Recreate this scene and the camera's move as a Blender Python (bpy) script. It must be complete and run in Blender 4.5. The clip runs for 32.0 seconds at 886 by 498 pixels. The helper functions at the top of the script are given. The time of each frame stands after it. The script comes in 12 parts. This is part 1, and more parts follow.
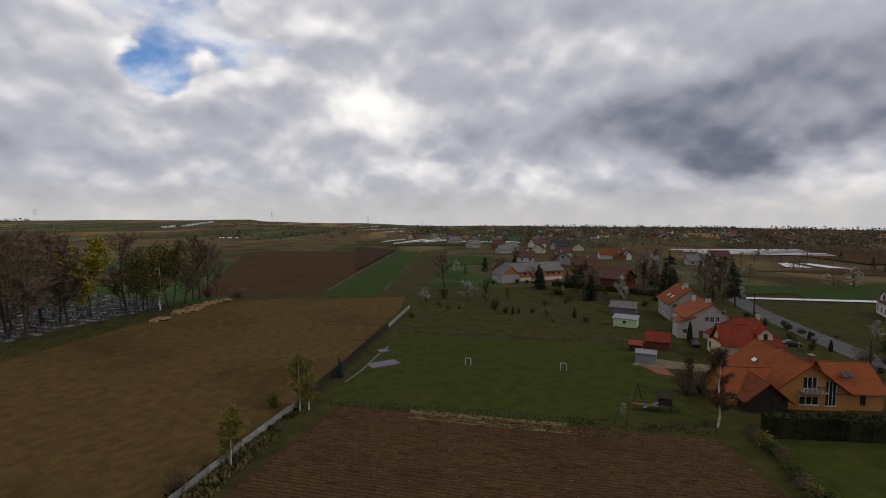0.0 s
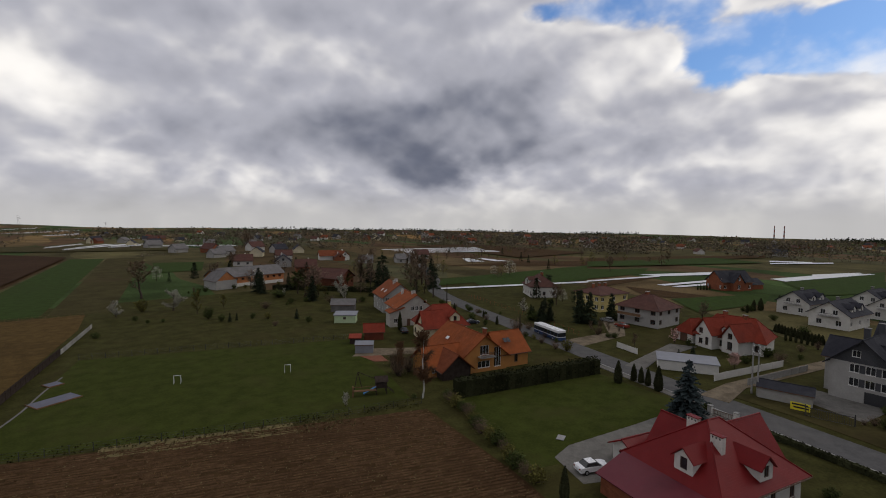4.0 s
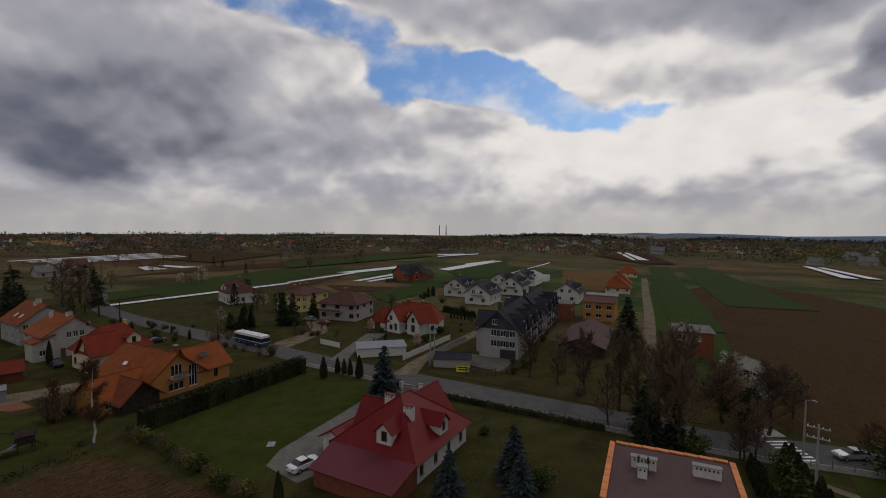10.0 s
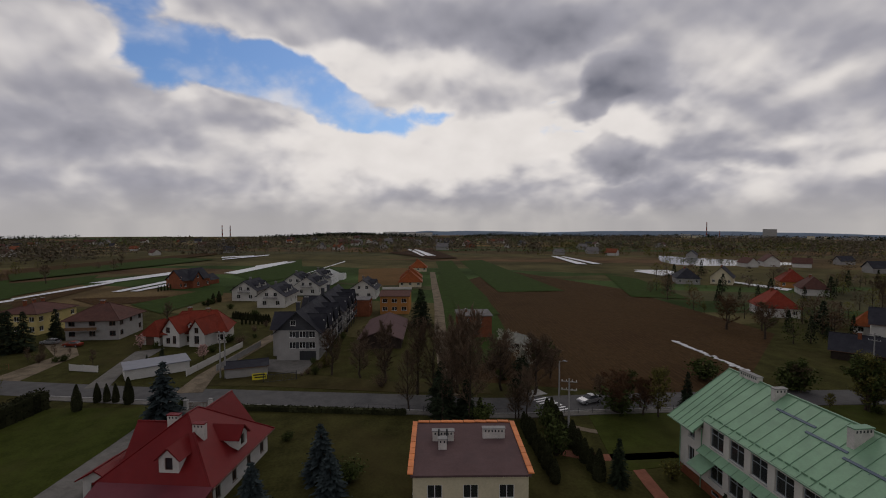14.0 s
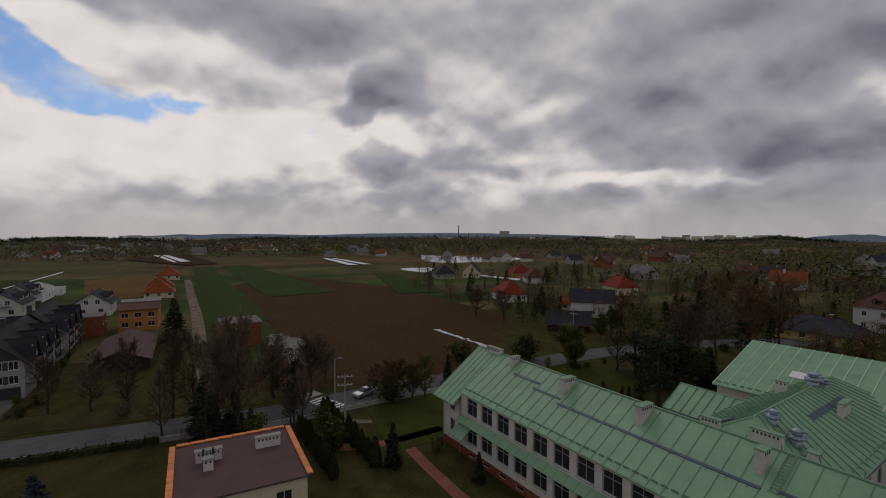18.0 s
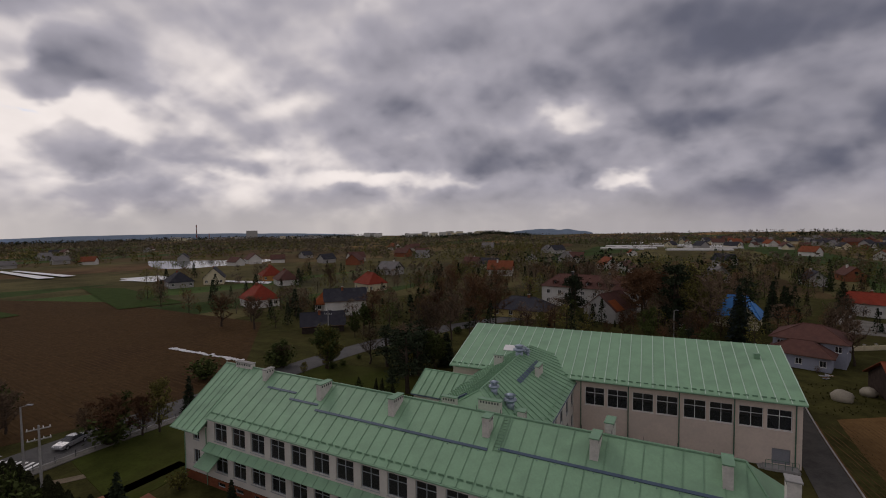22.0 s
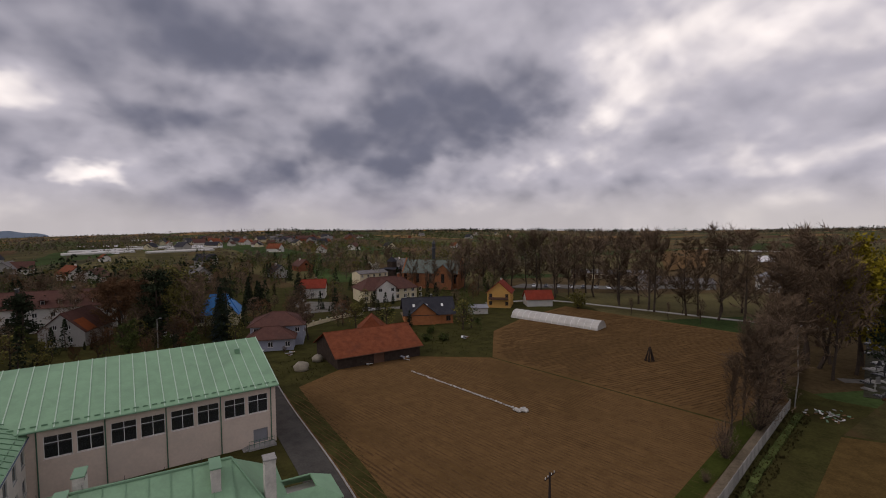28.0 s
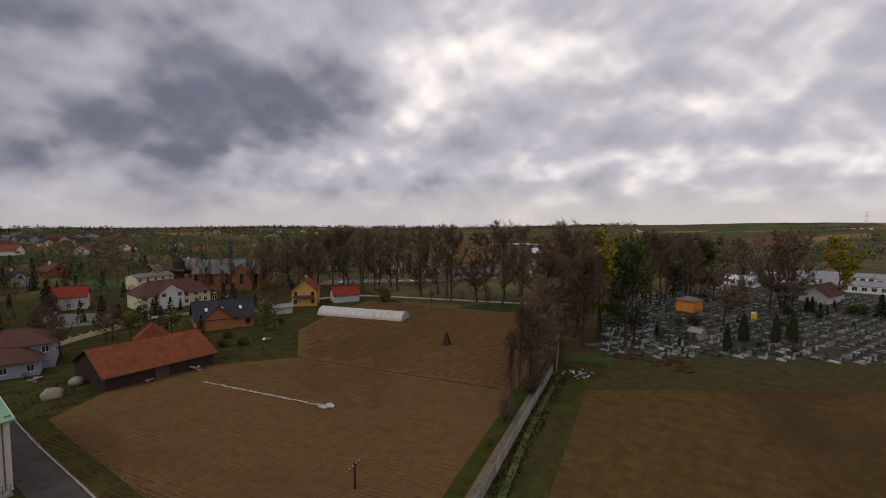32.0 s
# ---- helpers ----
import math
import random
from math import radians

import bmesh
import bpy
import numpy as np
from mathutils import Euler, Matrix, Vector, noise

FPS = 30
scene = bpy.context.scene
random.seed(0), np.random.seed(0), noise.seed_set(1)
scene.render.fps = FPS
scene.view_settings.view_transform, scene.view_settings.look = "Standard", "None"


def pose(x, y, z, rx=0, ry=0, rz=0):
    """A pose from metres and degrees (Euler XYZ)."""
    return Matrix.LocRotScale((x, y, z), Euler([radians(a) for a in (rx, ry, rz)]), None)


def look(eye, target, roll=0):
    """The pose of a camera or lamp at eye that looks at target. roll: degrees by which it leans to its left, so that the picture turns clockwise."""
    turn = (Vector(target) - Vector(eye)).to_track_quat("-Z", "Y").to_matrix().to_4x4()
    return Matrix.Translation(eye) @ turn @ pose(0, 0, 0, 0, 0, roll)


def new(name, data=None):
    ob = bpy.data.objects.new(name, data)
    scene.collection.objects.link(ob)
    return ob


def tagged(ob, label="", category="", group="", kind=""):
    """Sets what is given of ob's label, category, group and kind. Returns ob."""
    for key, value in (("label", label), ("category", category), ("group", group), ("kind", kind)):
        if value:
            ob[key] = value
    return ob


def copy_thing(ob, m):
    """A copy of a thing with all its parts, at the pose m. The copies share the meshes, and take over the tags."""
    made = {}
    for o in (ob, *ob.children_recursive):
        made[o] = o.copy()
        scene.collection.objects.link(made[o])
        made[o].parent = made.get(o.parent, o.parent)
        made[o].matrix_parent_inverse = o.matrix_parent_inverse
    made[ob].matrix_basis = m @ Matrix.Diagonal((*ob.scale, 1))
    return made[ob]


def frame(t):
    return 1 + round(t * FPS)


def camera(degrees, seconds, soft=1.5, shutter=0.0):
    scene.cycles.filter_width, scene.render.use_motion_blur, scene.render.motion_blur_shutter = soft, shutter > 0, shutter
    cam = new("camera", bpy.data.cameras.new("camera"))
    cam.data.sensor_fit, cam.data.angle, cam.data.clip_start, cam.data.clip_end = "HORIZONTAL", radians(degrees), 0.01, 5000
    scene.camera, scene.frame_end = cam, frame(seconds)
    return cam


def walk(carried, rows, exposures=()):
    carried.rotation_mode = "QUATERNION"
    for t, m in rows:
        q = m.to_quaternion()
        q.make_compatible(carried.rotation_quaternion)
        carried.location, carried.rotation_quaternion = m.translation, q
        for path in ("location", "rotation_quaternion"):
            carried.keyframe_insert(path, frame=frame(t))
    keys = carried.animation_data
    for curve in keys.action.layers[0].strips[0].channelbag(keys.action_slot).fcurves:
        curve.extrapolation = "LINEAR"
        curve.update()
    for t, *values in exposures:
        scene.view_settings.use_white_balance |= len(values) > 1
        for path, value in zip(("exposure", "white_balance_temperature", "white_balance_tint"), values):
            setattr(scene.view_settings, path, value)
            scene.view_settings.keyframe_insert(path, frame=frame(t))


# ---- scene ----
cam = camera(85.9, 32.0, soft=1.0)
EXPOSURES = ((0.0, 0.0, 6350.0, 10.0), (5.5, -0.15, 6400.0, 10.0), (9.0, -0.4, 6450.0, 11.0), (14.0, -0.48, 6450.0, 13.0), (17.0, -0.55, 6500.0, 14.0), (20.0, -0.45, 6550.0, 15.0), (25.0, -0.15, 6600.0, 19.0), (32.0, 0.1, 6600.0, 15.0))
PATH = [
    (0, (0.00, -0.02, 31.95), (0.4002, 1.9395, 31.8136), -0.07),
    (0.5, (0.30, 0.06, 31.85), (0.7662, 2.0000, 31.7143), 0.02),
    (1, (0.45, -0.10, 31.76), (1.0334, 1.8106, 31.6280), 0.11),
    (1.5, (0.41, -0.47, 31.68), (1.0927, 1.4112, 31.5472), 0.19),
    (2, (0.23, -0.85, 31.59), (1.0092, 0.9851, 31.4605), 0.28),
    (2.5, (-0.08, -1.13, 31.52), (0.8426, 0.6384, 31.3925), 0.39),
    (3, (-0.43, -1.26, 31.51), (0.6555, 0.4088, 31.3825), 0.52),
    (3.5, (-0.69, -1.27, 31.55), (0.5594, 0.2889, 31.4277), 0.63),
    (4, (-0.84, -1.23, 31.60), (0.5572, 0.1983, 31.4810), 0.69),
    (4.5, (-0.93, -1.23, 31.63), (0.5849, 0.0664, 31.5094), 0.71),
    (6.5, (-1.72, -1.36, 31.79), (0.0236, -0.3807, 31.6791), 0.51),
    (7, (-1.92, -1.46, 31.88), (-0.1709, -0.5008, 31.7775), 0.51),
    (7.5, (-2.10, -1.54, 31.94), (-0.3264, -0.6143, 31.8319), 0.56),
    (8, (-2.23, -1.53, 31.92), (-0.4326, -0.6546, 31.8100), 0.61),
    (8.5, (-2.30, -1.42, 31.87), (-0.4466, -0.6839, 31.7612), 0.61),
    (9, (-2.28, -1.32, 31.87), (-0.3733, -0.7292, 31.7601), 0.56),
    (9.5, (-2.21, -1.25, 31.90), (-0.2694, -0.7909, 31.7973), 0.48),
    (10, (-2.19, -1.17, 31.94), (-0.2242, -0.8100, 31.8354), 0.40),
    (10.5, (-2.20, -1.05, 31.99), (-0.2274, -0.7048, 31.8833), 0.32),
    (11, (-2.18, -0.87, 32.04), (-0.2031, -0.6177, 31.9347), 0.24),
    (11.5, (-2.19, -0.73, 32.04), (-0.1960, -0.6251, 31.9358), 0.14),
    (12, (-2.25, -0.64, 31.95), (-0.2519, -0.6619, 31.8507), 0.07),
    (12.5, (-2.31, -0.54, 31.80), (-0.3212, -0.7271, 31.6956), 0.02),
    (13, (-2.34, -0.41, 31.62), (-0.3696, -0.7539, 31.5223), 0.00),
    (13.5, (-2.36, -0.31, 31.47), (-0.4072, -0.7498, 31.3684), -0.01),
    (15.5, (-2.82, 0.09, 31.04), (-0.9522, -0.6194, 30.9437), -0.06),
    (16, (-2.76, 0.27, 30.91), (-0.9750, -0.6299, 30.8151), -0.02),
    (16.5, (-2.74, 0.34, 30.79), (-1.0542, -0.7315, 30.7003), 0.02),
    (17, (-2.73, 0.29, 30.70), (-1.1449, -0.9233, 30.6063), 0.05),
    (17.5, (-2.70, 0.21, 30.65), (-1.1330, -1.0299, 30.5549), 0.06),
    (18, (-2.65, 0.20, 30.67), (-1.1442, -1.1177, 30.5773), 0.04),
    (18.5, (-2.62, 0.20, 30.78), (-1.2267, -1.2253, 30.6880), -0.00),
    (19, (-2.64, 0.12, 30.96), (-1.3704, -1.4170, 30.8674), -0.07),
    (19.5, (-2.66, 0.02, 31.15), (-1.5276, -1.6230, 31.0586), -0.16),
    (20, (-2.70, 0.03, 31.29), (-1.6769, -1.6888, 31.1952), -0.25),
    (20.5, (-2.77, 0.16, 31.36), (-1.7997, -1.5925, 31.2592), -0.33),
    (21, (-2.79, 0.27, 31.39), (-1.8364, -1.4820, 31.2933), -0.43),
    (21.5, (-2.71, 0.25, 31.43), (-1.8639, -1.5612, 31.3212), -0.53),
    (22, (-2.60, 0.08, 31.44), (-1.9296, -1.8028, 31.3361), -0.58),
    (22.5, (-2.57, -0.12, 31.51), (-2.0766, -2.0530, 31.3950), -0.57),
    (23, (-2.63, -0.23, 31.68), (-2.3256, -2.1987, 31.5658), -0.53),
    (23.5, (-2.74, -0.24, 31.91), (-2.5344, -2.2285, 31.7984), -0.52),
    (24, (-2.83, -0.21, 32.11), (-2.7201, -2.2060, 31.9905), -0.53),
    (24.5, (-2.84, -0.15, 32.22), (-2.8435, -2.1459, 32.1068), -0.54),
    (25, (-2.76, -0.11, 32.28), (-2.9429, -2.0975, 32.1596), -0.52),
    (25.5, (-2.67, -0.14, 32.29), (-3.0250, -2.1092, 32.1711), -0.48),
    (27.5, (-3.10, -0.55, 32.24), (-4.1374, -2.2597, 32.1205), -0.42),
    (28, (-3.18, -0.54, 32.34), (-4.3956, -2.1214, 32.2187), -0.39),
    (28.5, (-3.22, -0.58, 32.42), (-4.5874, -2.0355, 32.2950), -0.35),
    (29, (-3.24, -0.62, 32.47), (-4.7397, -1.9312, 32.3449), -0.29),
    (29.5, (-3.22, -0.56, 32.50), (-4.8154, -1.7571, 32.3677), -0.23),
    (30, (-3.15, -0.41, 32.48), (-4.8184, -1.5141, 32.3462), -0.18),
    (30.5, (-3.12, -0.23, 32.40), (-4.8074, -1.2948, 32.2636), -0.13),
    (31, (-3.19, -0.03, 32.27), (-4.8982, -1.0652, 32.1320), -0.09),
    (31.5, (-3.33, 0.16, 32.11), (-5.0567, -0.8349, 31.9767), -0.05),
    (32, (-3.47, 0.35, 31.95), (-5.2085, -0.6384, 31.8124), -0.03),
]
walk(cam, [(t, look(eye, target, roll)) for t, eye, target, roll in PATH], EXPOSURES)

# ---- world and sun ----
SUN_YAW, SUN_UP = -118.0, 42.0


def bearing(yaw, up=0.0):
    """The way that lies yaw degrees to the left of +y and up degrees above the level."""
    a, e = radians(yaw), radians(up)
    return Vector((-math.sin(a) * math.cos(e), math.cos(a) * math.cos(e), math.sin(e)))


class Nodes:
    """Short forms for wiring a node tree."""

    def __init__(self, tree):
        self.tree = tree
        tree.nodes.clear()

    def link(self, a, b):
        self.tree.links.new(a, b)

    def fill(self, socket, value):
        if isinstance(value, bpy.types.NodeSocket):
            self.link(value, socket)
        else:
            socket.default_value = value

    def math(self, op, a, b=0.0, c=0.0, clamp=False):
        node = self.tree.nodes.new("ShaderNodeMath")
        node.operation, node.use_clamp = op, clamp
        for socket, value in zip(node.inputs, (a, b, c)):
            self.fill(socket, value)
        return node.outputs[0]

    def vec(self, op, a, b=(0, 0, 0)):
        node = self.tree.nodes.new("ShaderNodeVectorMath")
        node.operation = op
        self.fill(node.inputs[0], a)
        self.fill(node.inputs[1], b)
        return node.outputs["Value"] if op in ("DOT_PRODUCT", "LENGTH") else node.outputs["Vector"]

    def noise(self, vector, scale, detail=4.0, rough=0.55, distort=0.0):
        node = self.tree.nodes.new("ShaderNodeTexNoise")
        self.fill(node.inputs["Vector"], vector)
        for key, value in (("Scale", scale), ("Detail", detail), ("Roughness", rough), ("Distortion", distort)):
            self.fill(node.inputs[key], value)
        return node.outputs["Fac"]

    def smooth(self, x, lo, hi, to_lo=0.0, to_hi=1.0):
        node = self.tree.nodes.new("ShaderNodeMapRange")
        node.interpolation_type = "SMOOTHSTEP"
        for socket, value in zip(node.inputs, (x, lo, hi, to_lo, to_hi)):
            self.fill(socket, value)
        return node.outputs[0]

    def mix(self, fac, a, b, blend="MIX"):
        node = self.tree.nodes.new("ShaderNodeMix")
        node.data_type, node.blend_type = "RGBA", blend
        self.fill(node.inputs[0], fac)
        self.fill(node.inputs[6], a)
        self.fill(node.inputs[7], b)
        return node.outputs[2]

    def xyz(self, vector):
        node = self.tree.nodes.new("ShaderNodeSeparateXYZ")
        self.fill(node.inputs[0], vector)
        return node.outputs

    def join(self, x, y, z):
        node = self.tree.nodes.new("ShaderNodeCombineXYZ")
        for socket, value in zip(node.inputs, (x, y, z)):
            self.fill(socket, value)
        return node.outputs[0]


def rgb(r, g, b):
    return (r, g, b, 1.0)


def make_world():
    """A broken spring cloud deck under a hazy blue sky: blue gaps to the north and east, heavy grey cloud to the south and west.
    Gaps, dark bases and bright rims are (yaw, height, half width, half height, amount) in degrees, broken up by billows and noise."""
    world = bpy.data.worlds.new("world")
    scene.world = world
    world.use_nodes = True
    n = Nodes(world.node_tree)
    way = n.tree.nodes.new("ShaderNodeTexCoord").outputs["Generated"]
    x, y, z = n.xyz(way)
    up = n.math("MAXIMUM", z, 0.0)

    def deck_at(lift, off):
        low = n.math("ADD", up, lift)
        return n.join(n.math("ADD", n.math("DIVIDE", x, low), off[0]), n.math("ADD", n.math("DIVIDE", y, low), off[1]), 0.0)

    deck = deck_at(0.6, (0.0, 0.0))
    drift = n.tree.nodes.new("ShaderNodeTexNoise")
    n.fill(drift.inputs["Vector"], deck)
    drift.inputs["Scale"].default_value, drift.inputs["Detail"].default_value = 2.6, 3.0
    bent = n.vec("MULTIPLY", n.vec("SUBTRACT", drift.outputs["Color"], (0.5, 0.5, 0.5)), (0.13, 0.13, 0.0))

    def billow(at, scale, detail, rough):
        node = n.tree.nodes.new("ShaderNodeTexVoronoi")
        node.voronoi_dimensions, node.feature, node.normalize = "2D", "SMOOTH_F1", True
        n.fill(node.inputs["Vector"], n.vec("ADD", at, bent))
        for key, value in (("Scale", scale), ("Detail", detail), ("Roughness", rough), ("Lacunarity", 2.1), ("Smoothness", 0.8)):
            node.inputs[key].default_value = value
        return n.math("MULTIPLY_ADD", node.outputs["Distance"], -2.0, 1.0)

    # heaps of cloud, and the same heaps a little higher: their difference gives lit tops and shaded bases
    heap, heap_up = billow(deck, 5.4, 2.6, 0.45), billow(deck_at(0.635, (0.0, 0.0)), 5.4, 2.6, 0.45)
    lit = n.math("SUBTRACT", heap, heap_up)
    small = billow(deck_at(0.55, (3.1, 7.7)), 15.0, 3.0, 0.5)
    big = n.noise(deck, 2.4, 3.0, 0.45)
    soft = n.noise(deck_at(0.55, (5.3, 1.7)), 4.6, 4.5, 0.48)
    ahead, left = bearing(-125), bearing(-35)
    yaw = n.math("MULTIPLY_ADD", n.math("ARCTAN2", n.vec("DOT_PRODUCT", way, left), n.vec("DOT_PRODUCT", way, ahead)), math.degrees(1.0), -125.0)
    high = n.math("MULTIPLY", n.math("ARCSINE", z), math.degrees(1.0))
    sway = n.math("MULTIPLY_ADD", n.math("ADD", big, n.math("MULTIPLY", soft, 0.7)), 13.0, -11.05)
    sway2 = n.math("MULTIPLY_ADD", n.math("ADD", n.noise(deck_at(0.55, (1.1, 8.2)), 3.8, 4.0, 0.5), n.math("MULTIPLY", soft, 0.5)), 7.0, -5.25)
    at = n.join(n.math("ADD", yaw, sway), n.math("ADD", high, sway2), 0.0)

    def field(*lists):
        total = None
        for a, e, w, h, k in sum(lists, ()):
            node = n.tree.nodes.new("ShaderNodeMapping")
            node.vector_type = "TEXTURE"
            n.link(at, node.inputs["Vector"])
            node.inputs["Location"].default_value = (a, e, 0.0)
            node.inputs["Scale"].default_value = (w * 1.25, h * 1.25, 1.0)
            ball = n.tree.nodes.new("ShaderNodeTexGradient")
            ball.gradient_type = "SPHERICAL"
            n.link(node.outputs[0], ball.inputs[0])
            total = n.math("MULTIPLY_ADD", ball.outputs["Fac"], k, total if total is not None else 0.0)
        return total

    # ragged: how far a heap reaches into a gap
    ragged = n.math("MULTIPLY_ADD", heap, 0.42, n.math("MULTIPLY_ADD", small, 0.20, n.math("MULTIPLY_ADD", soft, 0.9, -0.62)))
    open_sky = field(SKY_GAPS)
    gap = n.smooth(n.math("SUBTRACT", open_sky, n.math("MULTIPLY", ragged, 1.25)), 0.16, 0.46)
    gap = n.math("MULTIPLY", gap, n.smooth(open_sky, 0.02, 0.16))
    dark = n.smooth(n.math("MULTIPLY_ADD", ragged, 0.42, field(SKY_DARK_1, SKY_DARK_2)), 0.05, 1.15)
    bright = n.smooth(n.math("MULTIPLY_ADD", ragged, -0.4, field(SKY_BRIGHT_1, SKY_BRIGHT_2)), 0.05, 1.15)
    level = n.math("MULTIPLY_ADD", big, 0.5, 0.36)
    level = n.math("MULTIPLY_ADD", soft, -0.34, n.math("ADD", level, 0.12))
    level = n.math("MULTIPLY_ADD", lit, 0.7, level)
    level = n.math("MULTIPLY_ADD", small, 0.05, n.math("MULTIPLY_ADD", heap, -0.14, level))
    level = n.math("MULTIPLY_ADD", bright, 0.47, level)
    level = n.math("MULTIPLY_ADD", dark, -0.51, level)
    # thin rims of cloud against a gap shine
    rim = n.math("MULTIPLY", n.smooth(open_sky, 0.05, 0.4), n.math("SUBTRACT", 1.0, gap))
    level = n.math("MULTIPLY_ADD", rim, 0.22, level)
    glow = n.smooth(n.vec("DOT_PRODUCT", way, bearing(-112, 12.0)), 0.62, 1.0)
    level = n.math("MULTIPLY_ADD", glow, 0.16, level)
    heavy = n.smooth(n.vec("DOT_PRODUCT", way, bearing(HEAVY[0], HEAVY[1])), 0.62, 0.97)
    level = n.math("MULTIPLY_ADD", heavy, -0.2, level)
    cloud = n.mix(n.smooth(level, -0.32, 0.56), CLOUD_DARK, CLOUD_MID)
    cloud = n.mix(n.smooth(level, 0.42, 1.05), cloud, CLOUD_LIGHT)
    grain = n.math("MULTIPLY_ADD", n.noise(deck_at(0.5, (2.2, 4.4)), 8.0, 5.0, 0.5), 0.26, 0.87)
    cloud = n.vec("MULTIPLY", cloud, n.join(grain, grain, grain))
    sky = n.tree.nodes.new("ShaderNodeTexSky")
    sky.sky_type, sky.sun_disc = "NISHITA", False
    sky.sun_elevation, sky.sun_rotation = radians(SUN_UP), radians(-SUN_YAW)
    blue = n.vec("MULTIPLY", sky.outputs[0], (SKY_BLUE * 0.62, SKY_BLUE * 0.86, SKY_BLUE * 1.16))
    # thin veils drift through the blue
    veil = n.smooth(n.math("ADD", soft, n.math("MULTIPLY", small, 0.16)), 0.42, 0.78, 0.0, 0.75)
    seen = n.mix(gap, cloud, n.mix(veil, blue, CLOUD_LIGHT))
    haze = n.smooth(up, 0.0, 0.085, 0.8, 0.0)
    dim = n.math("MULTIPLY_ADD", dark, -0.24, n.math("MULTIPLY_ADD", heavy, -0.16, 1.0))
    seen = n.mix(haze, seen, n.vec("MULTIPLY", HAZE[:3], n.join(dim, dim, n.math("MULTIPLY_ADD", dark, -0.14, n.math("MULTIPLY_ADD", heavy, -0.13, 1.0)))))
    back = n.tree.nodes.new("ShaderNodeBackground")
    n.link(seen, back.inputs[0])
    back.inputs[1].default_value = 1.0
    out = n.tree.nodes.new("ShaderNodeOutputWorld")
    n.link(back.outputs[0], out.inputs[0])


SKY_GAPS = ((14, 19.5, 11.0, 4.6, 0.9), (27, 22.0, 9.0, 4.0, 0.7), (20, 14.0, 5.3, 3.1, 0.8), (-64, 22.2, 11.9, 2.4, 0.9), (-76, 17.8, 7.2, 4.1, 0.8), (-87, 15.2, 7.3, 2.8, 1.0), (-94, 11.3, 7.7, 2.2, 0.7), (-81, 17.3, 4.0, 3.6, 0.6), (-117, 10.4, 4.1, 1.3, 0.6), (-115, 13.8, 2.4, 1.1, 0.4), (-87, 16.9, 4.3, 2.5, 1.0), (-91, 13.9, 6.1, 2.5, 0.8), (-102, 12.6, 3.8, 1.4, 0.5), (-270, 11.2, 5.6, 2.2, 0.2))
SKY_DARK_1 = ((-35, 9.6, 23.6, 5.6, 0.9), (-22, 20.1, 19.7, 5.0, 0.35), (28, 6.4, 9.3, 4.8, 0.7), (-51, 12.7, 7.9, 5.3, 0.4), (-47, 9.8, 16.3, 5.5, 0.85), (-48, 17.8, 13.7, 3.9, 0.4), (-123, 15.3, 3.6, 2.8, 1.0), (-122, 7.8, 3.6, 2.1, 1.0), (-120, 12.4, 3.4, 1.6, 0.7), (-107, 21.3, 17.9, 3.1, 0.5), (-105, 4.0, 7.5, 2.0, 0.5), (-126, 14.6, 6.3, 4.0, 1.3), (-122, 7.8, 4.1, 2.2, 1.0), (-131, 7.5, 7.4, 2.5, 0.9), (-120, 12.5, 3.6, 1.9, 0.8), (-156, 11.8, 11.9, 4.8, 0.9), (-165, 6.7, 7.6, 3.1, 0.7), (-129, 3.9, 8.1, 2.0, 0.8), (-115, 22.1, 20.3, 4.1, 0.6), (-158, 19.9, 22.0, 4.5, 0.6), (-152, 2.9, 10.0, 1.6, 0.5))
SKY_DARK_2 = ((-189, 15.6, 12.6, 5.8, 0.6), (-192, 3.3, 7.9, 3.6, 0.6), (-169, 15.3, 6.0, 2.9, 0.6), (-123, 3.4, 6.3, 1.5, 0.5), (-188, 20.9, 16.7, 5.1, 0.6), (-218, 11.4, 12.4, 4.8, 0.7), (-150, 13.2, 8.1, 3.6, 0.5), (-173, 7.1, 6.4, 2.6, 0.5), (-214, 6.6, 9.3, 2.6, 0.5), (-222, 13.0, 15.9, 6.0, 0.8), (-202, 9.7, 11.5, 4.8, 0.6), (-212, 19.4, 13.5, 4.2, 0.4), (-253, 8.0, 15.2, 3.1, 0.3), (-276, 9.8, 3.5, 3.9, 0.4), (-261, 17.2, 10.9, 3.2, 0.3), (-208, 7.9, 11.3, 4.7, 0.6), (-202, 18.1, 14.6, 4.0, 0.5), (-183, 10.0, 9.2, 4.8, 0.5), (-257, 3.8, 4.4, 3.1, 0.4), (-42, 3.3, 10.3, 4.1, 0.55), (-196, 2.9, 8.7, 4.1, 0.6), (-211, 1.9, 8.0, 3.1, 0.7))
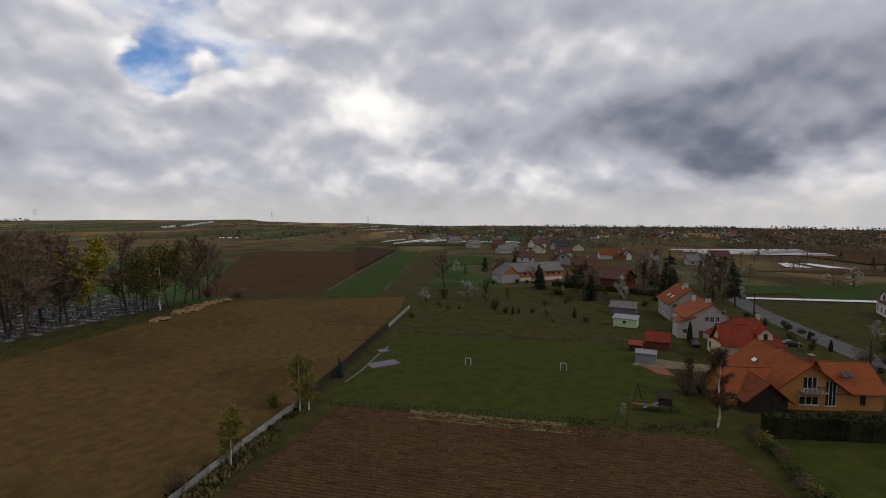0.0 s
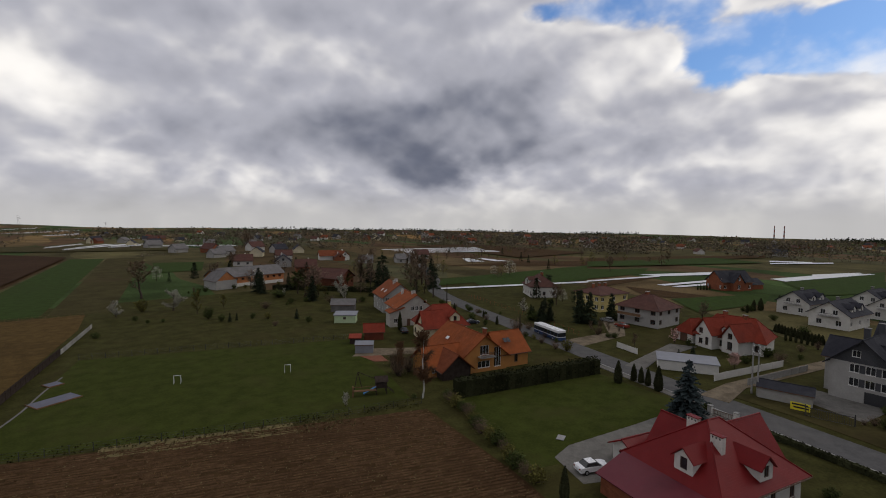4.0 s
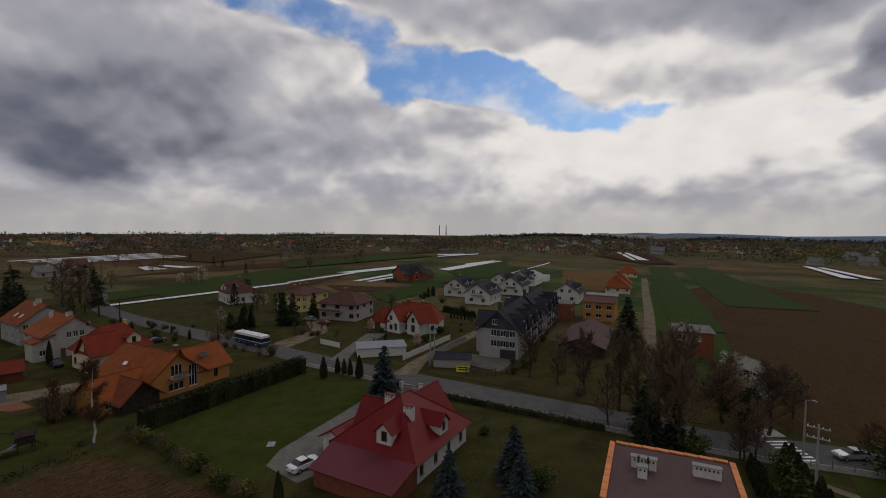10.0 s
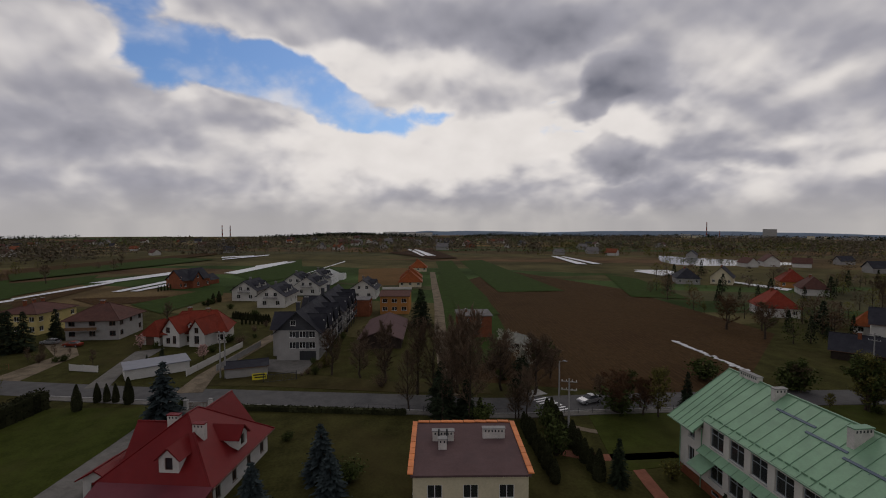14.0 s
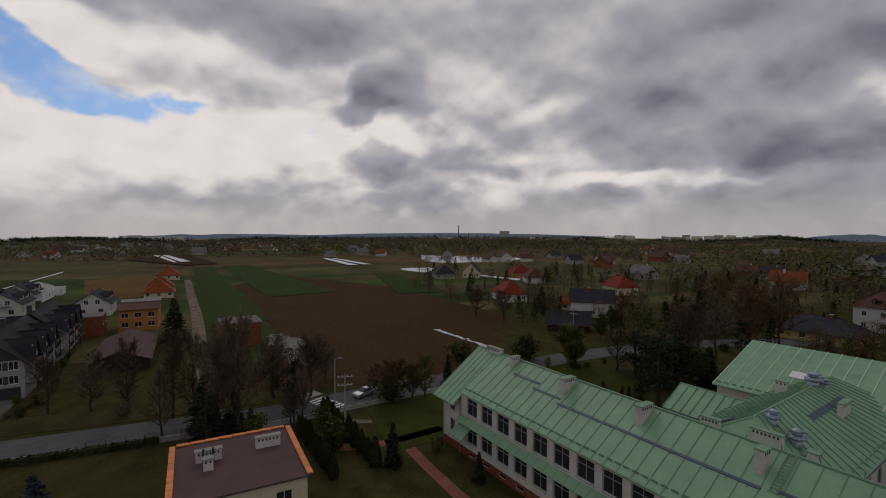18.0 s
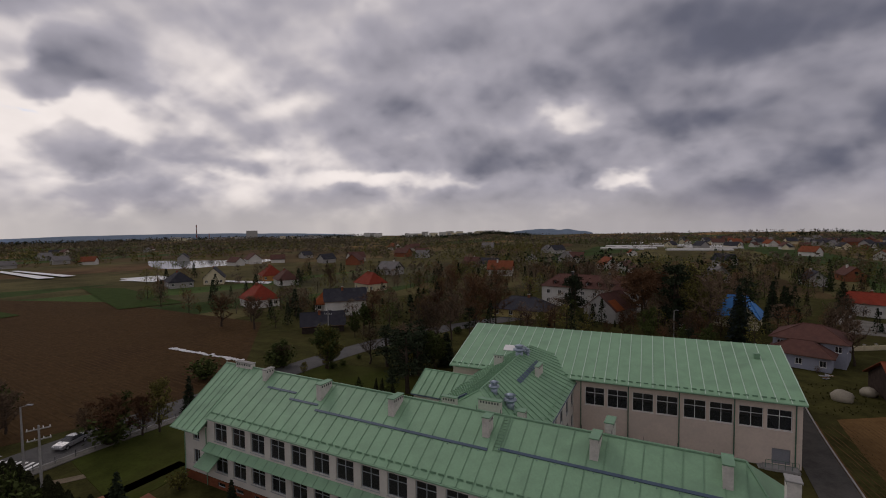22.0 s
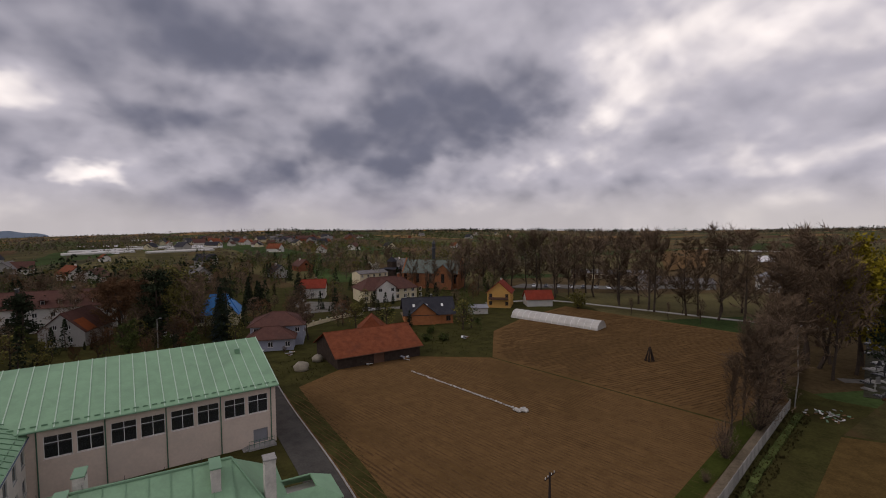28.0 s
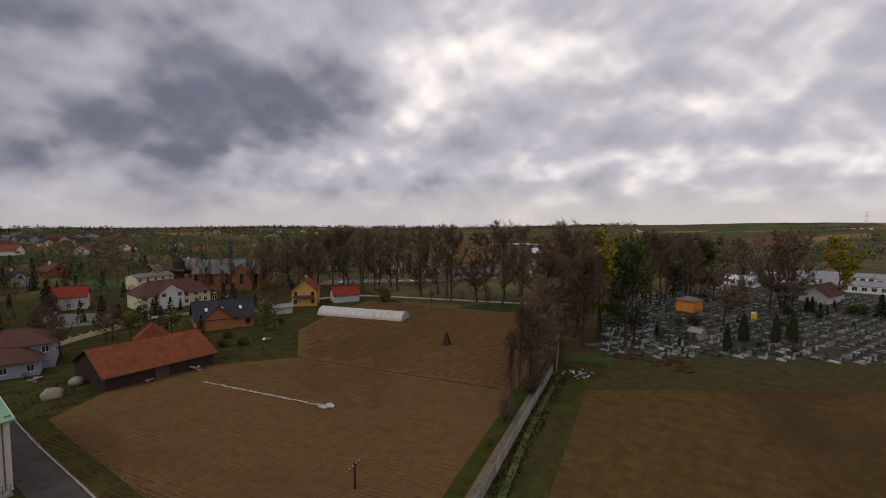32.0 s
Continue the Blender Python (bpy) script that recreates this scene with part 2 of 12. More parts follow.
SKY_BRIGHT_1 = ((-4, 12.0, 11.7, 5.0, 0.9), (3, 20.9, 9.8, 3.8, 0.7), (-35, 17.2, 8.9, 3.8, 0.5), (-48, 3.9, 13.1, 2.4, 0.7), (12, 13.4, 7.3, 3.4, 0.6), (-12, 8.1, 4.0, 1.6, 0.6), (-61, 17.2, 12.5, 3.9, 0.7), (-99, 17.4, 14.0, 2.6, 0.7), (-84, 7.9, 17.0, 4.6, 0.6), (-106, 9.5, 21.1, 4.5, 0.7), (-123, 3.9, 7.1, 2.8, 0.6), (-55, 5.7, 6.3, 1.5, 0.4), (-143, 13.5, 6.8, 3.0, 1.0), (-118, 9.4, 14.8, 3.8, 0.9), (-99, 7.2, 14.6, 4.1, 0.7), (-138, 8.4, 10.9, 1.5, 0.8), (-165, 5.2, 5.5, 1.2, 0.7), (-93, 18.2, 6.4, 2.0, 0.6))
SKY_BRIGHT_2 = ((-135, 4.8, 4.0, 1.5, 0.7), (-178, 13.0, 4.3, 2.2, 0.8), (-154, 5.9, 12.6, 1.5, 0.8), (-180, 4.3, 7.8, 0.9, 0.6), (-187, 8.1, 3.5, 1.2, 0.5), (-176, 12.2, 4.6, 3.4, 0.9), (-166, 17.3, 10.6, 3.4, 0.5), (-190, 6.0, 10.6, 1.5, 0.6), (-180, 4.3, 4.0, 0.9, 0.7), (-151, 5.1, 9.2, 2.2, 0.7), (-209, 11.0, 6.2, 1.3, 0.5), (-244, 18.7, 13.5, 8.0, 0.95), (-235, 12.8, 8.6, 6.2, 0.8), (-269, 9.7, 11.0, 3.2, 0.6), (-272, 5.6, 14.7, 2.1, 0.5), (-228, 4.9, 13.0, 2.0, 0.5), (-277, 15.8, 5.4, 4.1, 0.5))
HEAVY = (-206.0, 12.0)
CLOUD_LIGHT, CLOUD_MID, CLOUD_DARK, HAZE, SKY_BLUE = rgb(1.06, 1.015, 0.955), rgb(0.470, 0.468, 0.515), rgb(0.140, 0.152, 0.200), rgb(0.57, 0.55, 0.525), 0.1
make_world()
sun_data = bpy.data.lights.new("sun", "SUN")
sun_data.energy, sun_data.angle, sun_data.color = 0.5, radians(14), (1.0, 0.95, 0.87)
sun = new("sun", sun_data)
sun.matrix_world = look(bearing(SUN_YAW, SUN_UP) * 200, (0, 0, 0))


# ---- materials ----
def surface(name, base, rough=0.8, metal=0.0, spread=0.3, size=1.0, bump=0.15, stain=None, stain_size=0.12, stain_amount=0.5, own=0.0, island=0.0, rows=None, spec=None):
    """A procedural surface: grain and blotches round a base colour, stains of a second colour, fine relief; own and island vary
    single objects and single pieces. rows: (way, metres, depth) of courses or seams that only show as relief."""
    m = bpy.data.materials.new(name)
    m.use_nodes = True
    n = Nodes(m.node_tree)
    at = n.tree.nodes.new("ShaderNodeTexCoord").outputs["Object"]
    grain, blotch = n.noise(at, 6.0 / size, 5.0, 0.6), n.noise(at, 0.7 / size, 4.0, 0.6)
    level = n.math("ADD", n.math("MULTIPLY", grain, 0.45), n.math("MULTIPLY", blotch, 0.55))
    level = n.smooth(level, 0.3, 0.7, 1.0 - spread, 1.0 + spread)
    if own:
        level = n.math("MULTIPLY", level, n.math("MULTIPLY_ADD", n.tree.nodes.new("ShaderNodeObjectInfo").outputs["Random"], 2 * own, 1 - own))
    if island:
        level = n.math("MULTIPLY", level, n.math("MULTIPLY_ADD", n.tree.nodes.new("ShaderNodeNewGeometry").outputs["Random Per Island"], 2 * island, 1 - island))
    colour = n.vec("MULTIPLY", rgb(*base)[:3], n.join(level, level, level))
    if stain:
        colour = n.mix(n.smooth(n.noise(at, stain_size, 6.0, 0.65, 0.4), 0.48, 0.68, 0.0, stain_amount), colour, rgb(*stain))
    shader = n.tree.nodes.new("ShaderNodeBsdfPrincipled")
    n.fill(shader.inputs["Base Color"], colour)
    n.fill(shader.inputs["Roughness"], n.smooth(grain, 0.2, 0.8, max(rough - 0.1, 0.02), min(rough + 0.1, 1.0)))
    shader.inputs["Metallic"].default_value = metal
    shader.inputs["Specular IOR Level"].default_value = spec if spec is not None else (0.02 if rough > 0.83 else 0.35)
    height = grain
    if rows:
        axis, pitch, depth = rows
        wave = n.tree.nodes.new("ShaderNodeTexWave")
        wave.wave_type, wave.bands_direction, wave.wave_profile = "BANDS", axis, "SAW"
        n.fill(wave.inputs["Vector"], at)
        wave.inputs["Scale"].default_value = 0.314 / pitch
        height = n.math("ADD", grain, n.math("MULTIPLY", wave.outputs["Fac"], depth))
    if bump:
        relief = n.tree.nodes.new("ShaderNodeBump")
        relief.inputs["Strength"].default_value, relief.inputs["Distance"].default_value = bump, 0.05
        n.link(height, relief.inputs["Height"])
        n.link(relief.outputs[0], shader.inputs["Normal"])
    out = n.tree.nodes.new("ShaderNodeOutputMaterial")
    n.link(shader.outputs[0], out.inputs[0])
    return m


def glass(name, tint):
    m = bpy.data.materials.new(name)
    m.use_nodes = True
    n = Nodes(m.node_tree)
    shader = n.tree.nodes.new("ShaderNodeBsdfPrincipled")
    shader.inputs["Base Color"].default_value = tint
    shader.inputs["Roughness"].default_value = 0.06
    shader.inputs["Transmission Weight"].default_value = 0.55
    out = n.tree.nodes.new("ShaderNodeOutputMaterial")
    n.link(shader.outputs[0], out.inputs[0])
    return m


GLASS = glass("window_glass", rgb(0.05, 0.055, 0.06))
WATER = surface("pond_water", (0.06, 0.07, 0.07), 0.08, spread=0.2, size=8, bump=0.02, spec=0.9)
GRASS = surface("grass", (0.0440, 0.0420, 0.0130), 0.95, spread=0.45, size=2.5, bump=0.5, stain=(0.0522, 0.0413, 0.0163), stain_size=0.05, stain_amount=0.6)
LAWN = surface("mown_lawn", (0.0385, 0.0465, 0.0095), 0.95, spread=0.3, size=2, bump=0.4, stain=(0.0580, 0.0540, 0.0180), stain_size=0.07, stain_amount=0.45)
CROP = surface("young_cereal", (0.0340, 0.0530, 0.0130), 0.95, spread=0.25, size=2, bump=0.4, stain=(0.0346, 0.0484, 0.0138), stain_size=0.03, stain_amount=0.5)
MEADOW = surface("dull_meadow", (0.0504, 0.0430, 0.0163), 0.95, spread=0.35, size=6, bump=0.4, stain=(0.0612, 0.0430, 0.0207), stain_size=0.02, stain_amount=0.6)
STRAW = surface("dead_grass", (0.150, 0.120, 0.056), 0.95, spread=0.35, size=1, bump=0.5, stain=(0.053, 0.056, 0.022), stain_size=0.3)
SOIL = surface("ploughed_soil", (0.0575, 0.0340, 0.0155), 0.97, spread=0.35, size=1.3, bump=0.9, stain=(0.0378, 0.0206, 0.0111), stain_size=0.05, stain_amount=0.7)
SOIL_LIGHT = surface("harrowed_soil", (0.1280, 0.0740, 0.0300), 0.97, spread=0.25, size=1.5, bump=0.6, stain=(0.0870, 0.0520, 0.0200), stain_size=0.035, stain_amount=0.7)
SOIL_OLIVE = surface("olive_brown_soil", (0.0860, 0.0550, 0.0195), 0.97, spread=0.3, size=1.5, bump=0.6, stain=(0.0420, 0.0270, 0.0120), stain_size=0.02, stain_amount=0.8)
SOIL_DARK = surface("damp_soil", (0.0414, 0.0232, 0.0126), 0.97, spread=0.3, size=2, bump=0.6, stain=(0.0594, 0.0344, 0.0178), stain_size=0.02, stain_amount=0.5)
# ridges lighter than the troughs: light on the relief put into the colour
SOIL_RIDGE = surface("lit_tone_plough_ridge", (0.0945, 0.0559, 0.0296), 0.97, spread=0.35, size=1, bump=0.8, stain=(0.0630, 0.0361, 0.0192), stain_size=0.05, stain_amount=0.7)
# ridge tones set slightly apart from the fields beneath them
SOIL_CREST = surface("crest_and_clod_soil", (0.1030, 0.0610, 0.0270), 0.97, spread=0.3, size=1, bump=0.6, stain=(0.0660, 0.0380, 0.0170), stain_size=0.04, stain_amount=0.7)
SOIL_MILD = surface("field_ridge_crumb", (0.064, 0.038, 0.017), 0.97, spread=0.35, size=1, bump=0.6, stain=(0.046, 0.028, 0.0125), stain_size=0.03, stain_amount=0.7)
SOIL_PALE = surface("pale_field_crumb", (0.092, 0.055, 0.024), 0.97, spread=0.35, size=1, bump=0.6, stain=(0.070, 0.042, 0.019), stain_size=0.03, stain_amount=0.7)
DIRT = surface("dirt_track", (0.165, 0.132, 0.092), 0.95, spread=0.3, size=1.5, bump=0.5, stain=(0.0546, 0.0437, 0.0263), stain_size=0.2)
ASPHALT = surface("asphalt", (0.0980, 0.0950, 0.0920), 0.9, spread=0.2, size=1.5, bump=0.2, stain=(0.1250, 0.1180, 0.1100), stain_size=0.12, stain_amount=0.5)
PAVING = surface("paving", (0.150, 0.141, 0.126), 0.9, spread=0.2, size=1, bump=0.3, stain=(0.0723, 0.0663, 0.0539), stain_size=0.3)
KERB = surface("kerb_concrete", (0.3, 0.29, 0.27), 0.9, spread=0.2, bump=0.3)
REDPAVE = surface("red_paving", (0.2, 0.085, 0.055), 0.9, spread=0.25, bump=0.3)
FLEECE = surface("crop_fleece", (0.6120, 0.6120, 0.6120), 0.6, spread=0.12, size=4, bump=0.3, stain=(0.4675, 0.4590, 0.4420), stain_size=0.06)
FOIL = surface("tunnel_foil", (0.4464, 0.4320, 0.3960), 0.45, spread=0.12, size=1, bump=0.2, stain=(0.3240, 0.3024, 0.2592), stain_size=0.3)
RENDER_WHITE = surface("white_render", (0.5580, 0.5400, 0.4950), 0.9, spread=0.1, size=1.5, bump=0.2, stain=(0.4320, 0.4140, 0.3690), stain_size=0.25, own=0.06)
RENDER_GREY = surface("grey_render", (0.336, 0.324, 0.300), 0.9, spread=0.1, size=1.5, bump=0.2, stain=(0.264, 0.248, 0.224), stain_size=0.25)
RENDER_ORANGE = surface("orange_render", (0.4250, 0.1997, 0.0638), 0.9, spread=0.1, size=1.5, bump=0.2, stain=(0.3400, 0.1615, 0.0595), stain_size=0.25)
RENDER_YELLOW = surface("yellow_render", (0.52, 0.42, 0.17), 0.9, spread=0.1, size=1.5, bump=0.2, stain=(0.42, 0.34, 0.15), stain_size=0.25)
RENDER_CREAM = surface("cream_render", (0.60, 0.53, 0.36), 0.9, spread=0.1, size=1.5, bump=0.2, stain=(0.45, 0.40, 0.28), stain_size=0.25)
RENDER_LILAC = surface("pale_blue_render", (0.2850, 0.3000, 0.3525), 0.9, spread=0.1, size=1.5, bump=0.2, stain=(0.2250, 0.2325, 0.2700), stain_size=0.25)
SCHOOL_WALL = surface("off_white_render", (0.56, 0.535, 0.475), 0.9, spread=0.08, size=1.5, bump=0.15, stain=(0.45, 0.43, 0.38), stain_size=0.2)
SALMON = surface("salmon_cream_render", (0.60, 0.50, 0.42), 0.9, spread=0.08, size=2, bump=0.15, stain=(0.50, 0.43, 0.37), stain_size=0.2)
BRICK = surface("brick", (0.24, 0.085, 0.045), 0.9, spread=0.25, size=0.6, bump=0.5, stain=(0.16, 0.07, 0.045), stain_size=0.3, rows=("Z", 0.075, 0.8))
BRICK_ORANGE = surface("orange_brick", (0.42, 0.17, 0.07), 0.9, spread=0.2, size=0.6, bump=0.5, stain=(0.3, 0.13, 0.06), stain_size=0.3, rows=("Z", 0.075, 0.8))
TILE_RED = surface("red_roof_tiles", (0.216, 0.038, 0.021), 0.75, spread=0.2, size=0.8, bump=0.8, stain=(0.152, 0.034, 0.022), stain_size=0.25, rows=("Z", 0.18, 1.5), own=0.1, spec=0.1)
TILE_ORANGE = surface("orange_roof_tiles", (0.2456, 0.0673, 0.0205), 0.75, spread=0.2, size=0.8, bump=0.8, stain=(0.1637, 0.0497, 0.0205), stain_size=0.25, rows=("Z", 0.18, 1.5), own=0.1, spec=0.1)
TILE_RUST = surface("weathered_clay_tiles", (0.1955, 0.0595, 0.0272), 0.85, spread=0.3, size=0.8, bump=0.9, stain=(0.1275, 0.0467, 0.0272), stain_size=0.3, rows=("Z", 0.16, 1.6), spec=0.1)
TILE_BROWN = surface("brown_roof_tiles", (0.10, 0.048, 0.038), 0.8, spread=0.2, size=0.8, bump=0.7, stain=(0.07, 0.04, 0.035), stain_size=0.25, rows=("Z", 0.18, 1.4), spec=0.1)
TILE_DARK = surface("graphite_roof_tiles", (0.034, 0.034, 0.041), 0.84, spread=0.2, size=0.8, bump=0.6, stain=(0.07, 0.07, 0.075), stain_size=0.25, rows=("Z", 0.18, 1.3), own=0.15, spec=0.1)
SHEET_RED = surface("deep_red_sheet_roof", (0.1462, 0.0082, 0.0082), 0.5, spread=0.12, size=1, bump=0.25, stain=(0.1768, 0.0204, 0.0190), stain_size=0.2, stain_amount=0.4, rows=("Z", 0.18, 1.2), spec=0.16)
SHEET_PLUM = surface("plum_sheet_roof", (0.1054, 0.0174, 0.0248), 0.5, spread=0.12, size=1, bump=0.15, stain=(0.1178, 0.0248, 0.0310), stain_size=0.2, spec=0.16)
SHEET_GREEN = surface("green_sheet_roof", (0.192, 0.335, 0.200), 0.55, spread=0.12, size=1.2, bump=0.06, stain=(0.145, 0.250, 0.155), stain_size=0.22, stain_amount=0.6)
SEAM_GREEN = surface("green_seam", (0.150, 0.270, 0.165), 0.5, spread=0.1, bump=0.05)
PIPE_GREEN = surface("dark_green_pipe", (0.06, 0.14, 0.09), 0.5, spread=0.1, bump=0.05)
SEAM_PALE = surface("pale_green_batten", (0.42, 0.55, 0.43), 0.5, spread=0.1, bump=0.05)
SHEET_BLUE = surface("blue_sheet_roof", (0.03, 0.17, 0.42), 0.5, spread=0.12, bump=0.1)
SHEET_GREY = surface("grey_sheet", (0.21, 0.215, 0.235), 0.65, spread=0.12, bump=0.1, stain=(0.25, 0.25, 0.26), stain_size=0.3)
FELT = surface("brown_roofing_felt", (0.115, 0.075, 0.072), 0.9, spread=0.12, size=1.5, bump=0.3, stain=(0.09, 0.065, 0.065), stain_size=0.25)
FELT_GREY = surface("grey_fibre_cement", (0.16, 0.15, 0.145), 0.9, spread=0.2, size=1, bump=0.4, stain=(0.10, 0.095, 0.09), stain_size=0.3)
COPING = surface("orange_coping", (0.62, 0.20, 0.06), 0.7, spread=0.15, bump=0.2, own=0.12)
FLASHING = surface("blue_grey_flashing", (0.055, 0.085, 0.125), 0.45, spread=0.15, bump=0.05)
ZINC = surface("zinc", (0.32, 0.37, 0.44), 0.4, metal=0.6, spread=0.15, bump=0.05)
PVC = surface("white_window_frame", (0.70, 0.69, 0.66), 0.5, spread=0.05, bump=0)
FRAME_BROWN = surface("brown_window_frame", (0.10, 0.05, 0.03), 0.6, spread=0.15, bump=0.05)
FRAME_GREY = surface("grey_window_frame", (0.30, 0.33, 0.33), 0.6, spread=0.1, bump=0)
WOOD_DARK = surface("dark_weathered_wood", (0.045, 0.034, 0.028), 0.9, spread=0.35, size=0.6, bump=0.4)
WOOD = surface("timber", (0.17, 0.10, 0.055), 0.85, spread=0.3, size=0.6, bump=0.3)
WOOD_ORANGE = surface("varnished_orange_timber", (0.60, 0.22, 0.03), 0.6, spread=0.15, size=0.6, bump=0.2)
CONCRETE = surface("concrete", (0.288, 0.280, 0.264), 0.9, spread=0.18, size=1, bump=0.3, stain=(0.192, 0.184, 0.168), stain_size=0.5)
METAL_DARK = surface("dark_painted_metal", (0.035, 0.035, 0.038), 0.5, spread=0.15, bump=0)
METAL_WHITE = surface("white_painted_metal", (0.7, 0.7, 0.68), 0.5, spread=0.05, bump=0)
BARK = surface("bark", (0.060, 0.046, 0.036), 0.95, spread=0.3, size=0.5, bump=0.4)
BARK_BIRCH = surface("birch_bark", (0.50, 0.48, 0.43), 0.85, spread=0.3, size=0.4, bump=0.2, stain=(0.08, 0.07, 0.06), stain_size=1.2)
TWIG = surface("bare_twigs", (0.1320, 0.0930, 0.0620), 0.95, spread=0.2, bump=0, island=0.35, own=0.2)
BUD_RED = surface("reddish_buds", (0.112, 0.062, 0.034), 0.95, spread=0.2, bump=0, island=0.35, own=0.25)
LEAF_FRESH = surface("fresh_spring_leaves", (0.112, 0.102, 0.029), 0.85, spread=0.2, bump=0, island=0.4, own=0.2)
LEAF_YELLOW = surface("yellow_green_catkins", (0.23, 0.185, 0.018), 0.85, spread=0.2, bump=0, island=0.35, own=0.12)
LEAF_BIRCH = surface("thin_birch_leaves", (0.200, 0.170, 0.034), 0.85, spread=0.2, bump=0, island=0.4, own=0.15)
LEAF_GREEN = surface("green_leaves", (0.056, 0.070, 0.022), 0.85, spread=0.25, bump=0, island=0.4, own=0.2)
NEEDLE = surface("spruce_needles", (0.026, 0.034, 0.019), 0.9, spread=0.25, bump=0, island=0.4, own=0.2)
NEEDLE_BLUE = surface("blue_spruce_needles", (0.040, 0.052, 0.052), 0.9, spread=0.25, bump=0, island=0.35, own=0.15)
THUJA = surface("thuja_scales", (0.032, 0.034, 0.016), 0.9, spread=0.25, bump=0, island=0.4, own=0.2)
BLOSSOM = surface("white_blossom", (0.40, 0.385, 0.31), 0.85, spread=0.15, bump=0, island=0.3)
BLOSSOM_PINK = surface("pink_blossom", (0.58, 0.38, 0.33), 0.85, spread=0.15, bump=0, island=0.3)
WHITE_PLASTER = surface("chimney_plaster", (0.55, 0.52, 0.47), 0.9, spread=0.15, bump=0.2, stain=(0.35, 0.33, 0.3), stain_size=0.8)
CAR_WHITE = surface("white_car_paint", (0.72, 0.72, 0.72), 0.25, spread=0.04, bump=0, spec=0.6)
CAR_SILVER = surface("silver_car_paint", (0.42, 0.42, 0.43), 0.3, metal=0.4, spread=0.04, bump=0)
CAR_DARK = surface("dark_car_paint", (0.03, 0.033, 0.045), 0.25, spread=0.04, bump=0, spec=0.6)
RUBBER = surface("rubber", (0.02, 0.02, 0.02), 0.9, spread=0.1, bump=0)
STONE_GREY = surface("grey_gravestone", (0.215, 0.210, 0.195), 0.5, spread=0.25, size=0.5, bump=0.1, own=0.6, island=0.75)
STONE_DARK = surface("dark_granite", (0.035, 0.035, 0.037), 0.3, spread=0.25, size=0.3, bump=0, own=0.4, island=0.5)
YELLOW_SIGN = surface("yellow_banner", (0.72, 0.62, 0.03), 0.6, spread=0.06, bump=0)
BLACK_PAINT = surface("black_print", (0.02, 0.02, 0.02), 0.7, spread=0.05, bump=0)
TARP = surface("beige_tarpaulin", (0.2340, 0.2080, 0.1560), 0.7, spread=0.2, size=1, bump=0.4)


# ---- building blocks ----
class Shape:
    """A mesh in the making: corners and faces."""

    def __init__(self):
        self.v, self.f = [], []

    def face(self, *points):
        k = len(self.v)
        self.v += [tuple(p) for p in points]
        self.f.append(tuple(range(k, k + len(points))))
        return self

    def box(self, x0, y0, z0, x1, y1, z1):
        k = len(self.v)
        self.v += [(x, y, z) for z in (z0, z1) for x, y in ((x0, y0), (x1, y0), (x1, y1), (x0, y1))]
        self.f += [tuple(k + i for i in f) for f in ((3, 2, 1, 0), (4, 5, 6, 7), (0, 1, 5, 4), (1, 2, 6, 5), (2, 3, 7, 6), (3, 0, 4, 7))]
        return self

    def slab(self, points, thick):
        """A plate: the outline on top, thickened against its normal."""
        p = [Vector(q) for q in points]
        down = (p[1] - p[0]).cross(p[2] - p[0]).normalized() * -thick
        k, m = len(self.v), len(p)
        self.v += [tuple(q) for q in p] + [tuple(q + down) for q in p]
        self.f.append(tuple(range(k, k + m)))
        self.f.append(tuple(range(k + 2 * m - 1, k + m - 1, -1)))
        self.f += [(k + (i + 1) % m, k + i, k + m + i, k + m + (i + 1) % m) for i in range(m)]
        return self

    def tube(self, a, b, r0, r1=None, sides=6, caps=True):
        a, b = Vector(a), Vector(b)
        r1 = r0 if r1 is None else r1
        way = (b - a).normalized()
        u = way.orthogonal().normalized()
        w = way.cross(u)
        k = len(self.v)
        ring = [(math.cos(2 * math.pi * i / sides), math.sin(2 * math.pi * i / sides)) for i in range(sides)]
        self.v += [tuple(a + (u * c + w * s) * r0) for c, s in ring] + [tuple(b + (u * c + w * s) * r1) for c, s in ring]
        self.f += [(k + i, k + (i + 1) % sides, k + sides + (i + 1) % sides, k + sides + i) for i in range(sides)]
        if caps:
            self.f += [tuple(range(k + sides - 1, k - 1, -1)), tuple(range(k + sides, k + 2 * sides))]
        return self

    def lathe(self, profile, x=0.0, y=0.0, sides=12):
        """A turned body: profile is (radius, height) from the bottom up."""
        for (r0, z0), (r1, z1) in zip(profile, profile[1:]):
            self.tube((x, y, z0), (x, y, z1 + 1e-4), r0, r1, sides)
        return self

    def blob(self, c, r, squash=1.0, rough=0.25, rng=random, rings=5, sides=8):
        k = len(self.v)
        for i in range(rings + 1):
            th = math.pi * i / rings
            for j in range(sides):
                ph = 2 * math.pi * j / sides
                s = r * (1 + rng.uniform(-rough, rough))
                self.v.append((c[0] + s * math.sin(th) * math.cos(ph), c[1] + s * math.sin(th) * math.sin(ph), c[2] + s * squash * math.cos(th)))
        for i in range(rings):
            for j in range(sides):
                self.f.append((k + i * sides + j, k + (i + 1) * sides + j, k + (i + 1) * sides + (j + 1) % sides, k + i * sides + (j + 1) % sides))
        return self

    def leaf(self, p, size, rng, up=0.0):
        """One small leaf or tuft, freely turned."""
        a = Vector((rng.gauss(0, 1), rng.gauss(0, 1), rng.gauss(0, 1) + up)).normalized() * size
        b = Vector((rng.gauss(0, 1), rng.gauss(0, 1), rng.gauss(0, 1))).cross(a).normalized() * size * 0.6
        p = Vector(p)
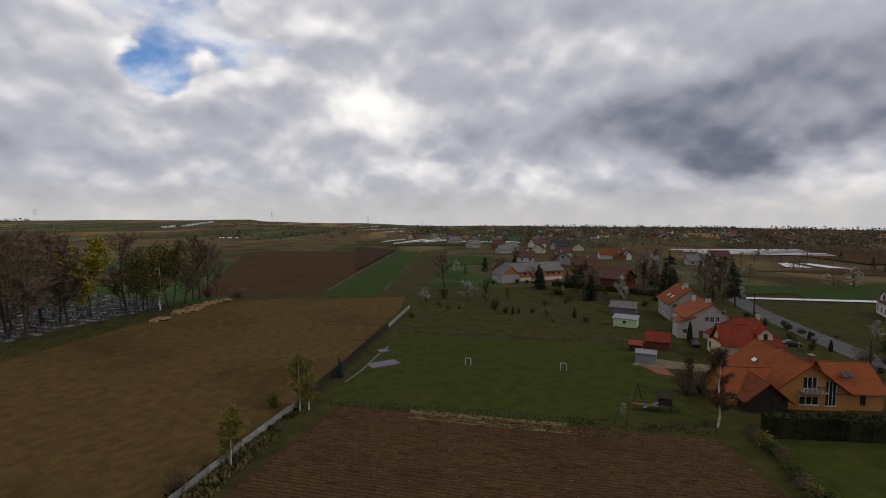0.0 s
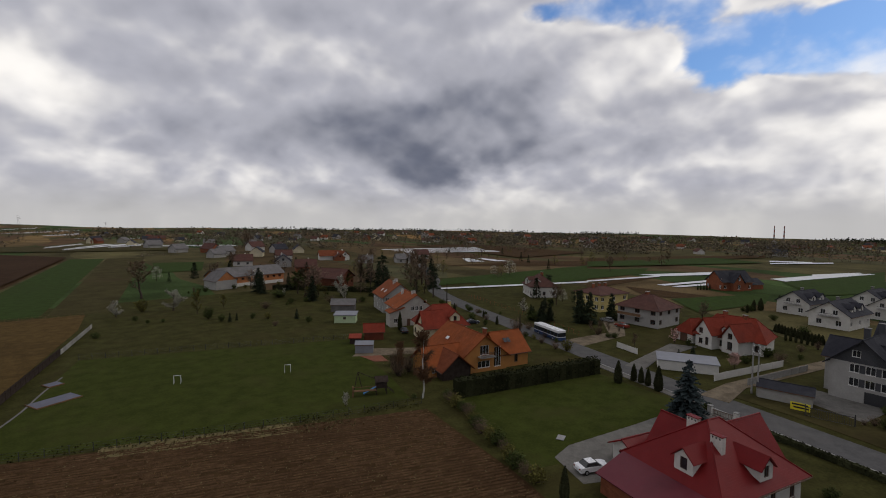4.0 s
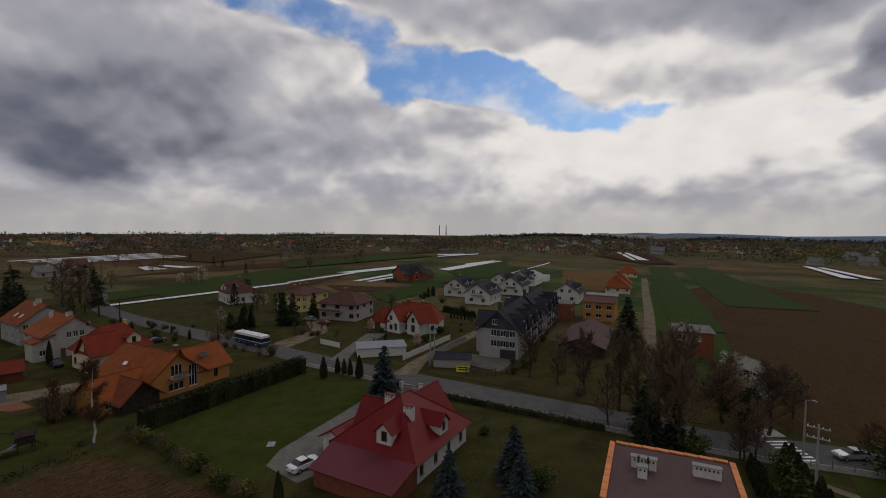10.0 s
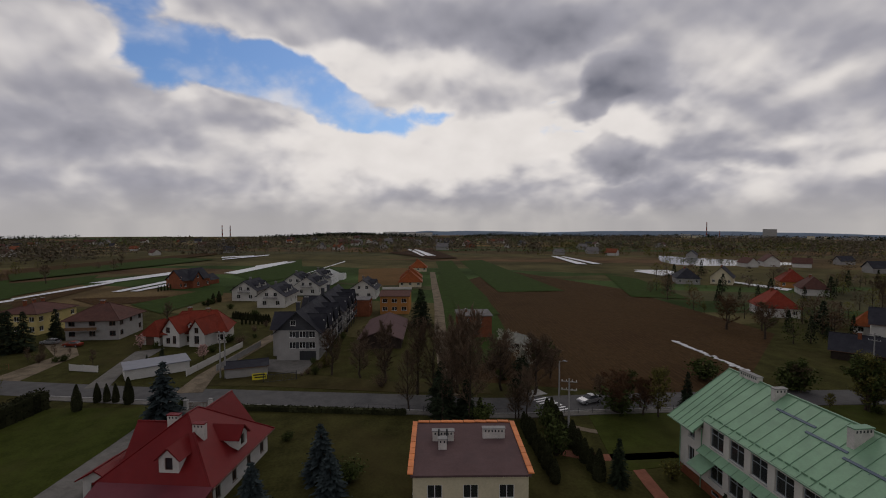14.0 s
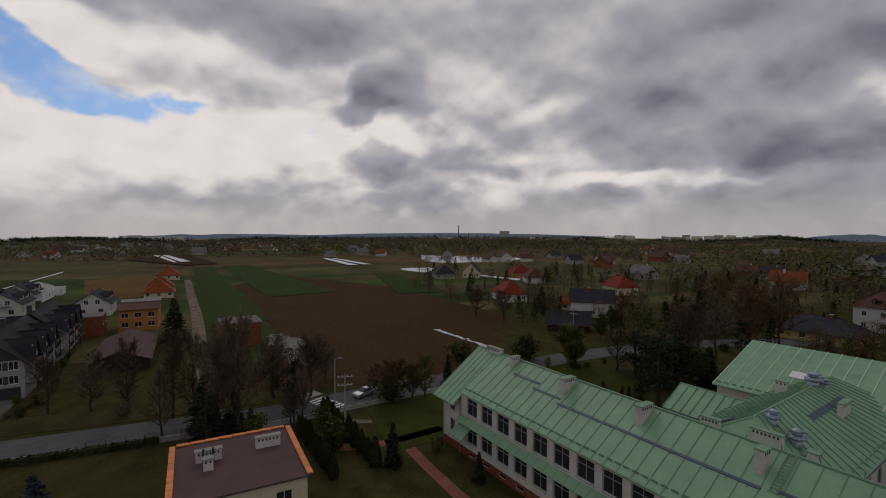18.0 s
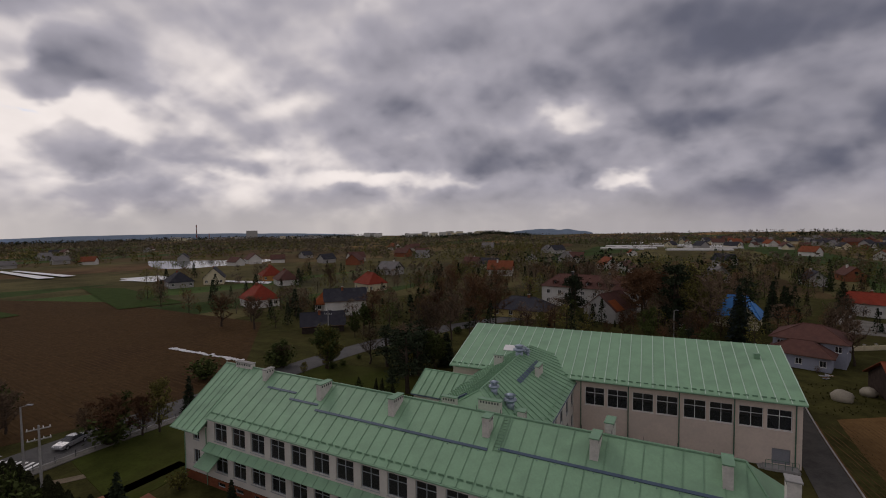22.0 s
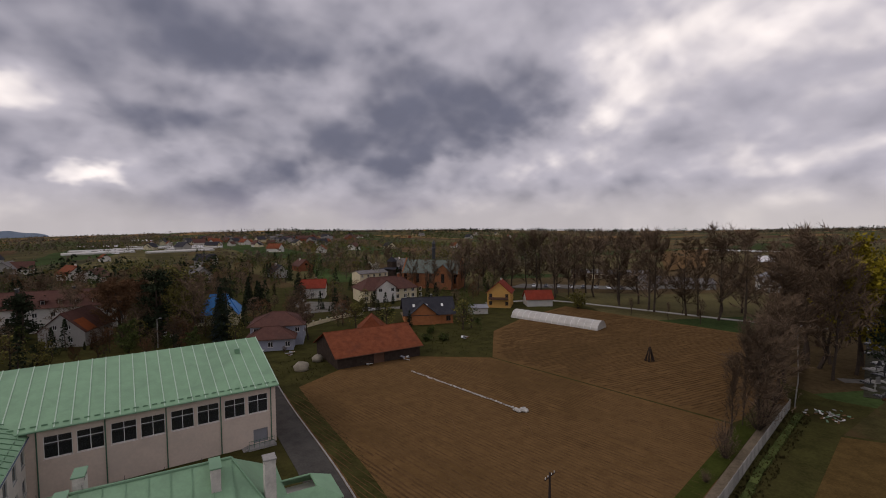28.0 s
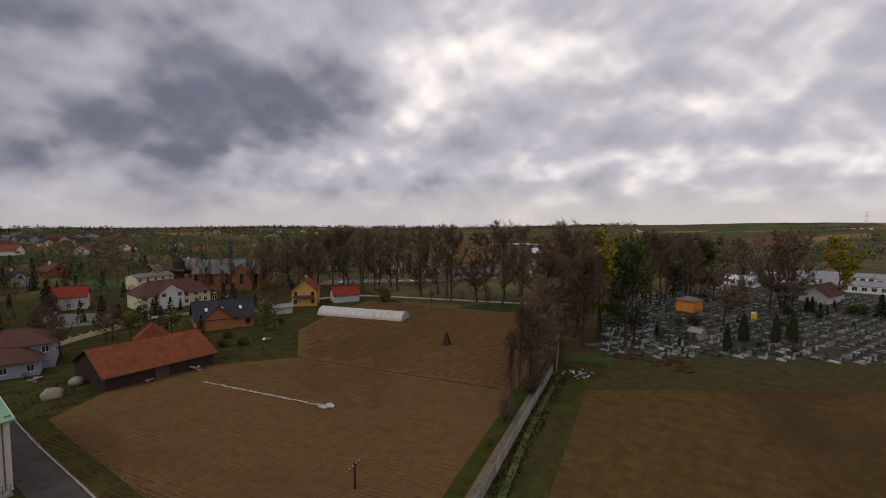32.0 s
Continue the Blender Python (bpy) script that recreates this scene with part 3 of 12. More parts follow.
        self.face(p - a, p + b, p + a, p - b)
        return self


def part(name, shape, material, parent=None, label="", smooth=False):
    """Links a shape as one mesh object under a thing or a part."""
    data = bpy.data.meshes.new(name)
    data.from_pydata(shape.v, [], shape.f)
    data.materials.append(material)
    if smooth:
        data.polygons.foreach_set("use_smooth", [True] * len(data.polygons))
    ob = new(name, data)
    ob.parent = parent
    return tagged(ob, label)


def thing(name, x, y, z=0.0, turn=0.0, label="", category="", group="", kind=""):
    ob = new(name)
    ob.empty_display_size = 0.5
    ob.matrix_world = pose(x, y, z, 0, 0, turn)
    return tagged(ob, label, category, group, kind)


def setting(name, shape, material, label, category="ground", kind="structure"):
    return tagged(part(name, shape, material), label, category, "", kind)


def clip(poly, a, b):
    """The piece of a polygon left of the line a-b."""
    out = []
    side = lambda p: (b[0] - a[0]) * (p[1] - a[1]) - (b[1] - a[1]) * (p[0] - a[0])  # noqa: E731
    for p, q in zip(poly, poly[1:] + poly[:1]):
        sp, sq = side(p), side(q)
        if sp >= 0:
            out.append(p)
        if (sp > 0 > sq) or (sp < 0 < sq):
            t = sp / (sp - sq)
            out.append((p[0] + t * (q[0] - p[0]), p[1] + t * (q[1] - p[1])))
    return out


def wall_with_openings(shape, outline, openings, place, deep=0.22):
    """A wall sheet of convex outline (u, v) with holes (u0, v0, u1, v1) and their reveals; place maps (u, v, inward) to the thing."""
    us = sorted({p[0] for p in outline} | {o[k] for o in openings for k in (0, 2)})
    vs = sorted({p[1] for p in outline} | {o[k] for o in openings for k in (1, 3)})
    for u0, u1 in zip(us, us[1:]):
        for v0, v1 in zip(vs, vs[1:]):
            cu, cv = (u0 + u1) / 2, (v0 + v1) / 2
            if any(o[0] < cu < o[2] and o[1] < cv < o[3] for o in openings):
                continue
            cell = [(u0, v0), (u1, v0), (u1, v1), (u0, v1)]
            for a, b in zip(outline, outline[1:] + outline[:1]):
                cell = clip(cell, a, b)
                if len(cell) < 3:
                    break
            if len(cell) >= 3:
                shape.face(*[place(u, v, 0) for u, v in cell])
    for u0, v0, u1, v1 in openings:
        for (a, b), (c, d) in (((u0, v0), (u1, v0)), ((u1, v0), (u1, v1)), ((u1, v1), (u0, v1)), ((u0, v1), (u0, v0))):
            shape.face(place(a, b, 0), place(a, b, deep), place(c, d, deep), place(c, d, 0))


def window(parent, place, u0, v0, u1, v1, frame_mat, bars=(1, 0), sill=True, deep=0.14, name="window", glass_mat=None):
    """A window in a wall's opening: frame with glazing bars, its pane and its sill."""
    w = 0.07
    holder = Shape()

    def bar(a, b, c, d):
        q = [place(a, b, deep - 0.05), place(c, b, deep - 0.05), place(c, d, deep - 0.05), place(a, d, deep - 0.05)]
        r = [place(a, b, deep + 0.02), place(c, b, deep + 0.02), place(c, d, deep + 0.02), place(a, d, deep + 0.02)]
        k = len(holder.v)
        holder.v += [tuple(p) for p in q + r]
        holder.f += [tuple(k + i for i in f) for f in ((0, 1, 2, 3), (7, 6, 5, 4), (0, 4, 5, 1), (1, 5, 6, 2), (2, 6, 7, 3), (3, 7, 4, 0))]

    bar(u0, v0, u0 + w, v1), bar(u1 - w, v0, u1, v1), bar(u0 + w, v0, u1 - w, v0 + w), bar(u0 + w, v1 - w, u1 - w, v1)
    for i in range(bars[0]):
        u = u0 + (u1 - u0) * (i + 1) / (bars[0] + 1)
        bar(u - w / 2, v0 + w, u + w / 2, v1 - w)
    for i in range(bars[1]):
        v = v0 + (v1 - v0) * (0.68 if bars[1] == 1 else (i + 1) / (bars[1] + 1))
        bar(u0 + w, v - w / 2, u1 - w, v + w / 2)
    win = part(name, holder, frame_mat, parent)
    part("pane", Shape().face(place(u0 + w, v0 + w, deep), place(u1 - w, v0 + w, deep), place(u1 - w, v1 - w, deep), place(u0 + w, v1 - w, deep)), glass_mat or GLASS, win)
    if sill:
        s = Shape()
        q = [place(u0 - 0.06, v0 - 0.05, -0.07), place(u1 + 0.06, v0 - 0.05, -0.07), place(u1 + 0.06, v0, -0.07), place(u0 - 0.06, v0, -0.07)]
        r = [place(u0 - 0.06, v0 - 0.05, -0.003), place(u1 + 0.06, v0 - 0.05, -0.003), place(u1 + 0.06, v0, -0.003), place(u0 - 0.06, v0, -0.003)]
        k = len(s.v)
        s.v += [tuple(p) for p in q + r]
        s.f += [tuple(k + i for i in f) for f in ((0, 1, 2, 3), (7, 6, 5, 4), (0, 4, 5, 1), (1, 5, 6, 2), (2, 6, 7, 3), (3, 7, 4, 0))]
        part("sill", s, frame_mat, win)
    return win


BUILT = []


class Building:
    """A house put together from blocks; in a block x runs along the ridge, the front is its -y side."""

    def __init__(self, name, x, y, turn, label, category="house", group="", z=0.0):
        self.ob = thing(name, x, y, z, turn, label, category, group)

    def block(self, cx, cy, length, width, eave, ridge, wall, roof, kind="gable", over=0.5, turn=0.0, z0=0.0, wins=None, frame=None, doors=None, bars=(1, 0), shift=0.0, hip=0.45, skip_roof=False, thick=0.16):
        """wins: {'f' 'b' 'l' 'r': [(u, v, w, h), ...]} with u from the wall's left end as seen from outside. shift moves the ridge in y."""
        frame = frame or PVC
        spin = Matrix.Translation((cx, cy, 0)) @ Matrix.Rotation(radians(turn), 4, "Z")
        L, W = length / 2, width / 2
        spot = self.ob.matrix_world @ spin @ Vector((0, 0, 0))
        BUILT.append((spot.x, spot.y, math.hypot(L, W)))
        walls = {"f": ((-L, -W), (1, 0), length), "r": ((L, -W), (0, 1), width), "b": ((L, W), (-1, 0), length), "l": ((-L, W), (0, -1), width)}
        shape = Shape()
        wins, doors = wins or {}, doors or {}
        for key, (start, way, run) in walls.items():
            def place(u, v, inward, start=start, way=way):
                return spin @ Vector((start[0] + way[0] * u - way[1] * inward, start[1] + way[1] * u + way[0] * inward, v))
            if kind == "gable" and key in "lr":
                top = W - shift if key == "l" else W + shift
                outline = [(0, z0), (run, z0), (run, eave), (top, ridge - 0.05), (0, eave)]
            elif kind == "shed" and key in "lr":
                outline = [(0, z0), (run, z0), (run, ridge if key == "r" else eave), (0, eave if key == "r" else ridge)]
            elif kind == "shed" and key == "b":
                outline = [(0, z0), (run, z0), (run, ridge), (0, ridge)]
            else:
                outline = [(0, z0), (run, z0), (run, eave), (0, eave)]
            holes = [(u, v, u + w, v + h) for u, v, w, h in wins.get(key, ())] + [(u, z0 + 0.02, u + w, z0 + h) for u, w, h in doors.get(key, ())]
            wall_with_openings(shape, outline, holes, place)
            for u, v, w, h in wins.get(key, ()):
                window(self.ob, place, u, v, u + w, v + h, frame, bars if w > 0.75 else (0, 0))
            for u, w, h in doors.get(key, ()):
                leaf = Shape().face(place(u, z0 + 0.02, 0.12), place(u + w, z0 + 0.02, 0.12), place(u + w, z0 + h, 0.12), place(u, z0 + h, 0.12))
                for i in range(3):
                    a, b = z0 + 0.15 + i * (h - 0.2) / 3, z0 + 0.05 + (i + 1) * (h - 0.2) / 3
                    leaf.slab([place(u + 0.1, a, 0.10), place(u + w - 0.1, a, 0.10), place(u + w - 0.1, b, 0.10), place(u + 0.1, b, 0.10)], 0.018)
                part("door", leaf, METAL_DARK if frame is FRAME_GREY or wall is RENDER_GREY else FRAME_BROWN, self.ob)
        part("wall", shape, wall, self.ob)
        if skip_roof:
            return self
        o, e = over, over * (ridge - eave) / max(W - abs(shift), 0.1)
        at = lambda x, y, z: tuple(spin @ Vector((x, y, z)))  # noqa: E731
        X, Y, lip = L + o, W + o, eave - e
        s = Shape()
        up = 0.06
        if kind == "gable":
            s.slab([at(-X, -Y, lip + up), at(X, -Y, lip + up), at(X, shift, ridge + up), at(-X, shift, ridge + up)], thick)
            s.slab([at(X, Y, lip + up), at(-X, Y, lip + up), at(-X, shift, ridge + up), at(X, shift, ridge + up)], thick)
            caps = [((-X, shift, ridge + up), (X, shift, ridge + up))]
        elif kind == "hip":
            k = max(L - W * hip * 2, 0.05)
            s.slab([at(-X, -Y, lip + up), at(X, -Y, lip + up), at(k, 0, ridge + up), at(-k, 0, ridge + up)], thick)
            s.slab([at(X, Y, lip + up), at(-X, Y, lip + up), at(-k, 0, ridge + up), at(k, 0, ridge + up)], thick)
            s.slab([at(X, -Y, lip + up), at(X, Y, lip + up), at(k, 0, ridge + up)], thick)
            s.slab([at(-X, Y, lip + up), at(-X, -Y, lip + up), at(-k, 0, ridge + up)], thick)
            caps = [((-k, 0, ridge + up), (k, 0, ridge + up))] + [((a * X, b * Y, lip + up), (a * k, 0, ridge + up)) for a in (-1, 1) for b in (-1, 1)]
        elif kind == "shed":
            rise = (ridge - eave) / width
            s.slab([at(-X, -Y, eave - rise * o + up), at(X, -Y, eave - rise * o + up), at(X, Y, ridge + rise * o + up), at(-X, Y, ridge + rise * o + up)], thick)
            caps = []
        else:
            s.slab([at(-X, -Y, eave + 0.15), at(X, -Y, eave + 0.15), at(X, Y, eave + 0.15), at(-X, Y, eave + 0.15)], 0.2)
            caps = []
        cover = part("roof", s, roof, self.ob)
        for a, b in caps:
            part("ridge_cap", Shape().tube(at(*a), at(*b), 0.11, None, 6), roof, cover)
        if kind in ("gable", "hip"):
            for q in (-1, 1):
                part("gutter", Shape().tube(at(-X, q * (Y + 0.05), lip - 0.05), at(X, q * (Y + 0.05), lip - 0.05), 0.07, None, 6), FLASHING if roof in (SHEET_GREEN,) else FRAME_BROWN, cover)
        return self

    def chimney(self, x, y, top, base, w=0.5, d=0.9, mat=None, cap=None):
        body = part("chimney", Shape().box(x - w / 2, y - d / 2, base, x + w / 2, y + d / 2, top), mat or WHITE_PLASTER, self.ob)
        part("chimney_cap", Shape().box(x - w / 2 - 0.08, y - d / 2 - 0.08, top + 0.002, x + w / 2 + 0.08, y + d / 2 + 0.08, top + 0.1), cap or CONCRETE, body)
        # flue mouths: solid dark blocks through the stack in place of shaded holes
        holes = max(2, int(max(w, d) / 0.36))
        for i in range(holes):
            k = ((i + 0.5) / holes - 0.5) * 0.9
            if w > d:
                slot = Shape().box(x + k * w - 0.08, y - d / 2 - 0.012, top - 0.36, x + k * w + 0.08, y + d / 2 + 0.012, top - 0.12)
            else:
                slot = Shape().box(x - w / 2 - 0.012, y + k * d - 0.08, top - 0.36, x + w / 2 + 0.012, y + k * d + 0.08, top - 0.12)
            part("flue_opening", slot, METAL_DARK, body)
        return self

    def dormer(self, x, y, turn, width, depth, base, eave, ridge, wall, roof, win=None, frame=None):
        """A gabled dormer whose window looks along its own -y; depth runs back into the roof."""
        spin = Matrix.Translation((x, y, 0)) @ Matrix.Rotation(radians(turn), 4, "Z")
        W = width / 2
        place = lambda u, v, i: spin @ Vector((u - W, i, v))  # noqa: E731
        win = win or (W - 0.45, base + 0.3, 0.9, eave - base - 0.2)
        holes = [(win[0], win[1], win[0] + win[2], win[1] + win[3])]
        s = Shape()
        wall_with_openings(s, [(0, base), (width, base), (width, eave), (W, ridge - 0.05), (0, eave)], holes, place)
        for q in (-W, W):
            s.face(spin @ Vector((q, 0, base)), spin @ Vector((q, depth, eave - 0.02)), spin @ Vector((q, 0, eave)))
        body = part("dormer", s, wall, self.ob)
        window(body, place, *holes[0], frame or FRAME_BROWN, (0, 0), sill=False)
        o = 0.3
        e = o * (ridge - eave) / W
        t = Shape()
        deep = depth * 1.25
        t.slab([spin @ Vector(p) for p in ((-W - o, -o, eave - e + 0.05), (0, -o, ridge + 0.05), (0, deep, ridge + 0.05), (-W - o, depth, eave - e + 0.05))][::-1], 0.12)
        t.slab([spin @ Vector(p) for p in ((W + o, -o, eave - e + 0.05), (W + o, depth, eave - e + 0.05), (0, deep, ridge + 0.05), (0, -o, ridge + 0.05))][::-1], 0.12)
        part("dormer_roof", t, roof, body)
        return self

    def add(self, name, shape, mat, label="", smooth=False):
        return part(name, shape, mat, self.ob, label, smooth)


def row(run, count, w, h, v, inset=0.8):
    """Evenly set windows along a wall."""
    gap = (run - 2 * inset - count * w) / max(count - 1, 1)
    return [(inset + i * (w + gap), v, w, h) for i in range(count)] if count > 1 else [((run - w) / 2, v, w, h)]


# ---- ground ----
RIDGE = ((-360, -0.35), (-330, -0.32), (-310, -0.38), (-285, -0.55), (-262, -0.95), (-240, -1.35), (-217, -1.15), (-200, -1.1), (-171, -1.35), (-140, -1.35), (-90, -1.4), (-44, -1.25), (-11, -1.1), (0, -0.75), (10, -0.55))
WOODED_HILLS = ((-93.0, 5.0, 0.28), (-109.5, 3.5, 0.08), (-166.5, 2.4, 0.30), (-200.0, 4.0, 0.12), (-72.0, 9.0, 0.08), (-38.0, 7.0, 0.10))
HILL = {"east": 2300.0}


def land(x, y):
    """The height of the ground: flat round the village, falling gently to the valley, with long low ridges far off."""
    d = math.hypot(x, y)
    if d < 450:
        return 0.0
    yaw = -math.degrees(math.atan2(x, y))
    if yaw > 10:
        yaw -= 360
    e = RIDGE[-1][1]
    for (a, ea), (b, eb) in zip(RIDGE, RIDGE[1:]):
        if a <= yaw <= b:
            k = (yaw - a) / (b - a)
            e = ea + (eb - ea) * k * k * (3 - 2 * k)
            break
    for mid, half, more in WOODED_HILLS:
        e += more * math.exp(-(((yaw - mid) / half) ** 2))
    far = HILL["east"]
    top = 32 + far * math.tan(radians(e))
    if d <= far:
        k = (d - 450) / (far - 450)
        swell = 4.5 * math.sin(x / 210 + 1.3 * math.sin(y / 330)) * math.sin(y / 250 + 0.7) + 2.0 * math.sin(x / 90 + y / 120)
        return (top - 3 * math.sin(k * math.pi) * 2) * k * k * (3 - 2 * k) + swell * min(1.0, 2.5 * k) * (1.0 - 0.55 * k)
    return top - 0.05 * (d - far)


def farmland():
    """A patchwork of long fields, meadow, young cereal and bare soil, seen far off."""
    m = bpy.data.materials.new("haze_paled_patchwork")
    m.use_nodes = True
    n = Nodes(m.node_tree)
    at = n.tree.nodes.new("ShaderNodeTexCoord").outputs["Object"]
    x, y, _ = n.xyz(at)
    bent = n.math("MULTIPLY_ADD", n.noise(at, 0.0015, 3.0), 300.0, -150.0)
    across = n.math("ADD", n.math("MULTIPLY", x, 0.966), n.math("MULTIPLY", y, -0.259))
    along = n.math("ADD", n.math("MULTIPLY", x, 0.259), n.math("MULTIPLY", y, 0.966))
    cells = n.tree.nodes.new("ShaderNodeTexVoronoi")
    cells.voronoi_dimensions = "2D"
    strips_a = n.join(n.math("DIVIDE", n.math("ADD", across, bent), 48.0), n.math("DIVIDE", along, 330.0), 0.0)
    strips_b = n.join(n.math("DIVIDE", n.math("ADD", along, bent), 52.0), n.math("DIVIDE", across, 340.0), 0.0)
    west = n.math("GREATER_THAN", n.math("MULTIPLY", x, -1.0), n.math("ABSOLUTE", y))
    n.fill(cells.inputs["Vector"], n.mix(west, strips_a, strips_b))
    # tan and bare fields turn paler between 600 and 900 m
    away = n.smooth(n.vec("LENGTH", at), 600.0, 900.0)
    cells.inputs["Scale"].default_value = 1.0
    r, g, _ = n.xyz(cells.outputs["Color"])
    # field tones lighter than the near plots: haze put into the base colours
    colour = n.mix(n.smooth(r, 0.34, 0.36), rgb(0.086, 0.074, 0.032), rgb(0.046, 0.070, 0.022))
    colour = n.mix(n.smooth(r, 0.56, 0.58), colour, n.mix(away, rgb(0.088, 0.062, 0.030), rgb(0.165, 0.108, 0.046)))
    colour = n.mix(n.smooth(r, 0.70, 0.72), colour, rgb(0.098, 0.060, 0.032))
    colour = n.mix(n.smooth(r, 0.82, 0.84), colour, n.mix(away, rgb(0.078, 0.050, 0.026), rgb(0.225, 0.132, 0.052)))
    colour = n.mix(n.smooth(r, 0.91, 0.92), colour, rgb(0.064, 0.060, 0.030))
    grain, blotch = n.noise(at, 0.9, 5.0, 0.6), n.noise(at, 0.03, 5.0, 0.65, 0.3)
    level = n.math("MULTIPLY", n.smooth(blotch, 0.3, 0.7, 0.65, 1.3), n.math("MULTIPLY_ADD", g, 0.5, 0.75))
    level = n.math("MULTIPLY", level, n.smooth(grain, 0.2, 0.8, 0.75, 1.25))
    shader = n.tree.nodes.new("ShaderNodeBsdfPrincipled")
    n.fill(shader.inputs["Base Color"], n.vec("MULTIPLY", colour, n.join(level, level, level)))
    shader.inputs["Roughness"].default_value = 0.97
    shader.inputs["Specular IOR Level"].default_value = 0.02
    out = n.tree.nodes.new("ShaderNodeOutputMaterial")
    n.link(shader.outputs[0], out.inputs[0])
    return m


def ground_sheet():
    s = Shape()
    radii = [0, 60, 120, 200, 300, 450, 490, 530, 580, 640, 700, 770, 850, 940, 1040, 1140, 1250, 1370, 1500, 1630, 1770, 1900, 2030, 2160, 2300, 2500, 2900, 3500, 4600]
    sides = 240
    for r in radii:
        for j in range(sides):
            a = 2 * math.pi * j / sides
            x, y = r * math.sin(a), r * math.cos(a)
            s.v.append((x, y, land(x, y)))
    for i in range(len(radii) - 1):
        for j in range(sides):
            s.f.append((i * sides + j, i * sides + (j + 1) % sides, (i + 1) * sides + (j + 1) % sides, (i + 1) * sides + j)[::-1])
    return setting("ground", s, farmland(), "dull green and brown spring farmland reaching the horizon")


ground_sheet()


def plot(name, points, mat, label, lift=0.04, category="field", step=0.0):
    """A level piece of land: a thin slab on the ground; far plots follow its rise."""
    s = Shape()
    p = [Vector((x, y, 0)) for x, y in points]
    if sum((b.x - a.x) * (b.y + a.y) for a, b in zip(p, p[1:] + p[:1])) > 0:
        p.reverse()
    if len(p) == 4 and step:
        nu = max(1, int(max((p[1] - p[0]).length, (p[2] - p[3]).length) / step))
        nv = max(1, int(max((p[3] - p[0]).length, (p[2] - p[1]).length) / step))
        for i in range(nu + 1):
            for j in range(nv + 1):
                q = p[0].lerp(p[1], i / nu).lerp(p[3].lerp(p[2], i / nu), j / nv)
                s.v.append((q.x, q.y, land(q.x, q.y) + lift))
        for i in range(nu):
            for j in range(nv):
                k = i * (nv + 1) + j
                s.f.append((k, k + nv + 1, k + nv + 2, k + 1))
    else:
        s.slab([(q.x, q.y, lift) for q in p], lift - 0.005)
    return setting(name, s, mat, label, category)


def ribbon(name, points, wide, mat, label, lift=0.05, category="road"):
    """A road or path of even width along a line."""
    s = Shape()
    pts = [Vector((x, y, 0)) for x, y in points]
    sides = []
    for i, p in enumerate(pts):
        way = (pts[min(i + 1, len(pts) - 1)] - pts[max(i - 1, 0)]).normalized()
        across = Vector((way.y, -way.x, 0)) * wide / 2
        sides.append((p - across, p + across))
    for (a, b), (c, d) in zip(sides, sides[1:]):
        s.slab([(a.x, a.y, lift), (b.x, b.y, lift), (d.x, d.y, lift), (c.x, c.y, lift)], lift - 0.003)
    return setting(name, s, mat, label, category)


def bend(points, n=8):
    """A smooth line through points."""
    p = [Vector((x, y, 0)) for x, y in points]
    out = []
    for i in range(len(p) - 1):
        a, b, c, d = p[max(i - 1, 0)], p[i], p[i + 1], p[min(i + 2, len(p) - 1)]
        for k in range(n):
            t = k / n
            q = 0.5 * ((2 * b) + (c - a) * t + (2 * a - 5 * b + 4 * c - d) * t * t + (3 * b - a - 3 * c + d) * t**3)
            out.append((q.x, q.y))
    return out + [points[-1]]


# village green ground and plots
plot("village_grass", [(-40, 210), (140, 200), (230, 170), (190, 60), (120, -20), (118, -140), (60, -230), (-150, -230), (-170, -140), (-108, -25), (-118, 35), (-76, 122), (-46, 200)], GRASS, "rough spring grass between the plots", 0.02, "grass")
plot("ploughed_plot", [(-1.5, 80.5), (52.1, 56.3), (46.5, 33.5), (38, 8), (-8, 26), (-19, 48), (-14.2, 56.6)], SOIL, "freshly ploughed brown plot with furrows", 0.05)
plot("playing_field", [(-3.7, 82.5), (14, 127.5), (69.5, 104), (62, 88), (58, 74), (53, 61.5), (34, 66.5)], LAWN, "mown green playing field behind the houses", 0.05, "lawn")
plot("dead_grass_strip", [(9.1, 72.9), (32.1, 62.3), (33, 66.3), (10, 76.5)], STRAW, "strip of pale dead grass along the field fence", 0.07, "grass")
plot("west_field", [(-22, 51), (-16, 70), (-8, 84), (18, 162), (23, 187), (-46.2, 194), (-75.3, 118.6), (-117, 29), (-91, -19), (-55, -15), (-38, -10)], SOIL_OLIVE, "olive-brown harrowed field beside the graveyard", 0.05)
plot("green_strip_field", [(-10.7, 195.8), (11.8, 191.1), (66.7, 431.5), (46, 436)], CROP, "bright green strip of young cereal", 0.06)
plot("brown_north_field", [(-12.7, 195.8), (44, 436), (-90, 470), (-60, 206)], SOIL, "brown ploughed field beyond the fence", 0.05)
plot("fallow_strip", [(13.5, 191), (30, 187), (92, 426), (68, 431)], MEADOW, "fallow strip beside the green field", 0.05)
plot("front_lawn", [(59, 56), (91, 46), (85.5, 20), (70, 24), (48, 33)], LAWN, "mown lawn behind the tall hedge", 0.05, "lawn")
plot("drive", [(50.5, 26.5), (53.6, 32.5), (58, 33), (72.3, 29.5), (86.5, 26.5), (87.5, 18.5), (84, 17), (70, 17), (56, 23)], PAVING, "grey paved drive beside the red-roofed house", 0.07, "drive")
plot("school_field", [(-30, -87), (-58, -100), (-79, -81), (-83.4, -31), (-45, -19), (-20, -15), (-21, -40), (-25.5, -57)], SOIL_LIGHT, "large brown field beside the school", 0.05)
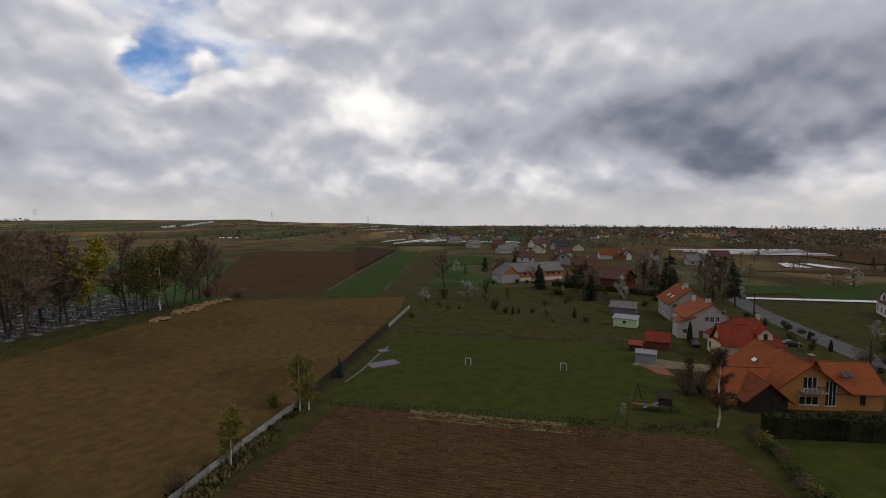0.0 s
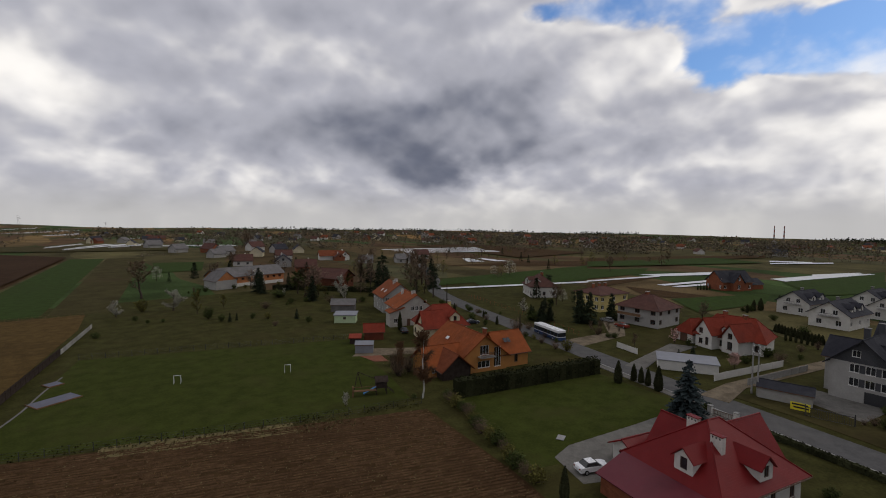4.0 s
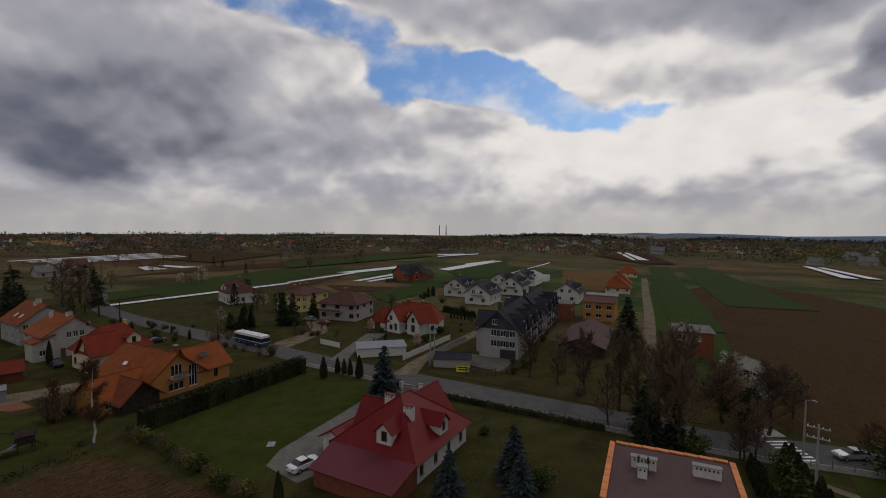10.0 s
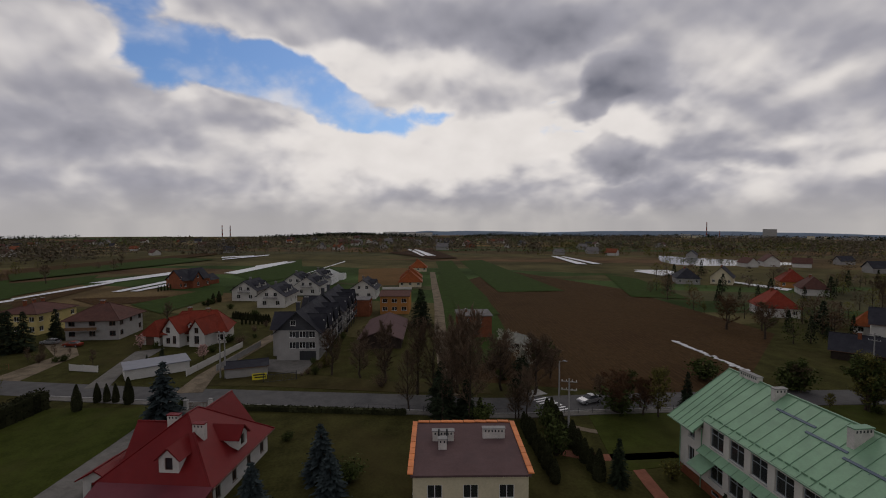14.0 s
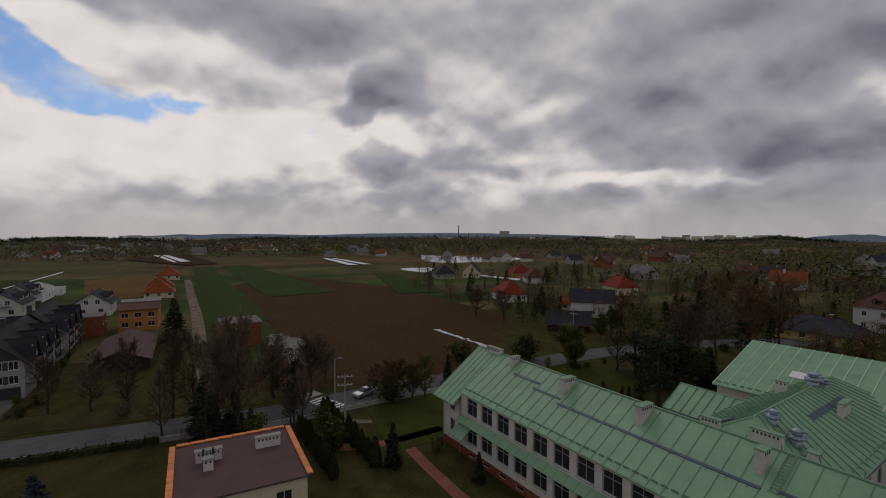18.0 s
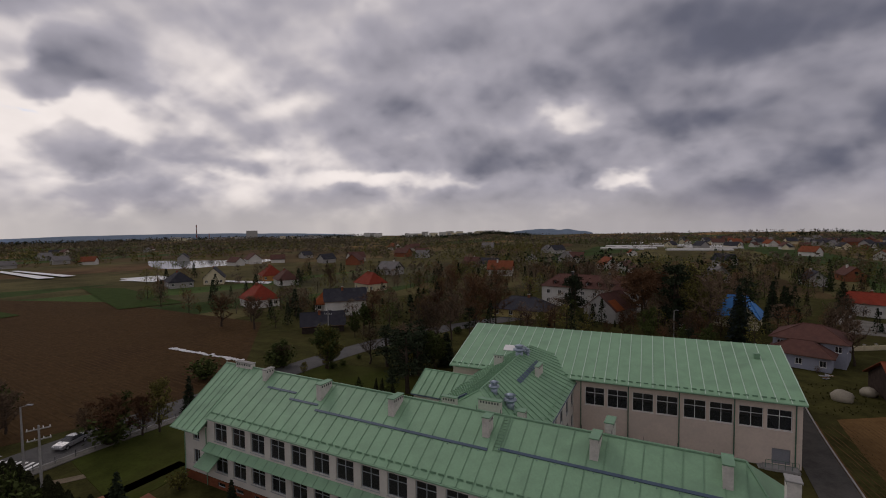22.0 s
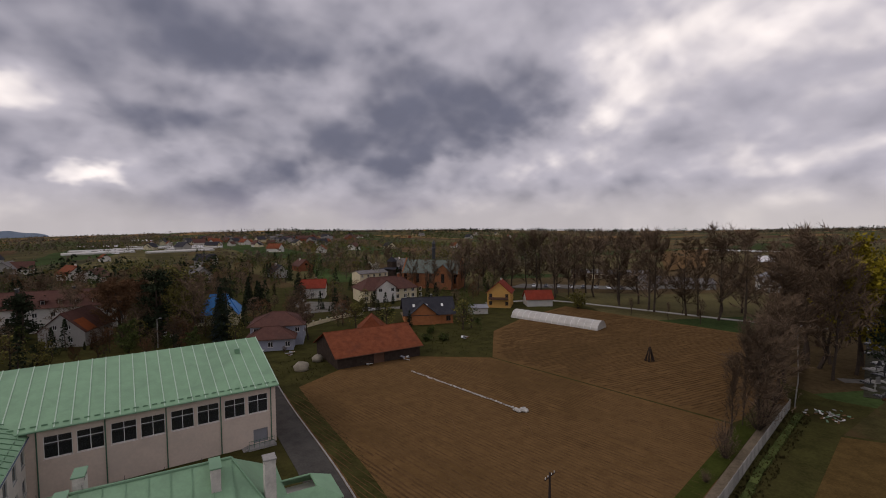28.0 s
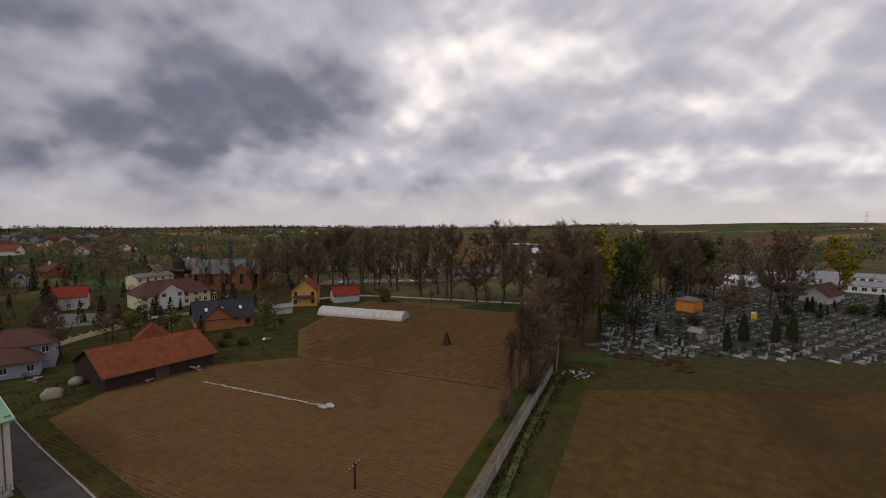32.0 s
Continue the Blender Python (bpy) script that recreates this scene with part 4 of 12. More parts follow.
plot("back_field", [(-79.5, -81), (-84, -31), (-100, -28), (-150, -50), (-146, -112), (-120, -108), (-98, -100)], SOIL_LIGHT, "striped brown field with a pole stack", 0.05)
plot("black_field", [(88, -26), (232, -60), (300, -120), (200, -140), (105, -125), (72, -80), (71, -60)], SOIL, "broad dark brown field across the road", 0.05)
plot("green_field", [(94, -25), (236, -55), (310, -78), (300, -88), (190, -68), (120, -50), (100, -40)], CROP, "green cereal field beside the dirt track", 0.07)
plot("building_site_soil", [(243, -17), (240, -41), (333, -60), (337, -24)], SOIL_LIGHT, "bare brown soil of a building site", 0.06)
ROAD = [(232, 262), (178, 190), (140, 143), (102, 51.5), (88.3, 13.3), (78.5, -15.5), (73.5, -29), (71, -45.5), (66, -72), (58, -106), (44, -135), (24, -160)]
ribbon("road", bend(ROAD), 7.2, ASPHALT, "worn grey asphalt village road", 0.09)
ribbon("dirt_track", bend([(80, -22.5), (120, -30.5), (175, -43), (231, -54.5), (300, -69)]), 3.4, DIRT, "bare dirt track between fields", 0.1)
ribbon("grass_verge", bend([(-23.4, -22), (-29.6, -50), (-33.8, -84), (-38.2, -112)]), 3.0, GRASS, "green weedy verge between drive and field", 0.065, "grass")
ribbon("school_drive", bend([(-19, -22), (-25.3, -50), (-29.5, -84), (-34, -112), (-36, -126)]), 4.4, surface("old_dark_asphalt", (0.066, 0.062, 0.056), 0.9, spread=0.25, size=1.5, bump=0.2, stain=(0.085, 0.078, 0.068), stain_size=0.15, stain_amount=0.6), "narrow asphalt drive beside the school", 0.09)
ribbon("village_lane", bend([(-46, -156), (-58, -161), (-69, -162), (-81, -157), (-92, -151), (-103, -147)]), 4.6, PAVING, "grey paved lane between the village gardens", 0.06)
plot("village_yard", [(-66, -166), (-80, -162), (-86, -172), (-76, -184), (-68, -178)], PAVING, "grey paved yard beside the lane", 0.05, "yard")
plot("gravel_yard", [(-87, -131), (-97, -127), (-101, -136), (-92, -141)], DIRT, "bare trodden soil round the new brick house", 0.05, "yard")
setting("pond", Shape().slab([(x, y, 0.1) for x, y in bend([(402, -322), (352, -341), (300, -366), (284, -338), (290, -296), (304, -266), (341, -276), (402, -322)], 5)[:-1]], 0.08), WATER, "long pale pond behind the fields", "water")


# ---- trees ----
def shoot(s, p, q, thick):
    """One thin twig."""
    u = (q - p).orthogonal().normalized() * thick
    s.face(p - u, p + u, q)


def make_tree(kind, rng, far=False, tall=False):
    """A tree ten metres high: trunk and crown shapes; far ones have fewer and larger leaves."""
    trunk, crown, boughs = Shape(), Shape(), Shape()
    if kind in ("bare", "barebirch", "red", "fresh", "yellow", "blossom", "pink", "birch", "green"):
        slim, low = "birch" in kind, kind in ("blossom", "pink")
        bare = kind in ("bare", "red", "barebirch")
        wood = boughs if slim else trunk
        stem = [Vector((0, 0, 0))]
        for i in range(7):
            stem.append(stem[-1] + Vector((rng.gauss(0, 0.11), rng.gauss(0, 0.11), 1.25)))
        for i, (a, b) in enumerate(zip(stem, stem[1:])):
            r = (0.15 if slim else 0.24) * (0.6 if tall else 1.0)
            trunk.tube(a, b, r * (1 - i / 7.6), r * (1 - (i + 1) / 7.6), 6)
        many, size = {"bare": (0, 0), "barebirch": (0, 0), "red": (2, 0.09), "fresh": (4, 0.15), "yellow": (7, 0.18), "blossom": (4, 0.15), "pink": (4, 0.15), "birch": (3, 0.11), "green": (5, 0.19)}[kind]
        if tall:
            size *= 0.62
            many = round(many * 1.7)
        if far:
            many, size = (many + 1) // 2, size * 1.45
        for i in range((22 if slim else 21) - (7 if far else 0)):
            z = rng.uniform(1.0 if low else 1.5, 8.5)
            k = min(int(z / 1.25), 6)
            p = stem[k].lerp(stem[k + 1], z / 1.25 - k)
            turn = i * 2.4 + rng.uniform(-0.5, 0.5)
            reach = (3.7 - 0.042 * (z - 4.2) ** 2 * (2.0 if z > 4.2 else 1.6)) * rng.uniform(0.75, 1.15) * (0.5 if slim else 1.0)
            w = Vector((math.cos(turn), math.sin(turn), rng.uniform(0.55, 1.0) + 0.09 * z)).normalized()
            reach = min(reach, (10.0 - z) / max(w.z, 0.3))
            r = 0.085 * (1 - z / 13) * (0.6 if slim or tall else 1.0)
            for j in range(4):
                q = p + w * reach / 4
                wood.tube(p, q, r * (1 - j / 4.6), r * (1 - (j + 1) / 4.6), 4, False)
                for _ in range(2 if j == 0 else 3 if far else 4):
                    side = (w + Vector((rng.gauss(0, 0.65), rng.gauss(0, 0.65), rng.gauss(0.1, 0.4)))).normalized()
                    start = p.lerp(q, rng.random())
                    long = reach * rng.uniform(0.22, 0.42)
                    tip = start + side * long
                    wood.tube(start, tip, r * 0.4, 0.012, 3, False)
                    for _ in range((13 if bare and tall else 7 if bare and far else 11 if bare else 4)):
                        a = start.lerp(tip, rng.uniform(0.15, 1.0))
                        b = a + (side * 0.7 + Vector((rng.gauss(0, 0.6), rng.gauss(0, 0.6), rng.gauss(0.25 if not slim else -0.4, 0.4)))).normalized() * rng.uniform(0.35, 0.95)
                        shoot(crown if bare else wood, a, b, 0.032 if tall else 0.055 if far else 0.030)
                        for _ in range(many):
                            crown.leaf(a.lerp(b, rng.uniform(0.1, 1.1)) + Vector((rng.gauss(0, 0.08), rng.gauss(0, 0.08), rng.gauss(0, 0.08))), size * rng.uniform(0.6, 1.4), rng)
                w = (w + Vector((rng.gauss(0, 0.12), rng.gauss(0, 0.12), rng.gauss(0.12 if not slim else 0.02, 0.1)))).normalized()
                p = q
    elif kind in ("spruce", "blue"):
        trunk.tube((0, 0, 0), (0, 0, 9.7), 0.19, 0.02, 7)
        layers = 26
        for i in range(layers):
            z = 0.5 + 9.2 * i / layers
            reach = 2.3 * (1 - i / layers) ** 0.85 + 0.15
            for j in range(11 if i < layers * 0.7 else 7):
                a = rng.uniform(0, 6.28)
                r = reach * rng.uniform(0.75, 1.12)
                tip = Vector((math.cos(a) * r, math.sin(a) * r, z - 0.22 * r + rng.uniform(-0.1, 0.15)))
                root = Vector((0, 0, z + 0.1))
                w = Vector((-math.sin(a), math.cos(a), 0)) * (0.16 + 0.1 * r)
                mid = root.lerp(tip, 0.6) + Vector((0, 0, 0.06))
                crown.face(root, mid - w, tip, mid + w)
                for _ in range(3):
                    crown.leaf(root.lerp(tip, rng.uniform(0.35, 1.0)) + Vector((rng.gauss(0, 0.1), rng.gauss(0, 0.1), rng.gauss(-0.1, 0.08))), 0.2, rng)
    elif kind == "pine":
        trunk.tube((0, 0, 0), (0.2, 0, 9.3), 0.24, 0.05, 7)
        for i in range(34):
            z = rng.uniform(2.2, 9.4)
            a, r = rng.uniform(0, 6.28), rng.uniform(0.6, 2.0) * (1.25 - z / 12)
            c = Vector((math.cos(a) * r, math.sin(a) * r, z))
            trunk.tube((0, 0, z - 0.3), c, 0.05, 0.02, 3)
            for _ in range(34):
                crown.leaf(c + Vector((rng.gauss(0, 0.42), rng.gauss(0, 0.42), rng.gauss(0, 0.2))), 0.19, rng)
    elif kind == "thuja":
        trunk.tube((0, 0, 0), (0, 0, 2), 0.15, 0.1, 6)
        for z0, z1, r0, r1 in ((0.15, 2.0, 1.1, 1.45), (2.0, 5.0, 1.45, 1.2), (5.0, 8.0, 1.2, 0.6), (8.0, 9.6, 0.6, 0.05)):
            crown.tube((0, 0, z0), (0, 0, z1), r0, r1, 9)
        for _ in range(950):
            z = 10 * (1 - rng.random() ** 0.8)
            r = (1.15 + 0.45 * math.sin(min(z / 3, 1) * 1.57)) * (1 - (z / 10.2) ** 2.2) + 0.05
            a = rng.uniform(0, 6.28)
            crown.leaf((math.cos(a) * r, math.sin(a) * r, z + 0.05), 0.23 * rng.uniform(0.7, 1.3), rng, 1.2)
    elif kind in ("bush", "bush_bare", "bush_fresh"):
        for i in range(18):
            a, r = i * 2.4, 4.2 * math.sqrt((i + 0.5) / 18)
            tip = Vector((math.cos(a) * r, math.sin(a) * r, (9.2 - 0.2 * r * r) * rng.uniform(0.75, 1.05)))
            trunk.tube((math.cos(a) * 0.3, math.sin(a) * 0.3, 0), tip * 0.96, 0.13, 0.03, 4)
            for _ in range(34 if kind != "bush_bare" else 40):
                p = tip * rng.uniform(0.25, 1.0) + Vector((rng.gauss(0, 0.8), rng.gauss(0, 0.8), rng.gauss(0, 0.7)))
                if p.z < 0.3:
                    continue
                if kind == "bush_bare":
                    shoot(crown, p, p + Vector((rng.gauss(0, 0.6), rng.gauss(0, 0.6), rng.uniform(0.2, 1.2))), 0.075)
                else:
                    crown.leaf(p, 0.52 * rng.uniform(0.6, 1.3), rng)
    return trunk, crown, boughs


TREES = {}
LOOKS = {
    "bare": (BARK, TWIG, "bare leafless deciduous tree with fine brown twigs"), "red": (BARK, BUD_RED, "deciduous tree with reddish-brown spring buds"),
    "fresh": (BARK, LEAF_FRESH, "tree with sparse fresh yellow-green leaves"), "yellow": (BARK, LEAF_YELLOW, "tall tree with bright yellow-green spring catkins"),
    "green": (BARK, LEAF_GREEN, "broad tree with dull green young leaves"), "blossom": (BARK, BLOSSOM, "fruit tree in white blossom"),
    "pink": (BARK, BLOSSOM_PINK, "small tree in pale pink blossom"), "barebirch": (BARK_BIRCH, BUD_RED, "leafless white-stemmed birch with reddish twigs"), "birch": (BARK_BIRCH, LEAF_BIRCH, "slim white birch with thin fresh leaves"),
    "spruce": (BARK, NEEDLE, "dark green spruce with drooping boughs"), "blue": (BARK, NEEDLE_BLUE, "blue-grey spruce of even cone shape"),
    "pine": (BARK, NEEDLE, "dark pine with ragged crown"), "thuja": (BARK, THUJA, "dense dark green columnar thuja"),
    "bush": (BARK, LEAF_GREEN, "low dark green garden bush"), "bush_bare": (BARK, TWIG, "leafless brown garden shrub"), "bush_fresh": (BARK, LEAF_FRESH, "shrub with fresh yellow-green leaves"),
}
CATEGORY = {"bush": "bush", "bush_bare": "bush", "bush_fresh": "bush"}
tree_rng = random.Random(11)


def plant(kind, x, y, high, wide=1.0, group="", label=""):
    """One tree or bush of a kind; its shapes are shared between trees alike."""
    variant = (kind, tree_rng.randrange(3 if kind in ("bare", "red", "fresh", "spruce", "birch", "green") else 2), math.hypot(x, y) > 125, high > 14)
    k = high / 10
    m = Matrix.LocRotScale((x, y, land(x, y) - 0.03), Euler((0, 0, tree_rng.uniform(0, 6.28))), (k * wide, k * wide, k))
    bark, leaf, words = LOOKS[kind]
    name = CATEGORY.get(kind, "tree")
    if variant not in TREES:
        trunk, crown, boughs = make_tree(kind, random.Random(hash_of(variant)), variant[2], variant[3])
        ob = thing({"spruce": "spruce_tree", "blue": "spruce_tree", "pine": "pine_tree", "birch": "birch_tree", "barebirch": "birch_tree", "thuja": "thuja", "blossom": "fruit_tree", "pink": "fruit_tree"}.get(kind, name), 0, 0, 0, 0, words, name, group)
        part("trunk" if name == "tree" else "stem", trunk, bark, ob)
        part("crown", crown, leaf, ob)
        if boughs.f:
            part("branchwork", boughs, BARK, ob)
        ob.matrix_basis = m
        TREES[variant] = (ob, k * wide, k)
        ob.scale = (k * wide, k * wide, k)
    else:
        first, kw, kh = TREES[variant]
        m = Matrix.LocRotScale((x, y, land(x, y) - 0.03), Euler((0, 0, tree_rng.uniform(0, 6.28))), (k * wide / kw, k * wide / kw, k / kh))
        ob = copy_thing(first, m)
        ob["group"] = group
    if label:
        ob["label"] = label
    return ob


def hash_of(variant):
    return sum(ord(c) * (i + 3) for i, c in enumerate(variant[0])) * 7 + variant[1]


def hedge(name, points, wide, high, leaf, label, seed=3, density=26, size=0.16):
    """A clipped hedge: a ragged body with leaf tufts all over it."""
    rng = random.Random(seed)
    x, y = points[0]
    ob = thing(name, x, y, 0, 0, label, "hedge")
    core, tufts = Shape(), Shape()
    for (ax, ay), (bx, by) in zip(points, points[1:]):
        a, b = Vector((ax - x, ay - y, 0)), Vector((bx - x, by - y, 0))
        run = (b - a).length
        way = (b - a) / run
        side = Vector((-way.y, way.x, 0))
        n = max(1, int(run / 1.5))
        for i in range(n):
            p, q = a + way * run * i / n, a + way * run * (i + 1) / n
            h, w = high * rng.uniform(0.86, 0.97), wide / 2 * rng.uniform(0.8, 0.95)
            k = len(core.v)
            core.v += [tuple(c + side * s * w + Vector((0, 0, z))) for z in (0, h) for c, s in ((p, -1), (q, -1), (q, 1), (p, 1))]
            core.f += [tuple(k + j for j in f) for f in ((4, 5, 6, 7), (0, 1, 5, 4), (1, 2, 6, 5), (2, 3, 7, 6), (3, 0, 4, 7))]
        for _ in range(int(run * density)):
            t, face = rng.random(), rng.random()
            up = rng.random()
            off = rng.choice((-1, 1)) if face < 0.62 else rng.uniform(-1, 1)
            z = up * high if face < 0.62 else high * rng.uniform(0.9, 1.06)
            tufts.leaf(a + way * run * t + side * off * wide / 2 * rng.uniform(0.9, 1.1) + Vector((0, 0, z)), size * rng.uniform(0.7, 1.5), rng, 0.5)
    part("hedge_body", core, leaf, ob)
    part("foliage", tufts, leaf, ob)
    return ob


# ---- school ----
def seams(building, name, a, b, c, d, count, mat, size=0.05, high=0.06):
    """Standing seams from the edge a-b up to the edge d-c of a roof slope, each a piece of its own."""
    a, b, c, d = (Vector(p) for p in (a, b, c, d))
    up = (b - a).cross(d - a).normalized()
    across = (b - a).normalized() * size / 2
    for i in range(count + 1):
        p, q = a.lerp(b, i / count), d.lerp(c, i / count)
        s = Shape()
        k = [p - across, p + across, q + across, q - across]
        s.slab([v + up * high for v in k], high + 0.01)
        building.add(name, s, mat)


def school():
    # local x runs east along the ridge, y to the north, from the ridge's middle
    b = Building("school_building", 16.3, -46.2, -8.5, "long off-white school with green sheet-metal roofs", "school")
    ridge, half, eave, L = 12.7, 8.1, 7.0, 31.4
    dy, dz, west = 6.9, 8.45, -34.0
    # north front with its two storeys of windows
    wide = L * 2 - 1.2
    place = lambda u, v, i: Vector((L - 0.6 - u, 6.75 - i, v))  # noqa: E731
    n = 18
    bay = (wide - 5.2) / n
    ups = [(5.2 + i * bay + 0.45, 5.75, 5.2 + i * bay + bay - 0.45, 8.0) for i in range(n)]
    lows = [(5.2 + i * bay + 0.45, 2.0, 5.2 + i * bay + bay - 0.45, 4.2) for i in range(n)]
    small = [(1.6, 2.2, 2.8, 4.0), (1.6, 5.2, 2.8, 6.7)]
    cellar = [(5.2 + i * bay + 0.9, 0.35, 5.2 + i * bay + bay - 0.9, 0.85) for i in range(n)]
    s = Shape()
    wall_with_openings(s, [(4.4, 1.15), (wide, 1.15), (wide, 8.4), (4.4, 8.4)], ups + lows, place, 0.3)
    wall_with_openings(s, [(0, 1.15), (4.4, 1.15), (4.4, 7.2), (0, 7.2)], small, place, 0.3)
    b.add("north_wall", s, SCHOOL_WALL)
    s = Shape()
    wall_with_openings(s, [(0, 0), (wide, 0), (wide, 1.15), (0, 1.15)], cellar, lambda u, v, i: place(u, v, i - 0.06), 0.3)
    b.add("plinth", s, BRICK, "brown brick plinth with cellar windows")
    for hole in ups + lows:
        window(b.ob, place, *hole, FRAME_GREY, (1, 1), deep=0.22)
    for hole in small:
        window(b.ob, place, *hole, FRAME_GREY, (1, 0), deep=0.22)
    for hole in cellar:
        window(b.ob, lambda u, v, i: place(u, v, i - 0.06), *hole, FRAME_GREY, (0, 0), sill=False)
    # other walls
    s = Shape()
    s.face((L - 0.6, 6.75, 0), (L - 0.6, 6.75, 7.2), (L - 0.6, 0, 12.5), (L - 0.6, -7.6, 7.2), (L - 0.6, -7.6, 0))
    s.face((west + 0.5, -7.6, 0), (L - 0.6, -7.6, 0), (L - 0.6, -7.6, 7.2), (west + 0.5, -7.6, 7.2))
    s.face((west + 0.5, 6.75, 0), (west + 0.5, -7.6, 0), (west + 0.5, -7.6, 7.2), (west + 0.5, 6.75, 7.2))
    b.add("wall", s, SCHOOL_WALL)
    # roof: the long dormer's slope, the two end slopes, the south slope, the hip
    x0, x1 = -29.2, L - 5.0
    up = Shape().slab([(x1, dy, dz), (x0, dy, dz), (x0, 0, ridge), (x1, 0, ridge)], 0.14)
    north = b.add("roof", up, SHEET_GREEN)
    end = b.add("roof", Shape().slab([(L, half, eave), (x1, half, eave), (x1, 0, ridge), (L, 0, ridge)], 0.14), SHEET_GREEN)
    b.add("roof", Shape().slab([(west, -half, eave), (L, -half, eave), (L, 0, ridge), (x0, 0, ridge)], 0.14), SHEET_GREEN)
    b.add("roof", Shape().slab([(x0, half, eave), (west, half, eave), (x0, 0, ridge)], 0.14), SHEET_GREEN)
    b.add("roof", Shape().slab([(west, half, eave), (west, -half, eave), (x0, 0, ridge)], 0.14), SHEET_GREEN)
    b.add("dormer_cheek", Shape().face((x1, 6.75, 7.2), (x1, 6.75, dz - 0.15), (x1, 0.2, ridge - 0.1)), SCHOOL_WALL)
    seams(b, "seam", (x1, dy, dz), (x0, dy, dz), (x0, 0, ridge), (x1, 0, ridge), 38, SEAM_GREEN)
    seams(b, "seam", (L, half, eave), (x1, half, eave), (x1, 0, ridge), (L, 0, ridge), 5, SEAM_GREEN)
    b.add("ridge_cap", Shape().tube((x0, 0, ridge + 0.03), (L, 0, ridge + 0.03), 0.12, None, 6), SEAM_GREEN)
    b.add("hip_cap", Shape().tube((x0, 0, ridge + 0.03), (west, half, eave + 0.03), 0.1, None, 6), SEAM_GREEN)
    b.add("gutter", Shape().tube((x0, dy + 0.1, dz - 0.08), (x1, dy + 0.1, dz - 0.08), 0.1, None, 6), SEAM_GREEN)
    b.add("gutter", Shape().tube((x1 - 0.3, half + 0.1, eave - 0.06), (L, half + 0.1, eave - 0.06), 0.1, None, 6), SEAM_GREEN)
    # snow guards
    for k in range(60):
        x = x0 + (x1 - x0) * (k + 0.5) / 60
        b.add("snow_guard", Shape().box(x - 0.32, dy - 0.62, dz + 0.36, x + 0.32, dy - 0.56, dz + 0.56), SEAM_GREEN)
    # canopy strip between the storeys
    b.add("canopy", Shape().slab([(x1 - 0.2, 7.75, 4.75), (x0, 7.75, 4.75), (x0, 6.77, 5.45), (x1 - 0.2, 6.77, 5.45)], 0.08), SHEET_GREEN)
    seams(b, "seam", (x1 - 0.2, 7.75, 4.75), (x0, 7.75, 4.75), (x0, 6.77, 5.45), (x1 - 0.2, 6.77, 5.45), 38, SEAM_GREEN, 0.04, 0.04)
    b.add("porch_roof", Shape().slab([(x1 + 0.6, 8.4, 2.9), (x1 - 2.2, 8.4, 2.9), (x1 - 2.2, 6.77, 4.0), (x1 + 0.6, 6.77, 4.0)], 0.1), SHEET_GREEN)
    for x in (L - 0.75, x1 + 0.1):
        b.add("downpipe", Shape().tube((x, 6.9, 0.1), (x, 6.9, 7.1), 0.06, None, 6), SEAM_GREEN)
    # flashing strips and chimneys on the north slope
    slope = (ridge - dz) / dy
    on = lambda y: ridge - slope * y  # noqa: E731
    for p, q, y in ((-28.7, -9.8, 3.1), (-8.8, 12.2, 3.4), (12.3, 16.7, 2.83), (16.4, 21.2, 2.05)):
        b.add("flashing", Shape().slab([(q, y + 0.11, on(y + 0.11) + 0.1), (p, y + 0.11, on(y + 0.11) + 0.1), (p, y - 0.11, on(y - 0.11) + 0.1), (q, y - 0.11, on(y - 0.11) + 0.1)], 0.09), FLASHING)
        for k in range(int((q - p) / 1.6)):
            b.add("flashing_clip", Shape().box(p + 0.8 + k * 1.6, y + 0.1, on(y + 0.1) - 0.02, p + 0.86 + k * 1.6, y + 0.3, on(y + 0.3) + 0.08), FLASHING)
    b.chimney(27.6, 0.0, ridge + 0.5, ridge - 1.2, 3.0, 0.6)
    b.chimney(22.5, 0.7, ridge + 0.5, on(1.8), 0.6, 1.4)
    for x in (12.6, 2.6, -8.2, -18.1, -27.9):
        b.chimney(x, 1.35 if x != -8.2 else 1.8, ridge + 0.42, on(2.6) - 0.2, 0.7, 1.9 if x != -8.2 else 1.1, WHITE_PLASTER, SEAM_GREEN)
    b.chimney(-10.6, -1.2, ridge + 0.3, 11, 0.7, 0.8, WHITE_PLASTER, SEAM_GREEN)
    b.chimney(-18.9, -1.2, ridge + 0.9, 11, 0.7, 1.6, WHITE_PLASTER, SEAM_GREEN)
    b.chimney(-31.8, 2.6, ridge + 0.5, 7.6, 0.85, 1.0, WHITE_PLASTER, CONCRETE)
    for k in range(9):
        x = -27 + k * 2.6
        b.add("lightning_rod", Shape().tube((x, 0, ridge), (x, 0, ridge + 0.5), 0.025, None, 4), METAL_DARK)
    ladder = Shape()
    for k in range(12):
        y = 0.2 + k * 0.28
        ladder.box(-9.9, y, on(y) + 0.06, -9.3, y + 0.05, on(y) + 0.11)
    for x in (-9.9, -9.3):
        ladder.slab([(x + 0.04, 3.4, on(3.4) + 0.12), (x - 0.04, 3.4, on(3.4) + 0.12), (x - 0.04, 0.1, on(0.1) + 0.12), (x + 0.04, 0.1, on(0.1) + 0.12)], 0.06)
    b.add("roof_ladder", ladder, SEAM_GREEN)
    b.add("west_annex_roof", Shape().slab([(-38.9, -0.6, 6.2), (-38.9, -5.2, 6.2), (-36.6, -4.2, 7.4), (-36.6, -1.6, 7.4)], 0.14), SHEET_GREEN)
